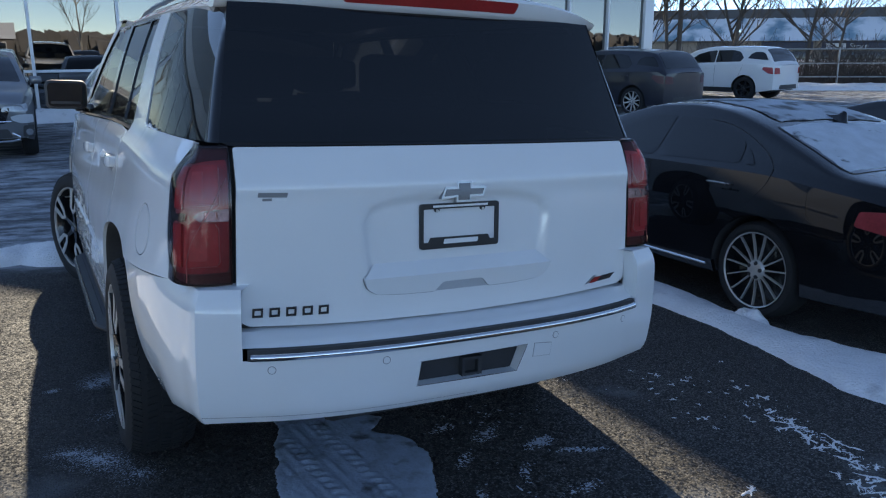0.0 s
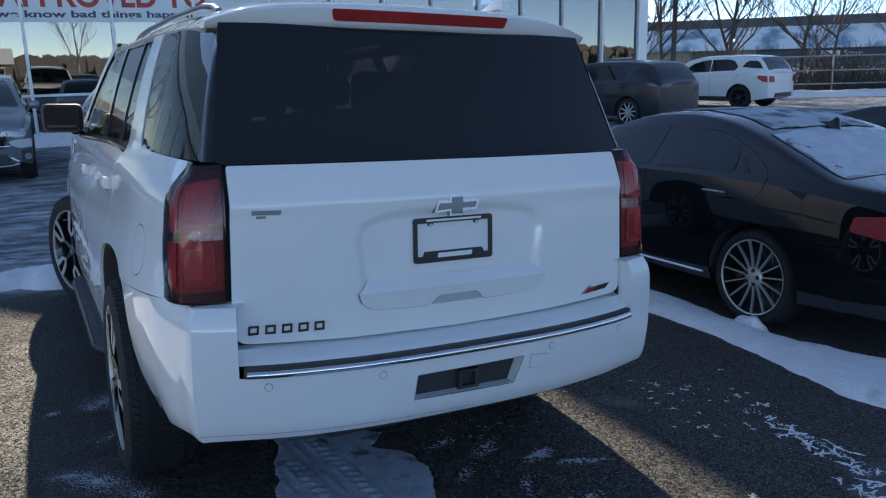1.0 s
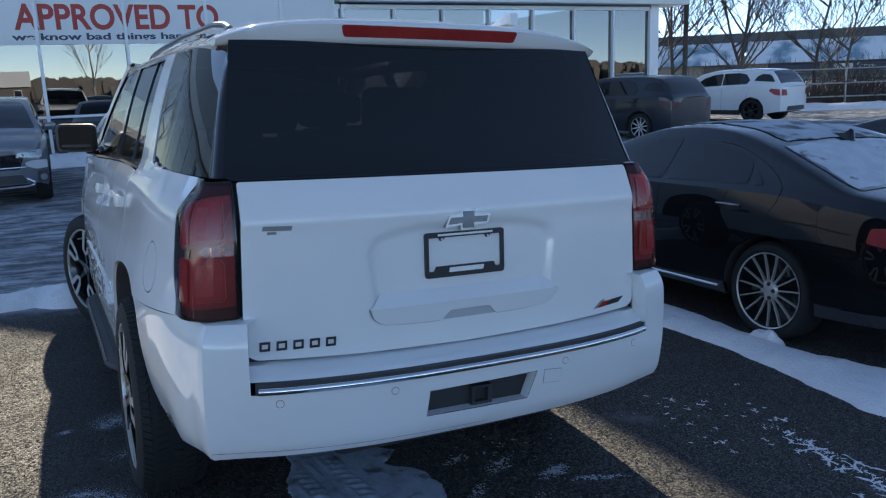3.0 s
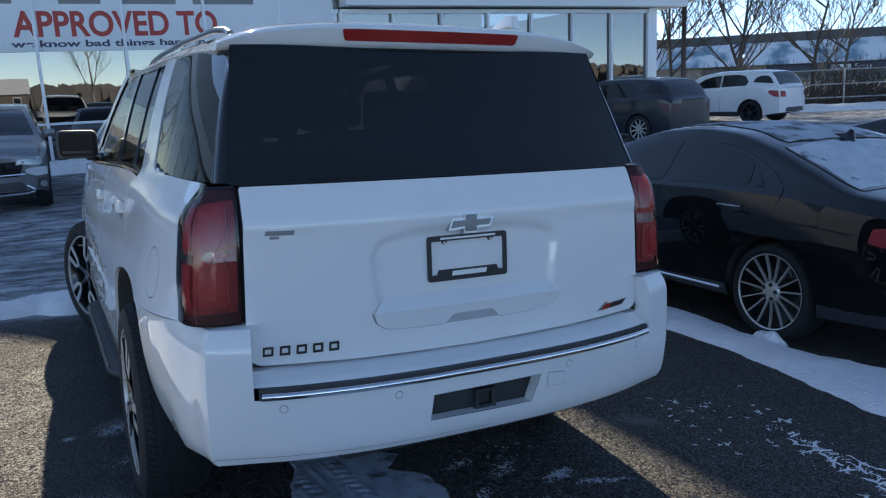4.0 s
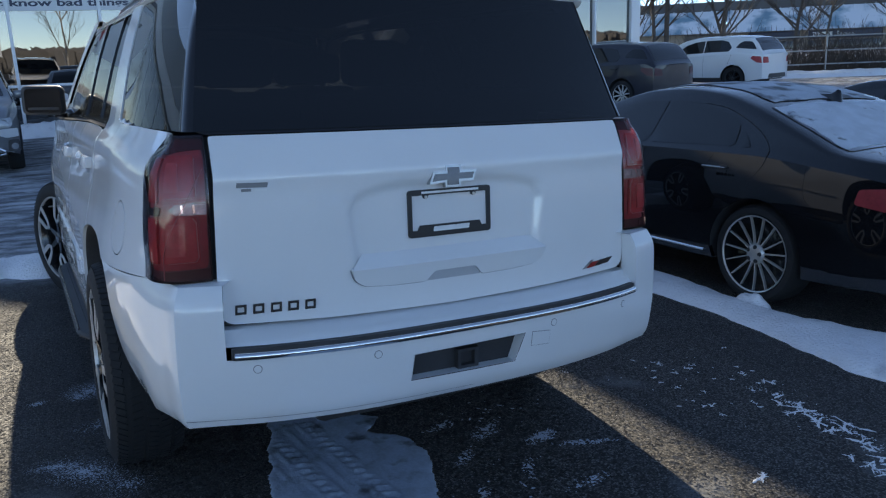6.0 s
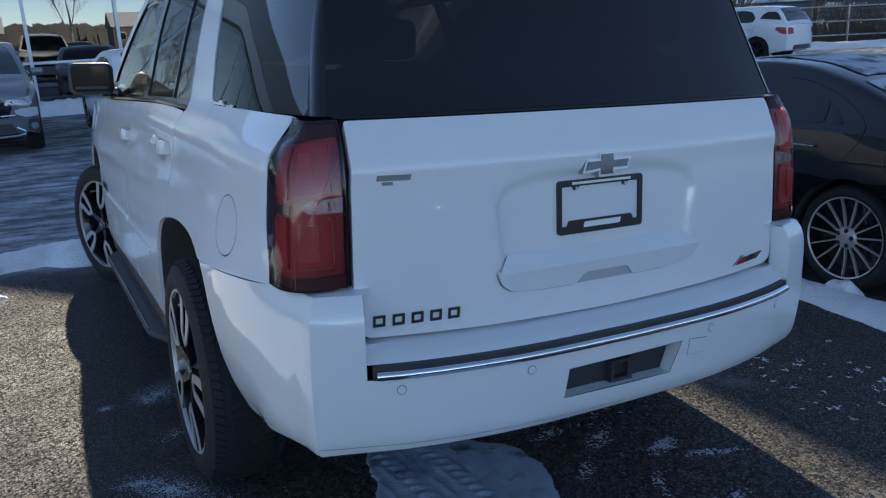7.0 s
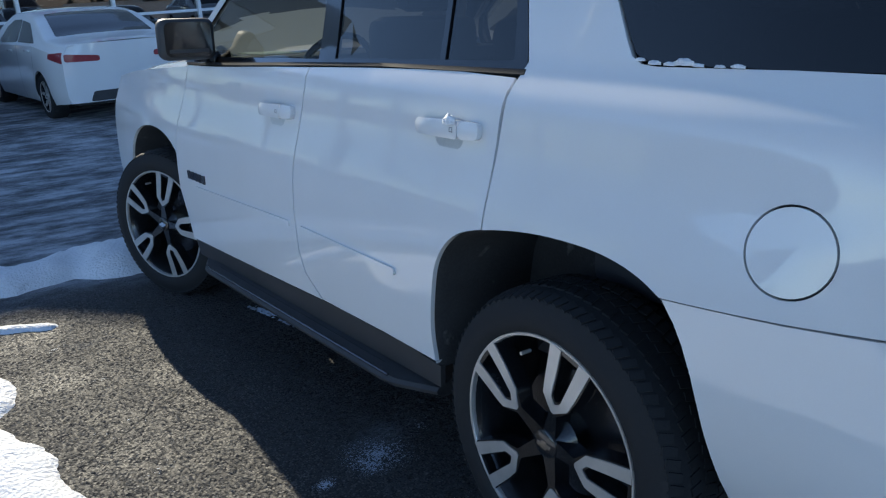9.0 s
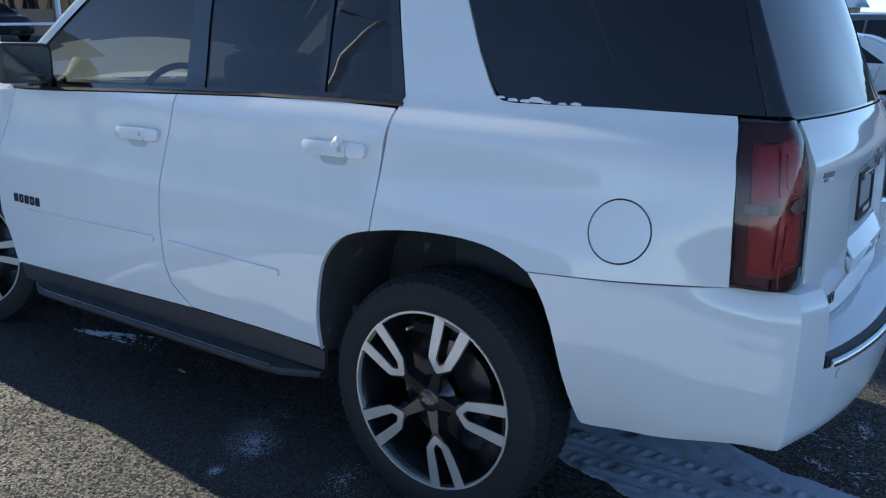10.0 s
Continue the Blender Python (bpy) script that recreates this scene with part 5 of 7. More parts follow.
def shreds(name, spots, mat, label, seed):
    """Feathery splashes of frozen slush: spikes that fan out from small cores. spots: place, size, main way in degrees."""
    rnd = random.Random(seed)
    bm = bmesh.new()

    def stroke(x, y, a, ln, w, barbs):
        n = 7
        left, right, ridge = [], [], []
        for k in range(n + 1):
            t = k / n
            ww = w * (0.35 + 0.65 * math.sin(math.pi * min(1.0, 0.25 + 0.75 * t))) * rnd.uniform(0.5, 1.5) * (1 - t**3) + 0.0006
            nx, ny = -math.sin(a), math.cos(a)
            left.append(bm.verts.new((x + nx * ww, y + ny * ww, 0.0005)))
            right.append(bm.verts.new((x - nx * ww, y - ny * ww, 0.0005)))
            ridge.append(bm.verts.new((x, y, 0.0015 + ww * 0.5)))
            if barbs and 0 < k < n and rnd.random() < 0.75:
                stroke(x, y, a + rnd.choice((-1, 1)) * rnd.uniform(0.4, 1.1), ln * rnd.uniform(0.12, 0.38), w * 0.55, 0)
            a += rnd.gauss(0, 0.22)
            x, y = x + math.cos(a) * ln / n, y + math.sin(a) * ln / n
        for k in range(n):
            bm.faces.new((left[k], ridge[k], ridge[k + 1], left[k + 1]))
            bm.faces.new((ridge[k], right[k], right[k + 1], ridge[k + 1]))

    for cx, cy, size, way in spots:
        for _ in range(3):
            a = radians(way) + rnd.gauss(0, 0.35)
            ln = size * rnd.uniform(0.5, 1.25)
            stroke(cx + rnd.gauss(0, size * 0.25) - math.cos(a) * ln / 2, cy + rnd.gauss(0, size * 0.25) - math.sin(a) * ln / 2, a, ln, size * rnd.uniform(0.03, 0.075), 1)
    return tagged(part(name, bm, mat, None, angle=70), label, "snow", kind="stuff")


def tread(x, y):
    """Tyre prints pressed into the snow."""
    u, v = x * math.cos(0.10) + y * math.sin(0.10), y * math.cos(0.10) - x * math.sin(0.10)
    h = -0.003
    for c in (-0.37, -0.315, -0.245, -0.20, -0.145, -0.08):
        w = (u - c) / 0.0065
        h += 0.0085 * math.exp(-w * w) * (0.55 + 0.45 * math.sin(v * 19 + c * 90))
    for c in (-0.28, -0.11):
        w = (u - c) / 0.022
        h += 0.009 * math.exp(-(w**4)) * max(0.0, math.cos(v * 2 * math.pi / 0.055 + w * 0.8))
    return h


def prints(x, y):
    u = x * 0.92 + y * 0.39 + 0.05 * noise.noise(Vector((x * 3, y * 3, 1.0)))
    k = max(0.0, 0.4 + noise.noise(Vector((x * 1.7, y * 1.7, 8.0))))
    return k * (0.003 * math.cos(u * 2 * math.pi / 0.075) + 0.0025 * math.cos(y * 2 * math.pi / 0.05 + 3 * math.sin(x * 9))) - 0.012 * max(0.0, noise.noise(Vector((x * 7, y * 7, 3.3)))) + 0.006 * noise.noise(Vector((x * 22, y * 22, 5.1)))


snow_sheet("snow_ridge", [(-4.2, 4.75), (-3.2, 4.45), (-2.5, 4.50), (-2.03, 4.60), (-1.80, 4.74), (-1.40, 4.80), (-1.12, 4.66), (-0.5, 4.66), (0.4, 4.72), (1.5, 4.62), (2.4, 4.7), (3.2, 4.9), (3.2, 5.4), (2.2, 5.3), (0.9, 5.38), (-0.4, 5.42), (-1.09, 5.36), (-1.65, 5.17), (-1.95, 5.26), (-2.6, 5.15), (-3.3, 5.3), (-4.2, 5.5)], 0.13, 0.22, M["snow"], "low ploughed snow ridge beyond the stall", 0.045, 0.5, 2.0, 0.06)
snow_sheet("snow_tongue", [(-2.15, 4.36), (-1.92, 4.30), (-1.70, 4.16), (-1.60, 4.10), (-1.66, 4.05), (-1.88, 4.14), (-2.15, 4.18)], 0.025, 0.05, M["snow"], "thin tongue of driven-over snow", 0.025, 0.5, 5.0, 0.03)
snow_sheet("packed_snow", [(-5.3, 3.5), (-5.0, 4.3), (-4.2, 4.0), (-3.4, 4.3), (-2.7, 4.05), (-2.25, 4.10), (-2.03, 4.02), (-2.05, 3.85), (-1.95, 3.68), (-1.90, 3.50), (-1.93, 3.30), (-2.00, 3.12), (-1.97, 2.92), (-1.90, 2.72), (-1.90, 2.45), (-1.93, 2.2), (-2.0, 1.9), (-2.05, 1.4), (-2.1, 0.6), (-2.3, -0.2), (-2.9, -0.7), (-3.3, -0.3), (-3.9, -1.1), (-4.5, -0.4), (-4.8, 0.5), (-4.5, 1.2), (-5.1, 2.0), (-4.9, 2.8)], 0.035, 0.10, M["snow"], "bright packed snow with tyre prints", 0.04, 0.35, 3.0, 0.05, prints)
snow_sheet("snow_strip", [(2.80, 4.4), (2.72, 3.4), (2.66, 2.5), (2.62, 2.0), (2.64, 1.6), (2.57, 1.13), (2.55, 0.98), (2.50, 0.68), (2.42, 0.42), (2.46, 0.15), (2.50, -0.5), (2.55, -1.2), (3.3, -1.2), (3.30, -0.2), (3.20, 0.4), (3.10, 0.75), (3.02, 1.05), (2.97, 1.25), (2.98, 1.45), (3.02, 1.75), (3.06, 2.1), (3.10, 3.0), (3.12, 4.4)], 0.06, 0.14, M["snow"], "ridge of snow between two parked cars", 0.035, 0.35, 4.0, 0.03)
snow_sheet("snow_drift", [(2.84, 1.50), (2.91, 1.58), (2.98, 1.62), (3.03, 1.58), (3.05, 1.46), (3.03, 1.34), (2.97, 1.28), (2.87, 1.36)], 0.10, 0.10, M["snow"], "lump of snow heaped against a car wheel", 0.012, 1.3, 9.0, 0.03)
snow_sheet("tracked_snow", [(-0.37, 1.30), (-0.42, 1.0), (-0.47, 0.78), (-0.55, 0.45), (-0.60, 0.1), (-0.66, -0.4), (-0.72, -1.0), (-0.1, -1.1), (-0.02, -0.5), (0.02, 0.1), (0.06, 0.45), (0.13, 0.66), (0.10, 0.85), (0.02, 0.95), (0.09, 1.06), (0.02, 1.18), (-0.06, 1.36), (-0.16, 1.62), (-0.30, 1.60)], 0.010, 0.05, M["shaded_thin_snow"], "thin snow with tyre tread prints", 0.0125, 0.45, 6.0, 0.045, tread)
flakes("ice_crumbs", [(-1.01, 2.05, 0.16, 0.13, -30, 1500), (-1.07, 2.01, 0.09, 0.09, 0, 600), (-1.25, 2.00, 0.055, 0.035, 10, 330), (-1.02, 1.60, 0.16, 0.10, 20, 420), (-1.12, 1.17, 0.25, 0.13, -45, 2300), (-1.22, 1.27, 0.12, 0.05, -10, 520), (-0.98, 0.98, 0.12, 0.12, 0, 700), (-0.80, 2.12, 0.10, 0.06, 40, 120), (-1.70, 3.78, 0.09, 0.02, 35, 60), (-1.62, 3.30, 0.03, 0.015, 0, 14), (-1.75, 2.80, 0.05, 0.04, 0, 16), (-1.66, 2.45, 0.08, 0.05, 0, 26), (-1.60, 3.0, 0.3, 0.6, 0, 22), (-1.65, 2.2, 0.25, 0.6, 0, 18)], M["frost"], "scattered crumbs of ice on the asphalt", 11, (0.0022, 0.0048))
for k in range(5):  # ribs of slush pressed out under the sill
    x0, y0, y1 = -0.775 + 0.030 * k, 3.80 - 0.07 * k, 3.15 + 0.02 * k
    snow_sheet("slush_rib", [(x0 + 0.01, y0), (x0 - 0.012, y0 - 0.1), (x0 + 0.03, (y0 + y1) / 2), (x0 + 0.07, y1), (x0 + 0.088, y1), (x0 + 0.055, (y0 + y1) / 2), (x0 + 0.022, y0 - 0.1)], 0.012, 0.02, M["shaded_thin_snow"], "low rib of slush under the vehicle's sill", 0.02, 0.4, 40.0 + k, 0.002)
flakes("frost_crumbs", [(0.45, 0.72, 0.12, 0.06, 30, 90), (0.62, 0.55, 0.10, 0.05, 20, 150), (0.75, 0.42, 0.16, 0.025, -20, 110), (0.25, 0.55, 0.10, 0.03, 40, 60), (0.42, 0.35, 0.10, 0.03, 60, 50), (0.30, 0.85, 0.12, 0.04, 10, 50), (0.55, 0.15, 0.12, 0.04, 10, 60), (0.15, 0.25, 0.10, 0.03, 60, 40), (0.55, 0.9, 0.35, 0.25, 0, 70), (0.2, 0.1, 0.5, 0.4, 0, 70)], M["frost"], "scraped frost on shaded asphalt", 12, (0.003, 0.009))
rnd0 = random.Random(8)
flakes("snow_crumbs", [(1.86, 0.44, 0.09, 0.05, -60, 40), (1.84, 0.28, 0.08, 0.03, -70, 60), (1.83, 0.14, 0.08, 0.035, -75, 70), (1.80, -0.08, 0.10, 0.03, -75, 70), (1.76, -0.22, 0.09, 0.04, -20, 80), (1.85, 0.0, 0.22, 0.6, 0, 60), (1.75, 0.75, 0.35, 0.45, 0, 40), (1.35, 0.5, 0.35, 0.5, 0, 18), (1.12, 1.15, 0.12, 0.12, 0, 25)], M["snow"], "crumbs of scattered snow on the asphalt", 15, (0.002, 0.007))
shreds("slush_shreds", [(1.94, 0.49, 0.07, 70), (1.85, 0.38, 0.08, 20), (1.82, 0.25, 0.10, 60), (1.79, 0.18, 0.09, 150), (1.78, 0.09, 0.13, 50), (1.75, -0.01, 0.08, 170), (1.81, -0.01, 0.10, 75), (1.80, -0.09, 0.12, 80), (1.73, -0.16, 0.09, 20), (1.75, -0.24, 0.13, 70), (1.69, -0.30, 0.10, 10), (1.59, -0.31, 0.09, 170), (1.60, -0.38, 0.12, 160), (1.14, -0.16, 0.08, 20), (2.17, 0.97, 0.03, 40), (1.94, 0.62, 0.04, 40), (1.58, -0.21, 0.06, 30)] + [(rnd0.uniform(1.45, 2.05), rnd0.uniform(0.2, 1.1), rnd0.uniform(0.015, 0.035), rnd0.uniform(0, 180)) for _ in range(26)], M["snow"], "feathery shreds of frozen slush on the asphalt", 13)


def crack(points):
    rnd = random.Random(5)
    bm = bmesh.new()
    pts = []
    for (x0, y0), (x1, y1) in zip(points, points[1:]):
        n = 14
        pts += [(x0 + (x1 - x0) * k / n + rnd.uniform(-0.006, 0.006), y0 + (y1 - y0) * k / n + rnd.uniform(-0.006, 0.006)) for k in range(n)]
    prev = None
    for x, y in pts:
        w = rnd.uniform(0.0015, 0.0042)
        a, b = bm.verts.new((x, y - w, 0.002)), bm.verts.new((x, y + w, 0.002))
        if prev:
            bm.faces.new((prev[0], a, b, prev[1]))
        prev = (a, b)
    tagged(part("pavement_crack", bm, M["liner"]), "thin dark crack across the asphalt", "crack", kind="stuff")


crack([(-1.37, 3.0), (-1.55, 2.86), (-1.75, 2.70), (-1.86, 2.62)])

# ---- other parked cars ----
def simple_wheel(root, x, y, r, rim_r, n_spokes, bright, spoke_w, width=0.22):
    o = 1 if x > 0 else -1
    hub = new("wheel")
    hub.parent = root
    hub.matrix_basis = pose(x, y, r) @ (Matrix.Rotation(math.pi, 4, "Z") if o > 0 else Matrix.Identity(4))
    lathe("tyre", [(width, rim_r), (width * 0.97, r * 0.92), (width * 0.85, r * 0.99), (width * 0.5, r), (width * 0.12, r * 0.99), (-0.008, r * 0.92), (-0.012, rim_r * 1.06), (0.0, rim_r)], M["rubber"], hub, 40)
    rim = lathe("rim", [(0.0, rim_r * 1.0), (-0.006, rim_r * 0.985), (0.0, rim_r * 0.95), (0.05, rim_r * 0.93), (0.12, rim_r * 0.90), (0.12, 0.02)], M["wheel_black"], hub, 40)
    lathe("rim_lip", [(0.0, rim_r * 0.995), (-0.010, rim_r * 0.985), (-0.004, rim_r * 0.955), (0.01, rim_r * 0.95)], M[bright], hub, 40)
    for k in range(5):
        a = 2 * math.pi * (k + 0.1) / 5
        lathe("wheel_bolt", [(-0.009, 0.0005), (-0.009, rim_r * 0.052), (0.0, rim_r * 0.056)], M["liner"], hub, 10, at=(0, -rim_r * 0.185 * math.cos(a), rim_r * 0.185 * math.sin(a)))
    lathe("hub_cap", [(-0.006, 0.0005), (-0.006, rim_r * 0.16), (0.0, rim_r * 0.22), (0.02, rim_r * 0.27)], M[bright], hub, 24)
    for k in range(n_spokes):
        a = 2 * math.pi * (k + 0.3) / n_spokes
        ca, sa = math.cos(a), math.sin(a)

        def face(u, w, ca=ca, sa=sa):
            return (0.004 + 0.012 * math.sin(min(1.0, u / rim_r) * 3.1), -(u * ca - w * sa), u * sa + w * ca)

        panel("spoke", [(rim_r * 0.2, -spoke_w * 0.62), (rim_r * 0.97, -spoke_w * 0.5), (rim_r * 0.97, spoke_w * 0.5), (rim_r * 0.2, spoke_w * 0.62)], face, M[bright], hub, out=1, step=0.08, depth=0.02)
    return hub


def car(name, label, c, place):
    """A car with its tail at y = 0, nose along +y. c: its lengths, outlines and finishes."""
    root = empty(name, label, "car", place=place)
    L, Wd, z0, paint = c["length"], c["half"], c["sill"], M[c["paint"]]
    top, belt = pchip(c["top"]), pchip(c["belt"])
    H = max(p[1] for p in c["top"])
    lean = c.get("lean", 0.30)

    def hw(y, z):
        w = Wd
        if y < 0.8:
            w -= Wd * 0.13 * ((0.8 - y) / 0.8) ** 2.2
        if y > L - 1.0:
            w -= Wd * 0.20 * ((y - L + 1.0) / 1.0) ** 2.2
        b = belt(y)
        if z > b:
            w -= 0.12 * (0.38 * b) ** 2 + 0.03 * min(1.0, (z - b) / 0.05) + lean * (z - b - 0.03 if z > b + 0.03 else 0) ** 1.0
        else:
            k = (z - 0.62 * b)
            w -= 0.12 * k * k + (0.05 * ((0.35 - z) / 0.2) if z < 0.35 else 0)
        return w

    yr, yf = c["axles"]
    ar = c["tyre"] * 1.12
    arch = lambda cy: [(cy + ar * math.cos(t), c["tyre"] + ar * math.sin(t)) for t in np.linspace(math.pi + 0.25, -0.25, 18)]
    ys = np.linspace(0.10, L - 0.12, 40)
    lower = [(0.10, z0 + 0.10)] + arch(yr) + arch(yf) + [(L - 0.12, z0 + 0.08)] + [(y, min(belt(y), top(y) - 0.05)) for y in ys[::-1]]
    lower = [p for p in lower]
    for o in (-1, 1):
        fn = (lambda y, z, o=o: (o * hw(y, z), y, z))
        body = panel("body_side", lower, fn, paint, root, out=o, step=0.09, depth=0.03)
        for s in c.get("seams", ()):
            panel("door_gap", [(s[0] - 0.003, z0 + 0.1), (s[0] + 0.003, z0 + 0.1), (s[1] + 0.003, belt(s[1])), (s[1] - 0.003, belt(s[1]))], fn, M["liner"], root, out=o, step=0.08, lift=0.0025, depth=0.0)
        for line in c.get("door_lines", ()):
            line = chaikin(line)
            strip = [(y + 0.0028, z - 0.002) for y, z in line] + [(y - 0.0028, z + 0.002) for y, z in line[::-1]]
            panel("door_gap", strip, fn, M["liner"], root, out=o, step=0.05, lift=0.0025, depth=0.0)
        for w in c["windows"]:
            panel("side_window", rounded(w, 0.03, 3), fn, M["gloss_black"] if c.get("opaque") else M["glass_tint"], root, out=o, step=0.10, lift=0.004, depth=0.006)
        for y, z in c.get("handles", ()):
            bm = bmesh.new()
            box(bm, (0.024, 0.21, 0.014) if c.get("chrome") else (0.03, 0.22, 0.028), (o * (hw(y, z) + 0.014), y, z), 0.006)
            hd = part("door_handle", bm, M["satin_chrome"] if c.get("chrome") else paint, root)
            panel("handle_cup", rounded([(y - 0.10, z - 0.035), (y + 0.09, z - 0.035), (y + 0.11, z + 0.02), (y - 0.11, z + 0.02)], 0.02, 3), fn, M["gloss_black"] if c.get("chrome") else paint, hd, out=o, step=0.06, lift=0.003, depth=0.004)
        if c.get("chrome"):
            tube("sill_strip", [(o * (hw(y, z0 + 0.12) + 0.004), y, z0 + 0.12) for y in np.linspace(yr + ar + 0.05, yf - ar - 0.05, 10)], 0.009, M["chrome"], root, n=6)
        if c.get("cladding"):
            panel("cladding", [(yr + ar * 0.9, z0), (yf - ar * 0.9, z0), (yf - ar * 0.95, z0 + 0.14), (yr + ar * 0.95, z0 + 0.14)], fn, M["black_plastic"], root, out=o, step=0.1, lift=0.006)
        for cy in (yr, yf):
            pts = arch(cy)
            loft("wheel_house", [[(o * (hw(y, z) - 0.01), y, z) for y, z in pts], [(o * (Wd - 0.36), y, z) for y, z in pts]], M["liner"], root)
            simple_wheel(root, o * (Wd - 0.035), cy, c["tyre"], c["rim"], *c["wheel"])
        rl = c["tail"]
        fn_r = lambda x, z: (x, 0.10 * (abs(x) / hw(0.10, z)) ** 3, z)
        panel("tail_lamp", rounded([(o * x, z) for x, z in rl], 0.03, 3), fn_r, M[c.get("lens", "red_lens")], root, out=1, step=0.06, lift=0.006, depth=0.02)
        if "tail_side" in c:
            panel("tail_lamp_side", rounded(c["tail_side"], 0.02, 3), fn, M[c.get("lens", "red_lens")], root, out=o, step=0.06, lift=0.006, depth=0.02)
        fn_f = lambda x, z: (x, L - 0.12 * (abs(x) / hw(L - 0.12, z)) ** 3, z)
        panel("headlamp", rounded([(o * x, z) for x, z in c["head"]], 0.03, 3), fn_f, M["headlamp"], root, out=-1, step=0.06, lift=0.006, depth=0.02)
        bm = bmesh.new()
        box(bm, (0.19, 0.10, 0.13), (o * (Wd + 0.06), c["mirror"][0], c["mirror"][1]), 0.035)
        part("door_mirror", bm, paint, root)
    # upper body
    rows = []
    st = sorted(set(list(np.linspace(0.10, L - 0.12, 60)) + [p[0] for p in c["top"] if 0.1 < p[0] < L - 0.12]))

    def section(y):
        zt = top(y)
        b = min(belt(y), zt - 0.05)
        e = zt - 0.05
        half = [(hw(y, b + (e - b) * t), b + (e - b) * t) for t in np.linspace(0, 1, 6)]
        xe = half[-1][0]
        crown = [(xe * math.cos(a), e + 0.05 * math.sin(a)) for a in np.linspace(0, math.pi / 2, 9)[1:]]
        h = half + crown
        return [(-x, y, z) for x, z in h] + [(x, y, z) for x, z in h[-2::-1]]

    for y in st:
        rows.append(section(y))
    first = [(x, 0.10 * min(1.0, abs(x) / hw(0.1, 0.8)) ** 3, z - 0.01) for x, y, z in rows[0]]
    last = [(x, L - 0.12 * min(1.0, abs(x) / hw(L - 0.12, 0.7)) ** 3, z - 0.02) for x, y, z in rows[-1]]
    loft("upper_body", [first] + rows + [last], paint, root, angle=50)

    def top_fn(x, y):
        zt = top(y)
        xe = hw(y, zt - 0.05)
        return (x, y, zt - 0.05 + 0.05 * math.sqrt(max(0.0, 1 - (x / xe) ** 2)))

    for nm, (ya, yb, wa, wb), mt in (("rear_window", c["rear_glass"], c.get("rear_mat", "gloss_black")), ("windscreen", c["wind_glass"], "gloss_black")):
        panel(nm, rounded([(-wa, ya), (wa, ya), (wb, yb), (-wb, yb)], 0.05, 3), top_fn, M[mt], root, out=1, step=0.09, lift=0.005, depth=0.006)
    for nm, f2, y_at, out in (("rear_panel", lambda x, z: (x, 0.10 * (abs(x) / hw(0.10, z)) ** 3, z), 0.10, 1), ("nose_panel", lambda x, z: (x, L - 0.12 * (abs(x) / hw(L - 0.12, z)) ** 3, z), L - 0.12, -1)):
        zt = top(y_at) - 0.01
        xs = [hw(y_at, z) for z in np.linspace(z0 + 0.1, zt - 0.012, 8)]
        zs = list(np.linspace(z0 + 0.1, zt - 0.012, 8))
        poly = list(zip(xs, zs)) + [(-x, z) for x, z in zip(xs[::-1], zs[::-1])]
        fp = panel(nm, poly, f2, paint, root, out=out, step=0.09, depth=0.02)
        w = Wd * 0.62
        panel("lower_grille", rounded([(-w, z0 + 0.11), (w, z0 + 0.11), (w * 0.9, z0 + 0.24), (-w * 0.9, z0 + 0.24)], 0.03, 3), f2, M["black_plastic"], root, out=out, step=0.08, lift=0.006, depth=0.015)
        if out < 0:
            gz0, gz1 = c["grille"]
            panel("grille", rounded([(-w * 0.85, gz0), (w * 0.85, gz0), (w, gz1), (-w, gz1)], 0.03, 3), f2, M["gloss_black"], root, out=out, step=0.08, lift=0.006, depth=0.015)
            tube("grille_bar", [(x, f2(x, gz0 + 0.03)[1] + 0.012, gz0 + 0.03) for x in np.linspace(-w, w, 9)], 0.012, M["chrome"], root, n=6)
    if c.get("fin"):  # the shark-fin antenna at the end of the roof
        ya, yb = c["fin"]
        rows = []
        for x, k in ((-0.026, 0.0), (-0.012, 0.85), (0.0, 1.0), (0.012, 0.85), (0.026, 0.0)):
            rows.append([(x * w, ya + (yb - ya) * t, top_fn(0, ya + (yb - ya) * t)[2] + 0.004 + h * k) for t, h, w in ((0.0, 0.0, 0.8), (0.08, 0.080, 0.9), (0.20, 0.082, 1.0), (0.40, 0.042, 1.0), (0.70, 0.018, 0.9), (1.0, 0.0, 0.5))])
        loft("roof_antenna", rows, paint, root, "black shark-fin antenna")
    boxes("underbody", [((Wd * 1.5, L * 0.92, 0.10), (0, L / 2, z0 + 0.10))], M["liner"], root)
    return root, top_fn, hw, top


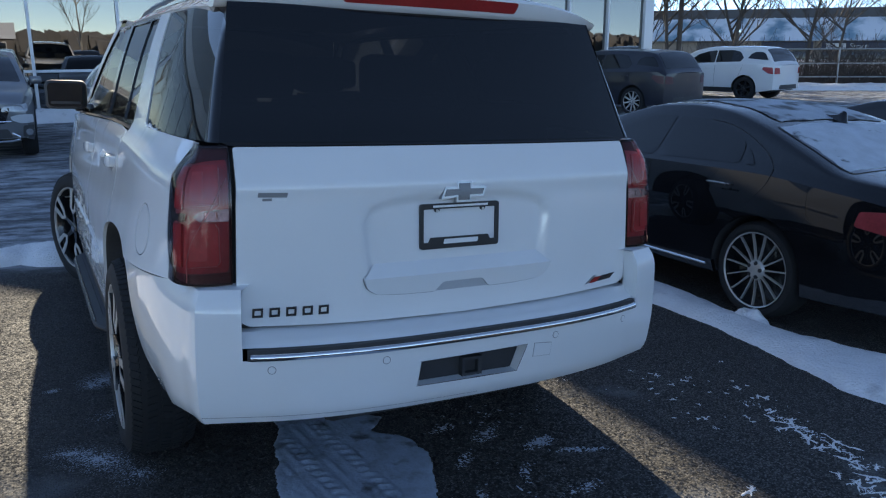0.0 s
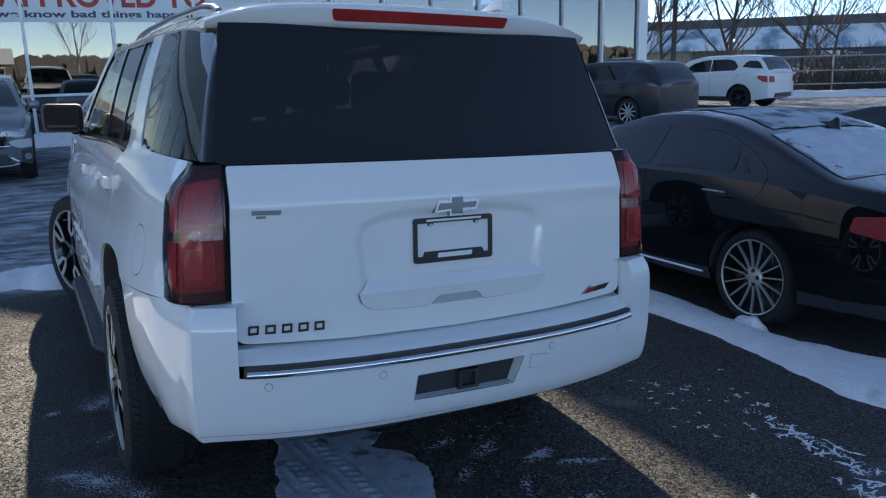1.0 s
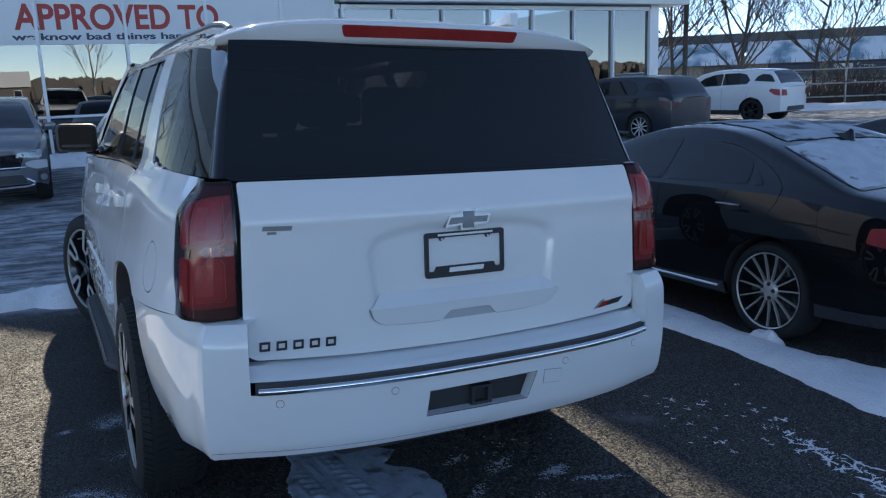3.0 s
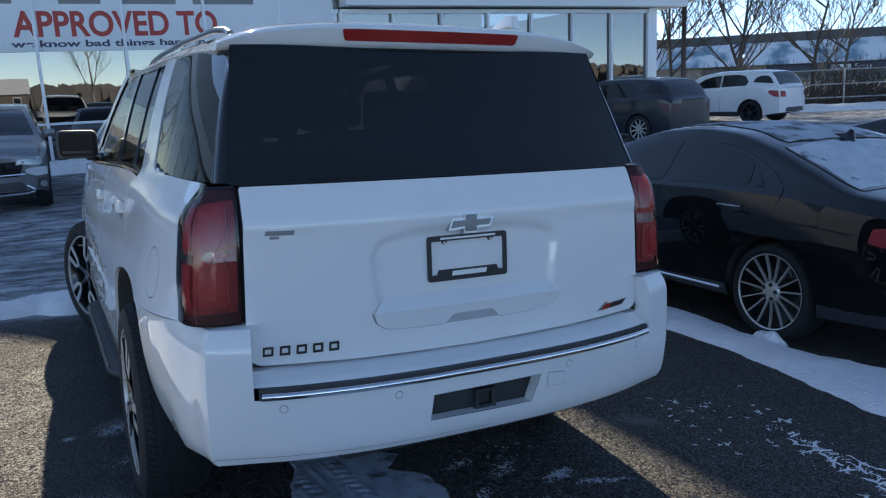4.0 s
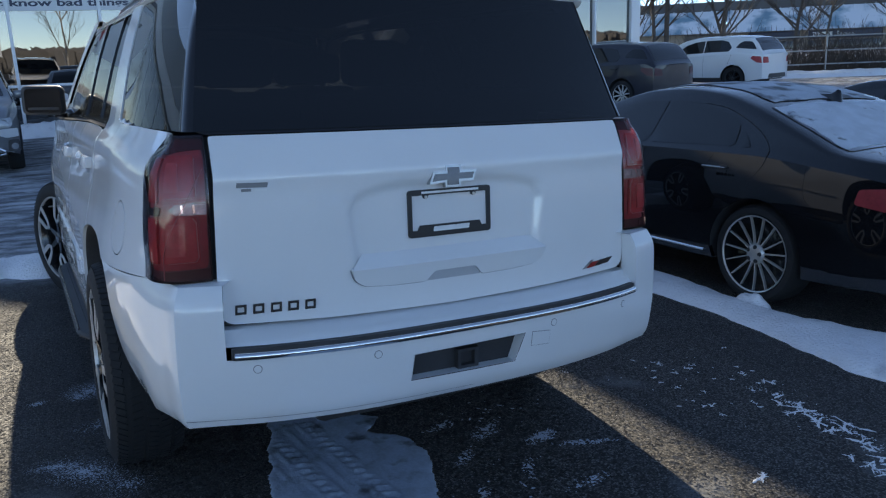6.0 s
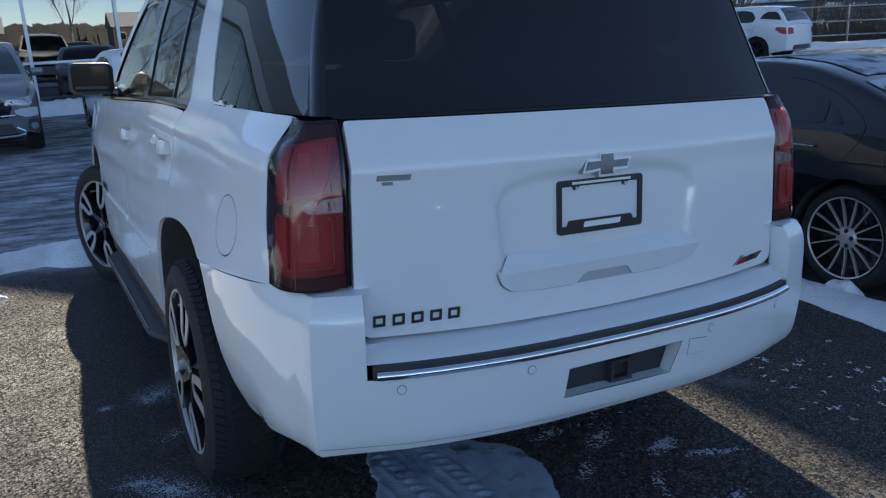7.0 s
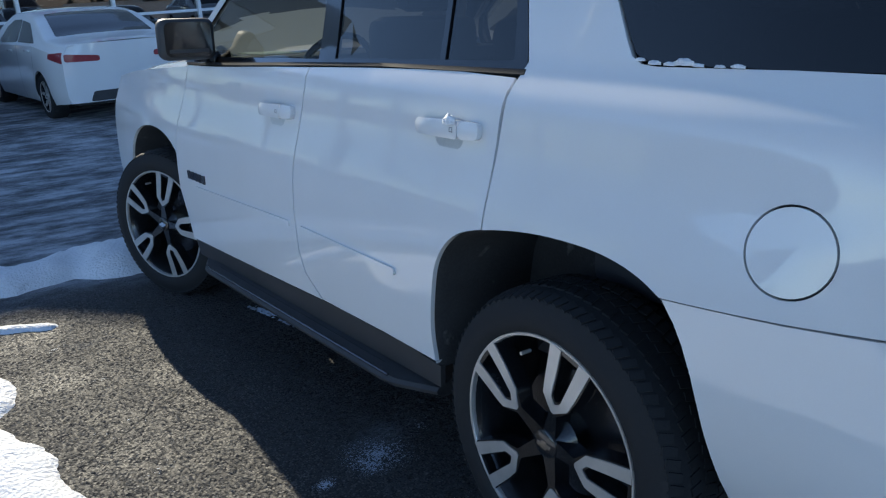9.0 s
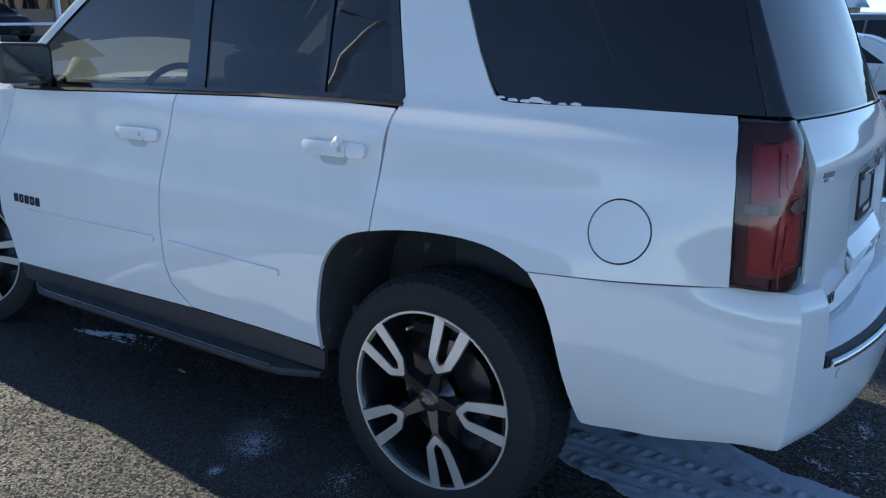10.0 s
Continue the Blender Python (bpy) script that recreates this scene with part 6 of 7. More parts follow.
SEDAN = dict(lens="deep_red_lens", length=4.93, half=0.925, sill=0.17, paint="black_paint", tyre=0.335, rim=0.262, axles=(1.10, 4.03), lean=0.46,
             top=[(0.0, 0.97), (0.12, 1.022), (0.38, 1.047), (0.58, 1.072), (0.92, 1.195), (1.32, 1.340), (1.67, 1.420), (1.97, 1.442), (2.3, 1.425), (2.66, 1.345), (3.02, 1.21), (3.45, 1.06), (3.85, 0.99), (4.5, 0.89), (4.93, 0.68)],
             belt=[(0.0, 0.86), (0.5, 0.93), (1.2, 0.985), (2.5, 0.975), (3.5, 0.93), (4.3, 0.80), (4.93, 0.62)],
             windows=[[(1.34, 1.03), (2.13, 1.012), (2.05, 1.318), (1.93, 1.320), (1.73, 1.291), (1.56, 1.254), (1.42, 1.206), (1.345, 1.16)], [(2.17, 1.012), (2.90, 1.0), (2.63, 1.19), (2.34, 1.295), (2.09, 1.318)], [(1.20, 1.03), (1.31, 1.03), (1.315, 1.145), (1.26, 1.10)]],
             door_lines=[[(1.74, 1.305), (1.54, 1.286), (1.39, 1.238), (1.225, 1.168), (1.115, 1.10), (1.06, 1.04), (1.045, 1.005), (1.05, 0.96), (1.08, 0.91), (1.13, 0.85), (1.20, 0.783), (1.33, 0.688), (1.39, 0.64)]], fin=(1.19, 1.40),
             handles=[(1.455, 0.888), (2.55, 0.87)], seams=[(2.2, 2.17), (3.15, 3.2)], chrome=True,
             rear_glass=(0.57, 1.25, 0.75, 0.67), wind_glass=(2.87, 3.72, 0.58, 0.72), tail=[(0.42, 0.74), (0.80, 0.74), (0.80, 0.88), (0.42, 0.90)], tail_side=[(0.12, 0.72), (0.42, 0.76), (0.40, 0.85), (0.14, 0.88)],
             head=[(0.48, 0.58), (0.74, 0.60), (0.74, 0.70), (0.50, 0.68)], mirror=(3.15, 1.02), grille=(0.42, 0.62), wheel=(15, "machined", 0.0075))
CROSSOVER = dict(length=4.66, half=0.92, sill=0.24, paint="white_paint", tyre=0.36, rim=0.235, axles=(0.98, 3.80), lean=0.34,
                 top=[(0.0, 0.96), (0.09, 1.06), (0.16, 1.16), (0.30, 1.37), (0.40, 1.48), (0.50, 1.55), (0.75, 1.59), (1.5, 1.615), (2.2, 1.60), (2.7, 1.52), (3.15, 1.30), (3.5, 1.11), (4.2, 1.02), (4.66, 0.80)],
                 belt=[(0.0, 0.90), (0.12, 1.0), (0.35, 1.09), (1.0, 1.08), (2.5, 1.02), (3.5, 0.96), (4.66, 0.72)],
                 windows=[[(1.08, 1.27), (1.16, 1.15), (1.98, 1.09), (1.96, 1.48), (1.45, 1.49), (1.22, 1.44)], [(2.01, 1.09), (3.05, 1.05), (2.62, 1.36), (2.3, 1.45), (2.00, 1.48)], [(0.30, 1.20), (0.95, 1.25), (0.86, 1.38), (0.72, 1.44), (0.50, 1.43), (0.42, 1.38)]],
                 handles=[(1.22, 0.98), (2.2, 0.95)], seams=[(1.30, 1.05), (1.97, 1.97), (3.05, 3.05)], cladding=True,
                 rear_glass=(0.17, 0.47, 0.70, 0.62), wind_glass=(2.55, 3.42, 0.60, 0.76), tail=[(0.56, 0.80), (0.80, 0.80), (0.80, 0.99), (0.60, 0.97)], tail_side=[(0.11, 0.80), (0.26, 0.82), (0.44, 0.94), (0.40, 1.01), (0.14, 0.99)],
                 head=[(0.46, 0.70), (0.72, 0.74), (0.72, 0.88), (0.46, 0.84)], mirror=(2.95, 1.12), grille=(0.56, 0.82), wheel=(6, "wheel_black", 0.05))
COMPACT = dict(SEDAN, chrome=False, door_lines=(), fin=None, lens="deep_red_lens", length=4.57, half=0.90, paint="white_paint", tyre=0.315, rim=0.21, axles=(0.93, 3.63), wheel=(7, "machined", 0.035),
               top=[(0.0, 1.00), (0.10, 1.04), (0.40, 1.07), (0.62, 1.10), (1.0, 1.25), (1.4, 1.39), (1.9, 1.44), (2.3, 1.44), (2.75, 1.34), (3.2, 1.15), (3.55, 1.0), (4.1, 0.92), (4.57, 0.70)],
               windows=[[(1.05, 1.02), (1.85, 1.02), (1.85, 1.31), (1.45, 1.27)], [(1.90, 1.02), (2.95, 0.99), (2.6, 1.22), (2.3, 1.31), (1.90, 1.32)]], rear_glass=(0.68, 1.42, 0.66, 0.56), wind_glass=(2.62, 3.40, 0.58, 0.70),
               tail=[(0.36, 0.79), (0.78, 0.80), (0.78, 0.90), (0.36, 0.86)], tail_side=[(0.11, 0.78), (0.46, 0.84), (0.44, 0.90), (0.12, 0.92)], seams=[(1.25, 1.1), (1.88, 1.88), (2.95, 3.0)], handles=[(1.3, 0.92), (2.2, 0.90)])


def roof_snow(root, top_fn, poly, name, label, thick=0.02, seed=1.0, step=0.05, mat="snow"):
    """Snow lying on a car's roof or glass, a thing of its own."""
    poly = ragged(poly, step, 0.02, seed, 5.0)
    dist = edge_distance(poly)
    ob = panel(name, poly, top_fn, M[mat], None, out=1, step=step, depth=0.004, lift=0.007, angle=70, grow=lambda x, y: thick * (1 - math.exp(-dist(x, y) / 0.03)) * (1 + 0.5 * noise.noise(Vector((x * 9, y * 9, seed)))))
    ob.matrix_world = root.matrix_world.copy() if root.matrix_world.translation.length else root.matrix_basis.copy()
    return tagged(ob, label, "snow")


sedan_place = pose(3.93, 0.44, -0.004)
sedan, s_top, s_hw, s_z = car("sedan", "glossy black sedan with snow on its roof and rear window", SEDAN, sedan_place)
roof_snow(sedan, s_top, [(-0.735, 0.60), (0.70, 0.60), (0.64, 1.22), (-0.655, 1.22)], "window_snow", "thin snow on the black sedan's rear window", 0.010, 2.0, mat="window_frost")
roof_snow(sedan, s_top, [(-0.56, 1.29), (0.54, 1.29), (0.52, 2.0), (0.44, 2.62), (-0.42, 2.60), (-0.50, 2.1)], "roof_frost", "thin frost on the black sedan's roof", 0.004, 3.0, mat="roof_frost")

car2, b_top, b_hw, b_z = car("sedan", "second black sedan farther along the row, snow on it", dict(SEDAN, opaque=True, mirror=(3.15, 1.16)), pose(7.4, 0.95, ground_z(7.4, 1.0)))
roof_snow(car2, b_top, [(-0.70, 0.62), (0.70, 0.62), (0.62, 1.22), (-0.60, 1.22)], "window_snow", "thin snow on the second sedan's rear window", 0.012, 6.0, mat="frost")

wsuv, w_top, _, _ = car("crossover", "white crossover parked by the fence, road-stained", dict(CROSSOVER, opaque=False), far_pose(19.35, 14.70, 14))
dsuv, d_top, _, _ = car("crossover", "dark navy crossover parked beside the showroom", dict(CROSSOVER, paint="navy_paint", lens="dark_lamp", cladding=False, length=4.63, wheel=(10, "machined", 0.03), rim=0.25), far_pose(13.20, 12.60, 12, -0.06))
gsuv, g_top, g_hw, _ = car("crossover", "grey crossover parked nose out before the showroom", dict(CROSSOVER, paint="grey_paint", grille=(0.56, 0.78), head=[(0.44, 0.73), (0.80, 0.72), (0.80, 0.84), (0.48, 0.80)]), far_pose(-1.95, 15.95, 180))


def nose_trim(root, hw, L):
    """Fog lamps, bright strips and a plate with bars on a crossover's nose."""
    fn = lambda x, z: (x, L - 0.12 * (abs(x) / hw(L - 0.12, z)) ** 3, z)
    for o in (-1, 1):
        fog = panel("fog_lamp", circle2(o * 0.79, 0.42, 0.048, 20), fn, M["headlamp"], root, out=-1, step=0.04, lift=0.014, depth=0.02)
        panel("fog_recess", rounded([(o * 0.70, 0.35), (o * 0.86, 0.35), (o * 0.86, 0.52), (o * 0.72, 0.52)], 0.03, 3), fn, M["black_plastic"], fog, out=-1, step=0.05, lift=0.008, depth=0.012)
        tube("bright_strip", [Vector(fn(o * x, z)) + Vector((0, 0.02, 0)) for x, z in ((0.56, 0.42), (0.66, 0.36), (0.66, 0.315), (0.55, 0.30), (0.0, 0.29))], 0.016, M["chrome"], root, n=6)
        panel("brow", rounded([(o * 0.58, 0.60), (o * 0.70, 0.55), (o * 0.86, 0.56), (o * 0.86, 0.68), (o * 0.66, 0.68), (o * 0.56, 0.655)], 0.02, 3), fn, M["silver_paint"], root, out=-1, step=0.05, lift=0.012, depth=0.02)
    plate = panel("number_plate", rounded([(-0.155, 0.36), (0.155, 0.36), (0.155, 0.47), (-0.155, 0.47)], 0.01), fn, M["white_metal"], root, out=-1, step=0.05, lift=0.02, depth=0.01)
    panel("plate_bar", [(-0.11, 0.395), (0.11, 0.395), (0.11, 0.435), (-0.11, 0.435)], fn, M["banner_ink"], plate, out=-1, step=0.05, lift=0.0225, depth=0.002)


nose_trim(gsuv, g_hw, 4.66)
wsed, ws_top, _, _ = car("sedan", "white compact sedan parked tail out, lightly dirty", COMPACT, far_pose(0.92, 11.15, 4))

copy_thing(wsed, far_pose(11.0, 0.35, 0))
copy_thing(gsuv, far_pose(14.2, 0.2, 0))

# ---- the showroom ----
FACADE = far_pose(0, 18.8)


def showroom():
    root = empty("showroom", "white car showroom with a glazed front and a banner inside", "building", place=FACADE)
    xs = [-0.87 - 1.9 * k for k in range(12, 0, -1)] + [-0.87, 1.03, 2.93, 4.83] + [17.15 - 1.52 * k for k in range(7, -1, -1)]
    x0, x1 = xs[0], 17.47
    boxes("plinth", [((x1 - x0, 0.30, 0.16), ((x0 + x1) / 2, 0.10, 0.06))], M["cladding"], root)
    for a, b in zip(xs, xs[1:]):
        win = boxes("window_sash", [((b - a, 0.08, 0.05), ((a + b) / 2, 0, 0.165))], M["white_metal"], root)
        tall = b < 6.6
        for za, zb in ((0.19, 1.075), (1.135, 4.5 if tall else 3.58)):
            bm = bmesh.new()
            bm.faces.new([bm.verts.new(p) for p in ((a + 0.03, 0.01, za), (b - 0.03, 0.01, za), (b - 0.03, 0.01, zb), (a + 0.03, 0.01, zb))])
            part("pane", bm, M["glass_shop"], win, normals=False)
        boxes("transom", [((b - a - 0.07, 0.08, 0.06), ((a + b) / 2, -0.01, 1.105))], M["white_metal"], win)
        boxes("head", [((b - a, 0.10, 0.12), ((a + b) / 2, 0, 4.56 if tall else 3.64))], M["white_metal"], win)
    for x in xs:
        tall = x < 6.4
        boxes("mullion", [((0.07, 0.16, 4.5 if tall else 3.5), (x, -0.03, 2.35 if tall else 1.85))], M["white_metal"], root)
    boxes("corner_column", [((0.32, 0.45, 3.75), (17.33, 0.12, 1.875))], M["white_metal"], root, bevel=0.01)
    for xa, xb, zf in ((x0 - 0.5, 6.51, 4.95), (6.52, 18.45, 4.06)):
        fs = boxes("fascia", [((xb - xa, 1.3, 0.62), ((xa + xb) / 2, 0.15, zf))], M["white_metal"], root, bevel=0.02)
        boxes("coping", [((xb - xa, 1.4, 0.05), ((xa + xb) / 2, 0.15, zf + 0.34))], M["cladding"], fs, bevel=0.01)
    boxes("side_wall", [((0.25, 11.0, 4.0), (17.33, 5.9, 2.0))], M["cladding"], root)
    boxes("hall_floor", [((x1 - x0 - 0.2, 11.0, 0.05), ((x0 + x1) / 2, 5.7, 0.12))], M["interior"], root)
    boxes("back_wall", [((x1 - x0, 0.2, 4.6), ((x0 + x1) / 2, 11.4, 2.3))], M["interior"], root)
    boxes("hall_ceiling", [((x1 - x0, 11.0, 0.12), ((x0 + x1) / 2, 6.2, 4.62))], M["interior"], root)
    # unseen wall added to lengthen the building in the paint's reflections
    boxes("workshop_wall", [((40.0, 8.0, 4.6), (x0 - 20.2, 4.6, 2.3))], M["cladding"], root)
    boxes("end_wall", [((0.25, 11.5, 4.0), (x0, 5.8, 2.0))], M["cladding"], root)
    # unseen set-back storey; its stepped, curved top is cut to cast the stalls' shade
    prof = [(-64, 4.3), (22, 4.3), (22, 10.1), (5.34, 10.1), (5.13, 9.6), (5.12, 8.90), (4.85, 8.82), (4.5, 8.72), (1.4, 7.5), (-64, 7.5)]
    bm = bmesh.new()
    f0 = [bm.verts.new((x, 2.3, z)) for x, z in prof]
    f1 = [bm.verts.new((x, 4.5, z)) for x, z in prof]
    bm.faces.new(f0), bm.faces.new(f1)
    for k in range(len(prof)):
        bm.faces.new((f0[k], f0[(k + 1) % len(prof)], f1[(k + 1) % len(prof)], f1[k]))
    part("upper_storey", bm, M["cladding"], root)
    # furniture and posters inside, dim behind the glass
    for x, y, w, h in ((10.2, 3.0, 1.2, 1.1), (13.2, 2.6, 1.4, 1.2), (16.4, 2.2, 0.9, 1.3), (-3.4, 4.0, 1.6, 1.1)):
        boxes("desk", [((w, 0.7, 0.05), (x, y, h * 0.7)), ((0.06, 0.6, h * 0.62), (x - w * 0.45, y, 0.14 + h * 0.31)), ((0.06, 0.6, h * 0.62), (x + w * 0.45, y, 0.14 + h * 0.31))], M["tan_wall"], root)
    boxes("poster", [((0.72, 0.02, 0.66), (16.42, 0.10, 3.28))], M["banner"], root)
    return root


showroom()


def banner():
    ob = empty("banner", "white advertising banner with red and dark blue print", "banner", place=FACADE)
    boxes("cloth", [((8.6, 0.012, 1.62), (2.0, -0.03, 3.56))], M["banner"], ob, bevel=0.003)
    up = Matrix.Translation((-1.28, -0.040, 3.10)) @ Matrix.Rotation(radians(90), 4, "X")
    writing("slogan", "APPROVED TO", 0.78, up, M["banner_red"], ob, 0.002, width=4.55, bold=0.02)
    up2 = Matrix.Translation((-1.37, -0.040, 2.855)) @ Matrix.Rotation(radians(90), 4, "X")
    writing("small_print", "we know bad things happen", 0.21, up2, M["banner_ink"], ob, 0.002, width=4.3, bold=0.006)
    for x, w in ((-1.75, 0.5), (-0.3, 0.9), (1.0, 1.3), (2.7, 1.5)):
        boxes("print_bar", [((w, 0.006, 0.24), (x + w / 2, -0.040, 3.93))], M["grey_letter"], ob, bevel=0.002)
    return ob


banner()
snow_sheet("snow_bank", [(-7, 17.6), (-3, 17.8), (0, 17.75), (4, 17.85), (9, 17.8), (13, 17.9), (13, 18.5), (4, 18.5), (-7, 18.5)], 0.34, 0.25, M["snow"], "ploughed snow along the showroom's foot", 0.15, 0.4, 8.0, 0.12)


# ---- trees, fence and what lies beyond ----
def bare_tree(name, label, place, height, seed, lean=0.1, bark="bark", spread=0.95, limbs=11):
    rnd = random.Random(seed)
    root = empty(name, label, "tree", place=place)
    pts, p, d = [Vector((0, 0, -0.1))], Vector((0, 0, -0.1)), Vector((lean, 0, 1)).normalized()
    n = 9
    for k in range(n):
        d = (d + Vector((rnd.uniform(-0.09, 0.09), rnd.uniform(-0.09, 0.09), 0.05))).normalized()
        p = p + d * height * 0.8 / n
        pts.append(p.copy())
    r0 = height * 0.011
    tube("trunk", pts, r0, M[bark], root, n=8, taper=[r0 * (1 - 0.85 * k / n) for k in range(n + 1)])
    bm = bmesh.new()

    def twig(a, b, ra, rb):
        d = (b - a).normalized()
        u = d.orthogonal().normalized()
        v = d.cross(u)
        ring = [[bm.verts.new(q + (u * math.cos(t) + v * math.sin(t)) * r) for t in (0, 2.1, 4.2)] for q, r in ((a, ra), (b, rb))]
        for k in range(3):
            bm.faces.new((ring[0][k], ring[0][(k + 1) % 3], ring[1][(k + 1) % 3], ring[1][k]))

    def grow(a, d, length, r, level):
        q = a
        steps = 3 if level < 3 else 2
        for s in range(steps):
            d = (d + Vector((rnd.uniform(-0.25, 0.25), rnd.uniform(-0.25, 0.25), rnd.uniform(-0.02, 0.22)))).normalized()
            e = q + d * length / steps
            twig(q, e, max(0.012, r * (1 - 0.25 * s)), max(0.008, r * (0.75 - 0.2 * s)))
            q = e
            if level < 4:
                for _ in range(2 if level < 3 else 1):
                    side = Vector((rnd.uniform(-1, 1), rnd.uniform(-1, 1), rnd.uniform(-0.1, 0.7))).normalized()
                    grow(q, (d * 0.7 + side * 0.75).normalized(), length * rnd.uniform(0.45, 0.7), r * 0.5, level + 1)

    for k in range(limbs):
        i = rnd.uniform(0.16, 0.98) * n
        a = pts[int(i)].lerp(pts[min(n, int(i) + 1)], i % 1)
        t = k * 2.4 + rnd.uniform(-0.5, 0.5)
        d = Vector((math.cos(t) * spread, math.sin(t) * spread, rnd.uniform(0.45, 1.0))).normalized()
        bp = [a]
        q = a.copy()
        ln = height * rnd.uniform(0.28, 0.46)
        for s in range(4):
            d = (d + Vector((rnd.uniform(-0.15, 0.15), rnd.uniform(-0.15, 0.15), 0.10))).normalized()
            q = q + d * ln / 4
            bp.append(q.copy())
            grow(q, (d + Vector((rnd.uniform(-0.8, 0.8), rnd.uniform(-0.8, 0.8), 0.2))).normalized(), ln * 0.5, r0 * 0.22, 2)
        tube("limb", bp, r0 * 0.4, M[bark], root, n=6, taper=[r0 * 0.48 * (1 - 0.17 * s) for s in range(5)])
    tw = part("crown", bm, M["twig"], root)
    tw["kind"] = "stuff"
    return root


for k, (x, y, h, lean) in enumerate(((21.4, 23.2, 8.0, -0.15), (21.9, 22.7, 8.5, 0.12), (23.7, 21.0, 8.5, -0.06), (24.3, 20.6, 8.0, 0.30), (28.6, 21.4, 8.8, 0.05), (27.0, 18.9, 6.5, -0.1), (32, 18.0, 7.0, 0.1))):
    bare_tree("bare_tree", "leafless tree by the fence in winter", far_pose(x, y, 37 * k), h, 20 + k, lean)
tube("utility_pole", [(0, 0, -0.2), (0, 0, 9.5)], 0.10, M["bark"], None, n=10).matrix_world = far_pose(22.25, 22.45)
tagged(bpy.data.objects["utility_pole"], "weathered wooden utility pole beyond the fence", "pole")


def shrubs(name, label, a, b, depth, height, count, seed):
    rnd = random.Random(seed)
    bm = bmesh.new()
    a, b = Vector(a), Vector(b)
    for _ in range(count):
        t = rnd.random()
        x, y = a.lerp(b, t) + Vector((rnd.uniform(-depth, depth), rnd.uniform(-depth, depth)))
        q = Vector((x, y, ground_z(x, y)))
        d = Vector((rnd.uniform(-0.6, 0.6), rnd.uniform(-0.6, 0.6), 1)).normalized()
        h = height * rnd.uniform(0.5, 1.0) * (0.75 + 0.35 * math.sin(t * 17 + 1.3) * math.sin(t * 41))
        r = rnd.uniform(0.008, 0.018)
        for s in range(3):
            d = (d + Vector((rnd.uniform(-0.5, 0.5), rnd.uniform(-0.5, 0.5), 0.1))).normalized()
            e = q + d * h / 3
            u = d.orthogonal().normalized() * r
            v = d.cross(u)
            r0 = [bm.verts.new(q + w) for w in (u, v - u * 0.5, -v - u * 0.5)]
            r1 = [bm.verts.new(e + w * 0.7) for w in (u, v - u * 0.5, -v - u * 0.5)]
            for k in range(3):
                bm.faces.new((r0[k], r0[(k + 1) % 3], r1[(k + 1) % 3], r1[k]))
            q, r = e, r * 0.7
    tagged(part(name, bm, M["twig"]), label, "shrub", kind="stuff")


shrubs("leafless_shrubs", "tangle of leafless shrubs behind the fence", (23.5, 21.5), (38, 13.0), 1.1, 2.4, 4200, 31)
shrubs("leafless_shrubs", "tangle of leafless shrubs beside the showroom", (19.5, 24.5), (23.5, 22.0), 0.8, 1.9, 700, 32)
snow_sheet("snow_bank", [(21.0, 19.8), (24.0, 18.4), (28, 16.0), (34, 12.4), (38, 10.0), (38.6, 11.4), (34, 14.0), (28, 17.6), (24, 20.2), (21.6, 21.4)], 0.24, 0.5, M["snow"], "bank of snow along the fence", 0.22, 0.4, 12.0, 0.15)


def fence():
    root = empty("fence", "galvanised pipe fence along the yard's edge", "fence")
    a, b = Vector((22.4, 20.7)), Vector((38.5, 11.2))
    n = 8
    tops = []
    for k in range(n + 1):
        p = a.lerp(b, k / n)
        z = ground_z(p.x, p.y)
        tube("post", [(p.x, p.y, z - 0.1), (p.x - 0.06, p.y - 0.02, z + 1.55)], 0.035, M["galvanised"], root, n=8)
        tops.append((p.x, p.y, z))
    for h in (0.45, 0.95, 1.48):
        tube("rail", [(x - 0.04 * h, y, z + h) for x, y, z in tops], 0.026, M["galvanised"], root, n=6)
    return root


fence()


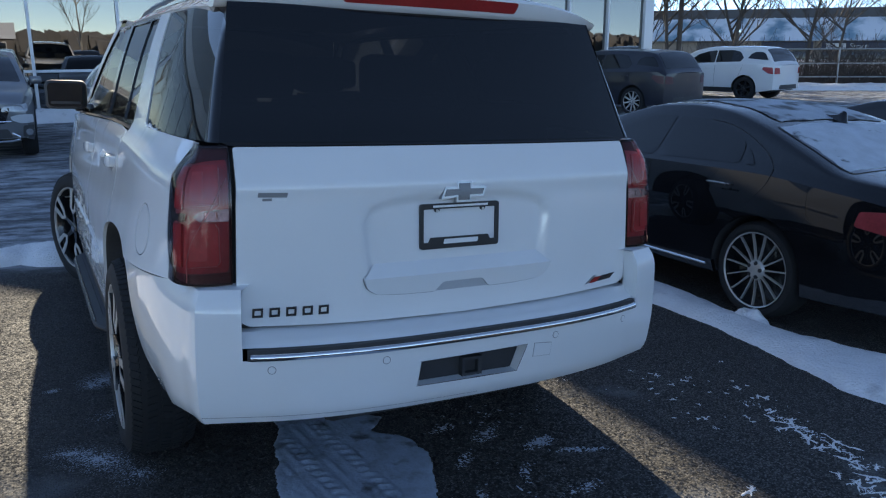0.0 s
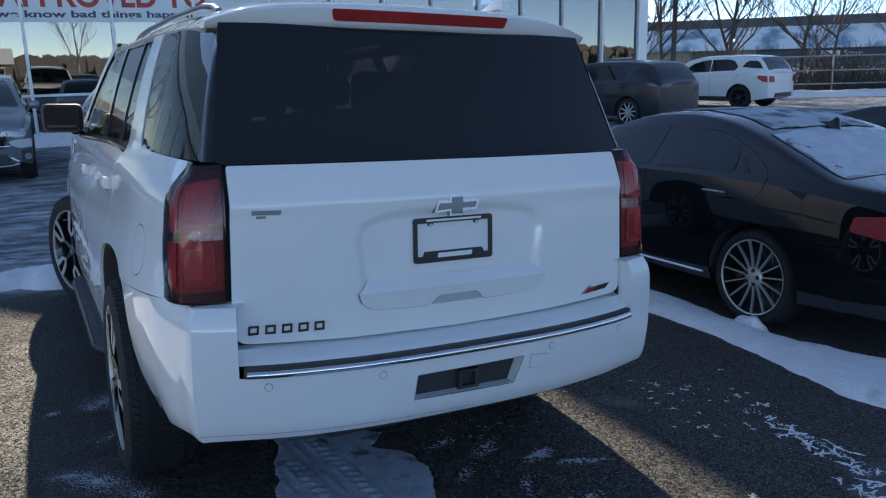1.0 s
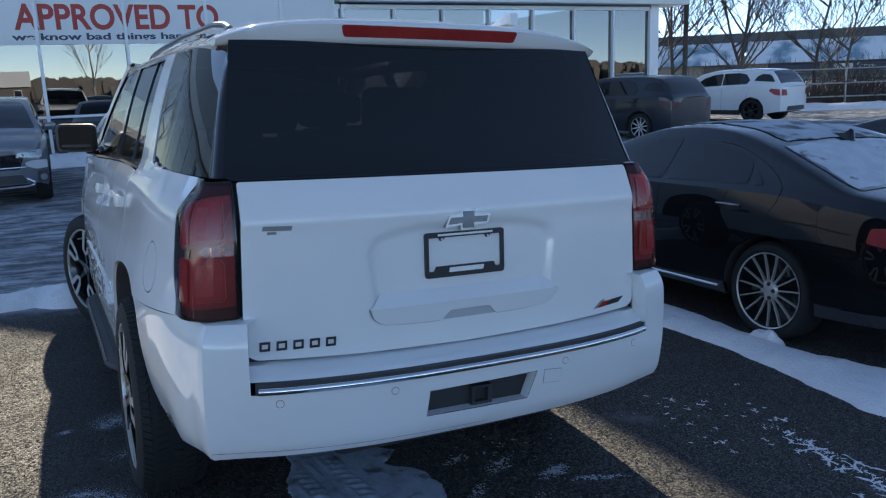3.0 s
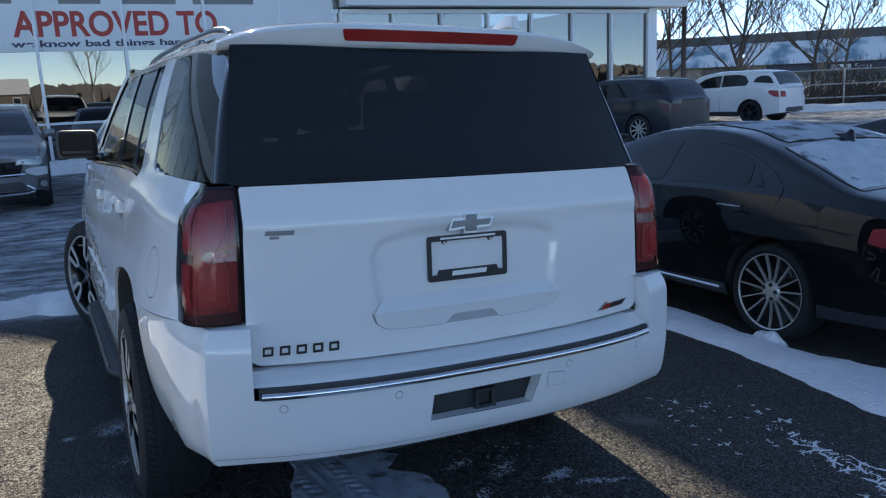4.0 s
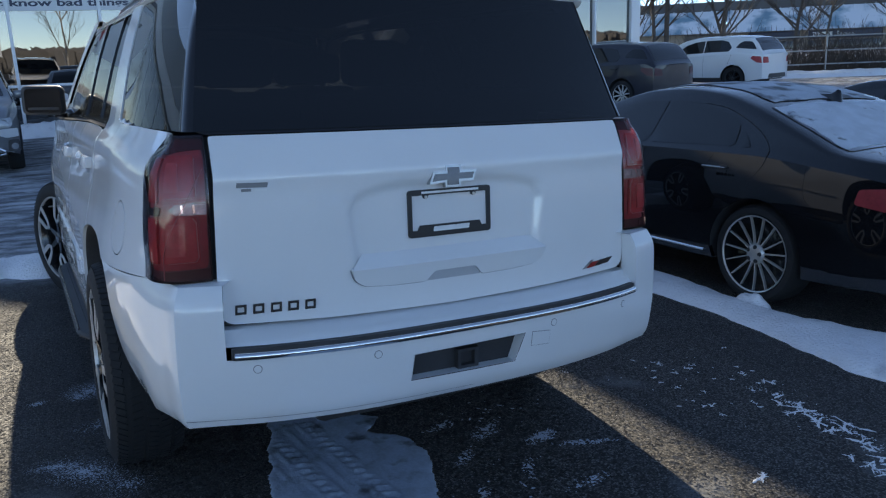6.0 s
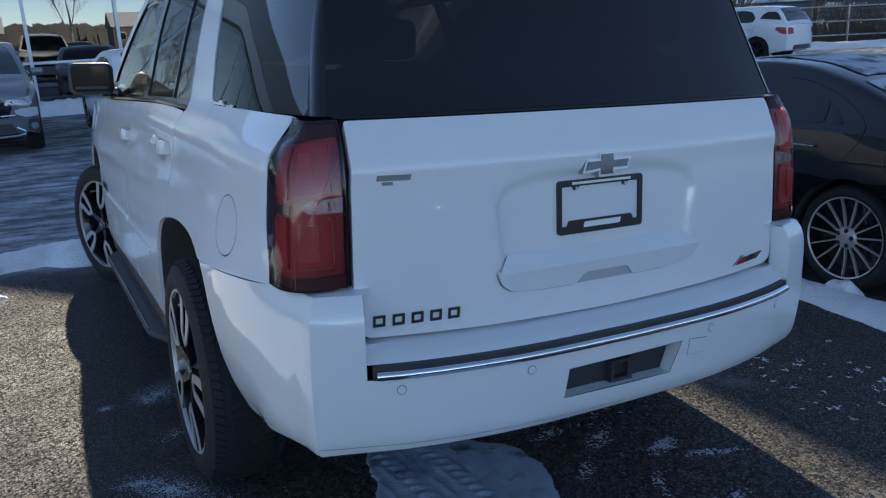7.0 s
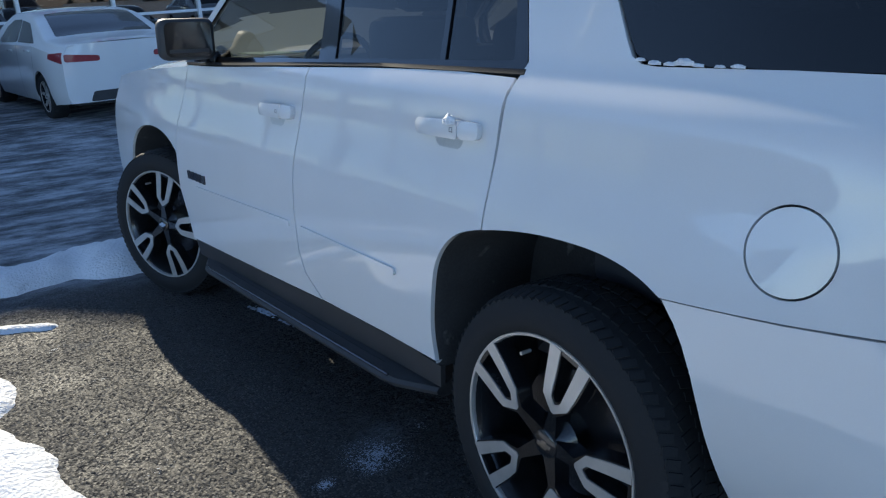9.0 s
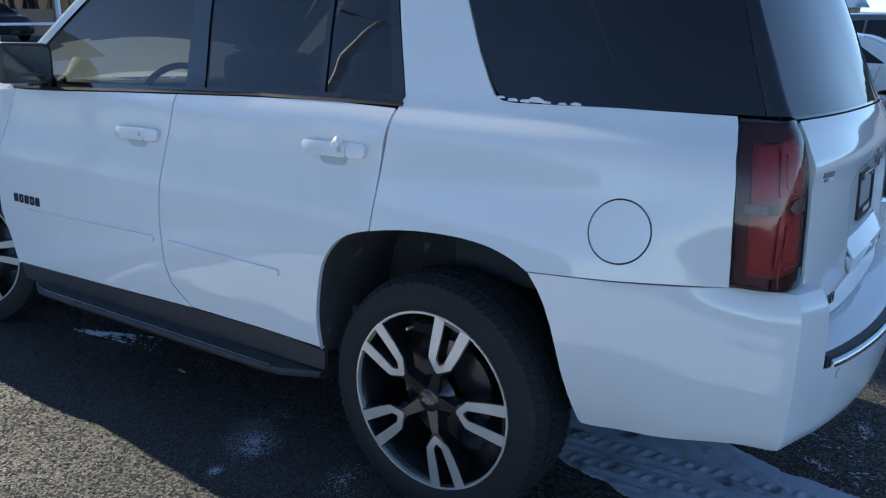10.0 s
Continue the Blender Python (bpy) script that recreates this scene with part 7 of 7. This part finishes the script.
def shop_row():
    """A long single-storey row of shops with a seamed metal skirt roof, far off."""
    root = empty("shop_row", "row of shops with a blue metal roof under thin snow", "building", place=far_pose(77, 64, -50, -0.95))
    boxes("wall", [((110, 12, 4.2), (6, 6.2, 1.9))], M["tan_wall"], root, bevel=0.02)
    boxes("parapet", [((112, 10, 2.2), (6, 8.0, 5.6))], M["dark_band"], root, bevel=0.05)
    for k in range(5):
        xa, xb = -48 + k * 22, -48 + (k + 1) * 22 - 0.6
        rows = [[(x, -1.2, 3.0), (x, 0.4, 4.3), (x, 2.6, 5.6)] for x in np.linspace(xa, xb, 3)]
        rf = loft("skirt_roof", rows, M["roof_metal"], root)
        for x in np.arange(xa + 0.3, xb, 1.1):
            loft("roof_seam", [[(x - 0.05, -1.21, 3.04), (x - 0.05, 2.58, 5.66)], [(x, -1.22, 3.12), (x, 2.57, 5.74)], [(x + 0.05, -1.21, 3.04), (x + 0.05, 2.58, 5.66)]], M["roof_metal"], rf)
    for x, w in ((-20, 5.0), (-6.5, 4.4), (1.2, 5.5), (8.6, 7.5), (22, 6.0)):
        sb = boxes("sign_board", [((w, 0.25, 0.9), (x, -0.1, 2.45))], M["brick"] if x == -6.5 else M["banner_ink"], root, bevel=0.02)
        boxes("shop_window", [((w, 0.1, 1.7), (x, 0.15, 0.95))], M["gloss_black"], root, bevel=0.01)
    up = Matrix.Translation((7.7, -0.30, 2.12)) @ Matrix.Rotation(radians(90), 4, "X")
    writing("sign_word", "Store", 0.85, up, M["pale_letter"], root, 0.02)
    boxes("sign_bar", [((2.0, 0.05, 0.55), (6.3, -0.26, 2.42))], M["pale_letter"], root, bevel=0.01)
    return root


shop_row()


def far_woods():
    """Bare woods that close the horizon round the yard."""
    rnd = random.Random(77)
    bm = bmesh.new()
    for k in range(6500):
        t = rnd.uniform(-0.2, 3.45)
        r = rnd.uniform(150, 185)
        x, y = r * math.cos(-t), r * math.sin(-t)
        if y > 10 and x > 0:
            continue
        h, w = rnd.uniform(3.0, 5.5) * (0.8 + 0.3 * math.sin(t * 9)), rnd.uniform(0.5, 1.6)
        z = ground_z(x, y) - 0.5
        c = [bm.verts.new((x + w * math.cos(q), y + w * math.sin(q), z)) for q in (0, 2.1, 4.2)]
        m = [bm.verts.new((x + 1.3 * w * math.cos(q + 0.4), y + 1.3 * w * math.sin(q + 0.4), z + h * 0.85)) for q in (0, 2.1, 4.2)]
        tip = bm.verts.new((x + rnd.uniform(-1, 1), y + rnd.uniform(-1, 1), z + h))
        for q in range(3):
            bm.faces.new((c[q], c[(q + 1) % 3], m[(q + 1) % 3], m[q]))
            bm.faces.new((m[q], m[(q + 1) % 3], tip))
    tagged(part("far_woods", bm, M["far_wood"]), "leafless woods along the horizon, paled by haze in their colour", "woods", kind="stuff")


far_woods()


# ---- the side behind the camera, seen in the glass and the paint ----
def brick_houses(x, y, w, h, n):
    root = empty("brick_house", "plain brick house across the yard, seen in reflections", "building", place=far_pose(x, y, 180))
    boxes("wall", [((w, 8, h), (0, 4, h / 2))], M["brick"], root, bevel=0.02)
    loft("roof", [[(-w / 2 - 0.3, -0.4, h), (w / 2 + 0.3, -0.4, h)], [(-w / 2 - 0.3, 4, h + 2.4), (w / 2 + 0.3, 4, h + 2.4)], [(-w / 2 - 0.3, 8.4, h), (w / 2 + 0.3, 8.4, h)]], M["snow"], root)
    for k in range(n):
        xx = -w / 2 + (k + 0.5) * w / n
        wd = boxes("window", [((1.1, 0.08, 1.3), (xx, -0.03, 1.7))], M["white_metal"], root)
        boxes("pane", [((0.95, 0.04, 1.15), (xx, -0.07, 1.7))], M["gloss_black"], wd)


for k, (x, w, h) in enumerate(((-66, 16, 3.0), (-38, 13, 3.4), (-9, 16, 2.8), (22, 14, 3.2), (50, 16, 3.0))):
    brick_houses(x, -98 - (k % 2) * 7, w, h, 5)
for k, (x, y, h) in enumerate(((-9.5, -17, 7.5), (-8.0, -18, 8.5), (3.0, -24, 9.0), (14, -22, 8.0))):
    bare_tree("bare_tree", "pale leafless birch across the yard", far_pose(x, y, 50 * k), h, 60 + k, 0.08, "pale_bark", 0.6, 4)
for src, x, y, turn in ((gsuv, -6.0, -13.5, 4), (wsed, -2.4, -12.8, 2), (sedan, 2.2, -13.0, -3), (gsuv, 6.4, -13.6, 2), (wsed, -10.0, -13.4, 0)):
    copy_thing(src, far_pose(x, y, turn))


def lamp_standard(x, y):
    """A tall white light pole with two heads; the paint and the side glass mirror it."""
    root = empty("lamp_standard", "tall white light pole with two lamp heads", "lamp", place=far_pose(x, y, 30))
    tube("pole", [(0, 0, 0.5), (0, 0, 12.0)], 0.17, M["white_metal"], root, n=14, taper=[0.19, 0.15])
    lathe("pole_base", [(-0.05, 0.05), (-0.05, 0.30), (0.55, 0.28), (0.60, 0.24), (0.60, 0.05)], M["cladding"], root, 20, axis="z")
    for o in (-1, 1):
        arm = tube("arm", [(0, 0, 11.85), (o * 0.5, 0, 11.98), (o * 0.9, 0, 12.0)], 0.04, M["white_metal"], root, n=8)
        boxes("lamp_head", [((0.75, 0.34, 0.12), (o * 1.2, 0, 11.98))], M["white_metal"], arm, bevel=0.03)


lamp_standard(-12.8, 15.0)
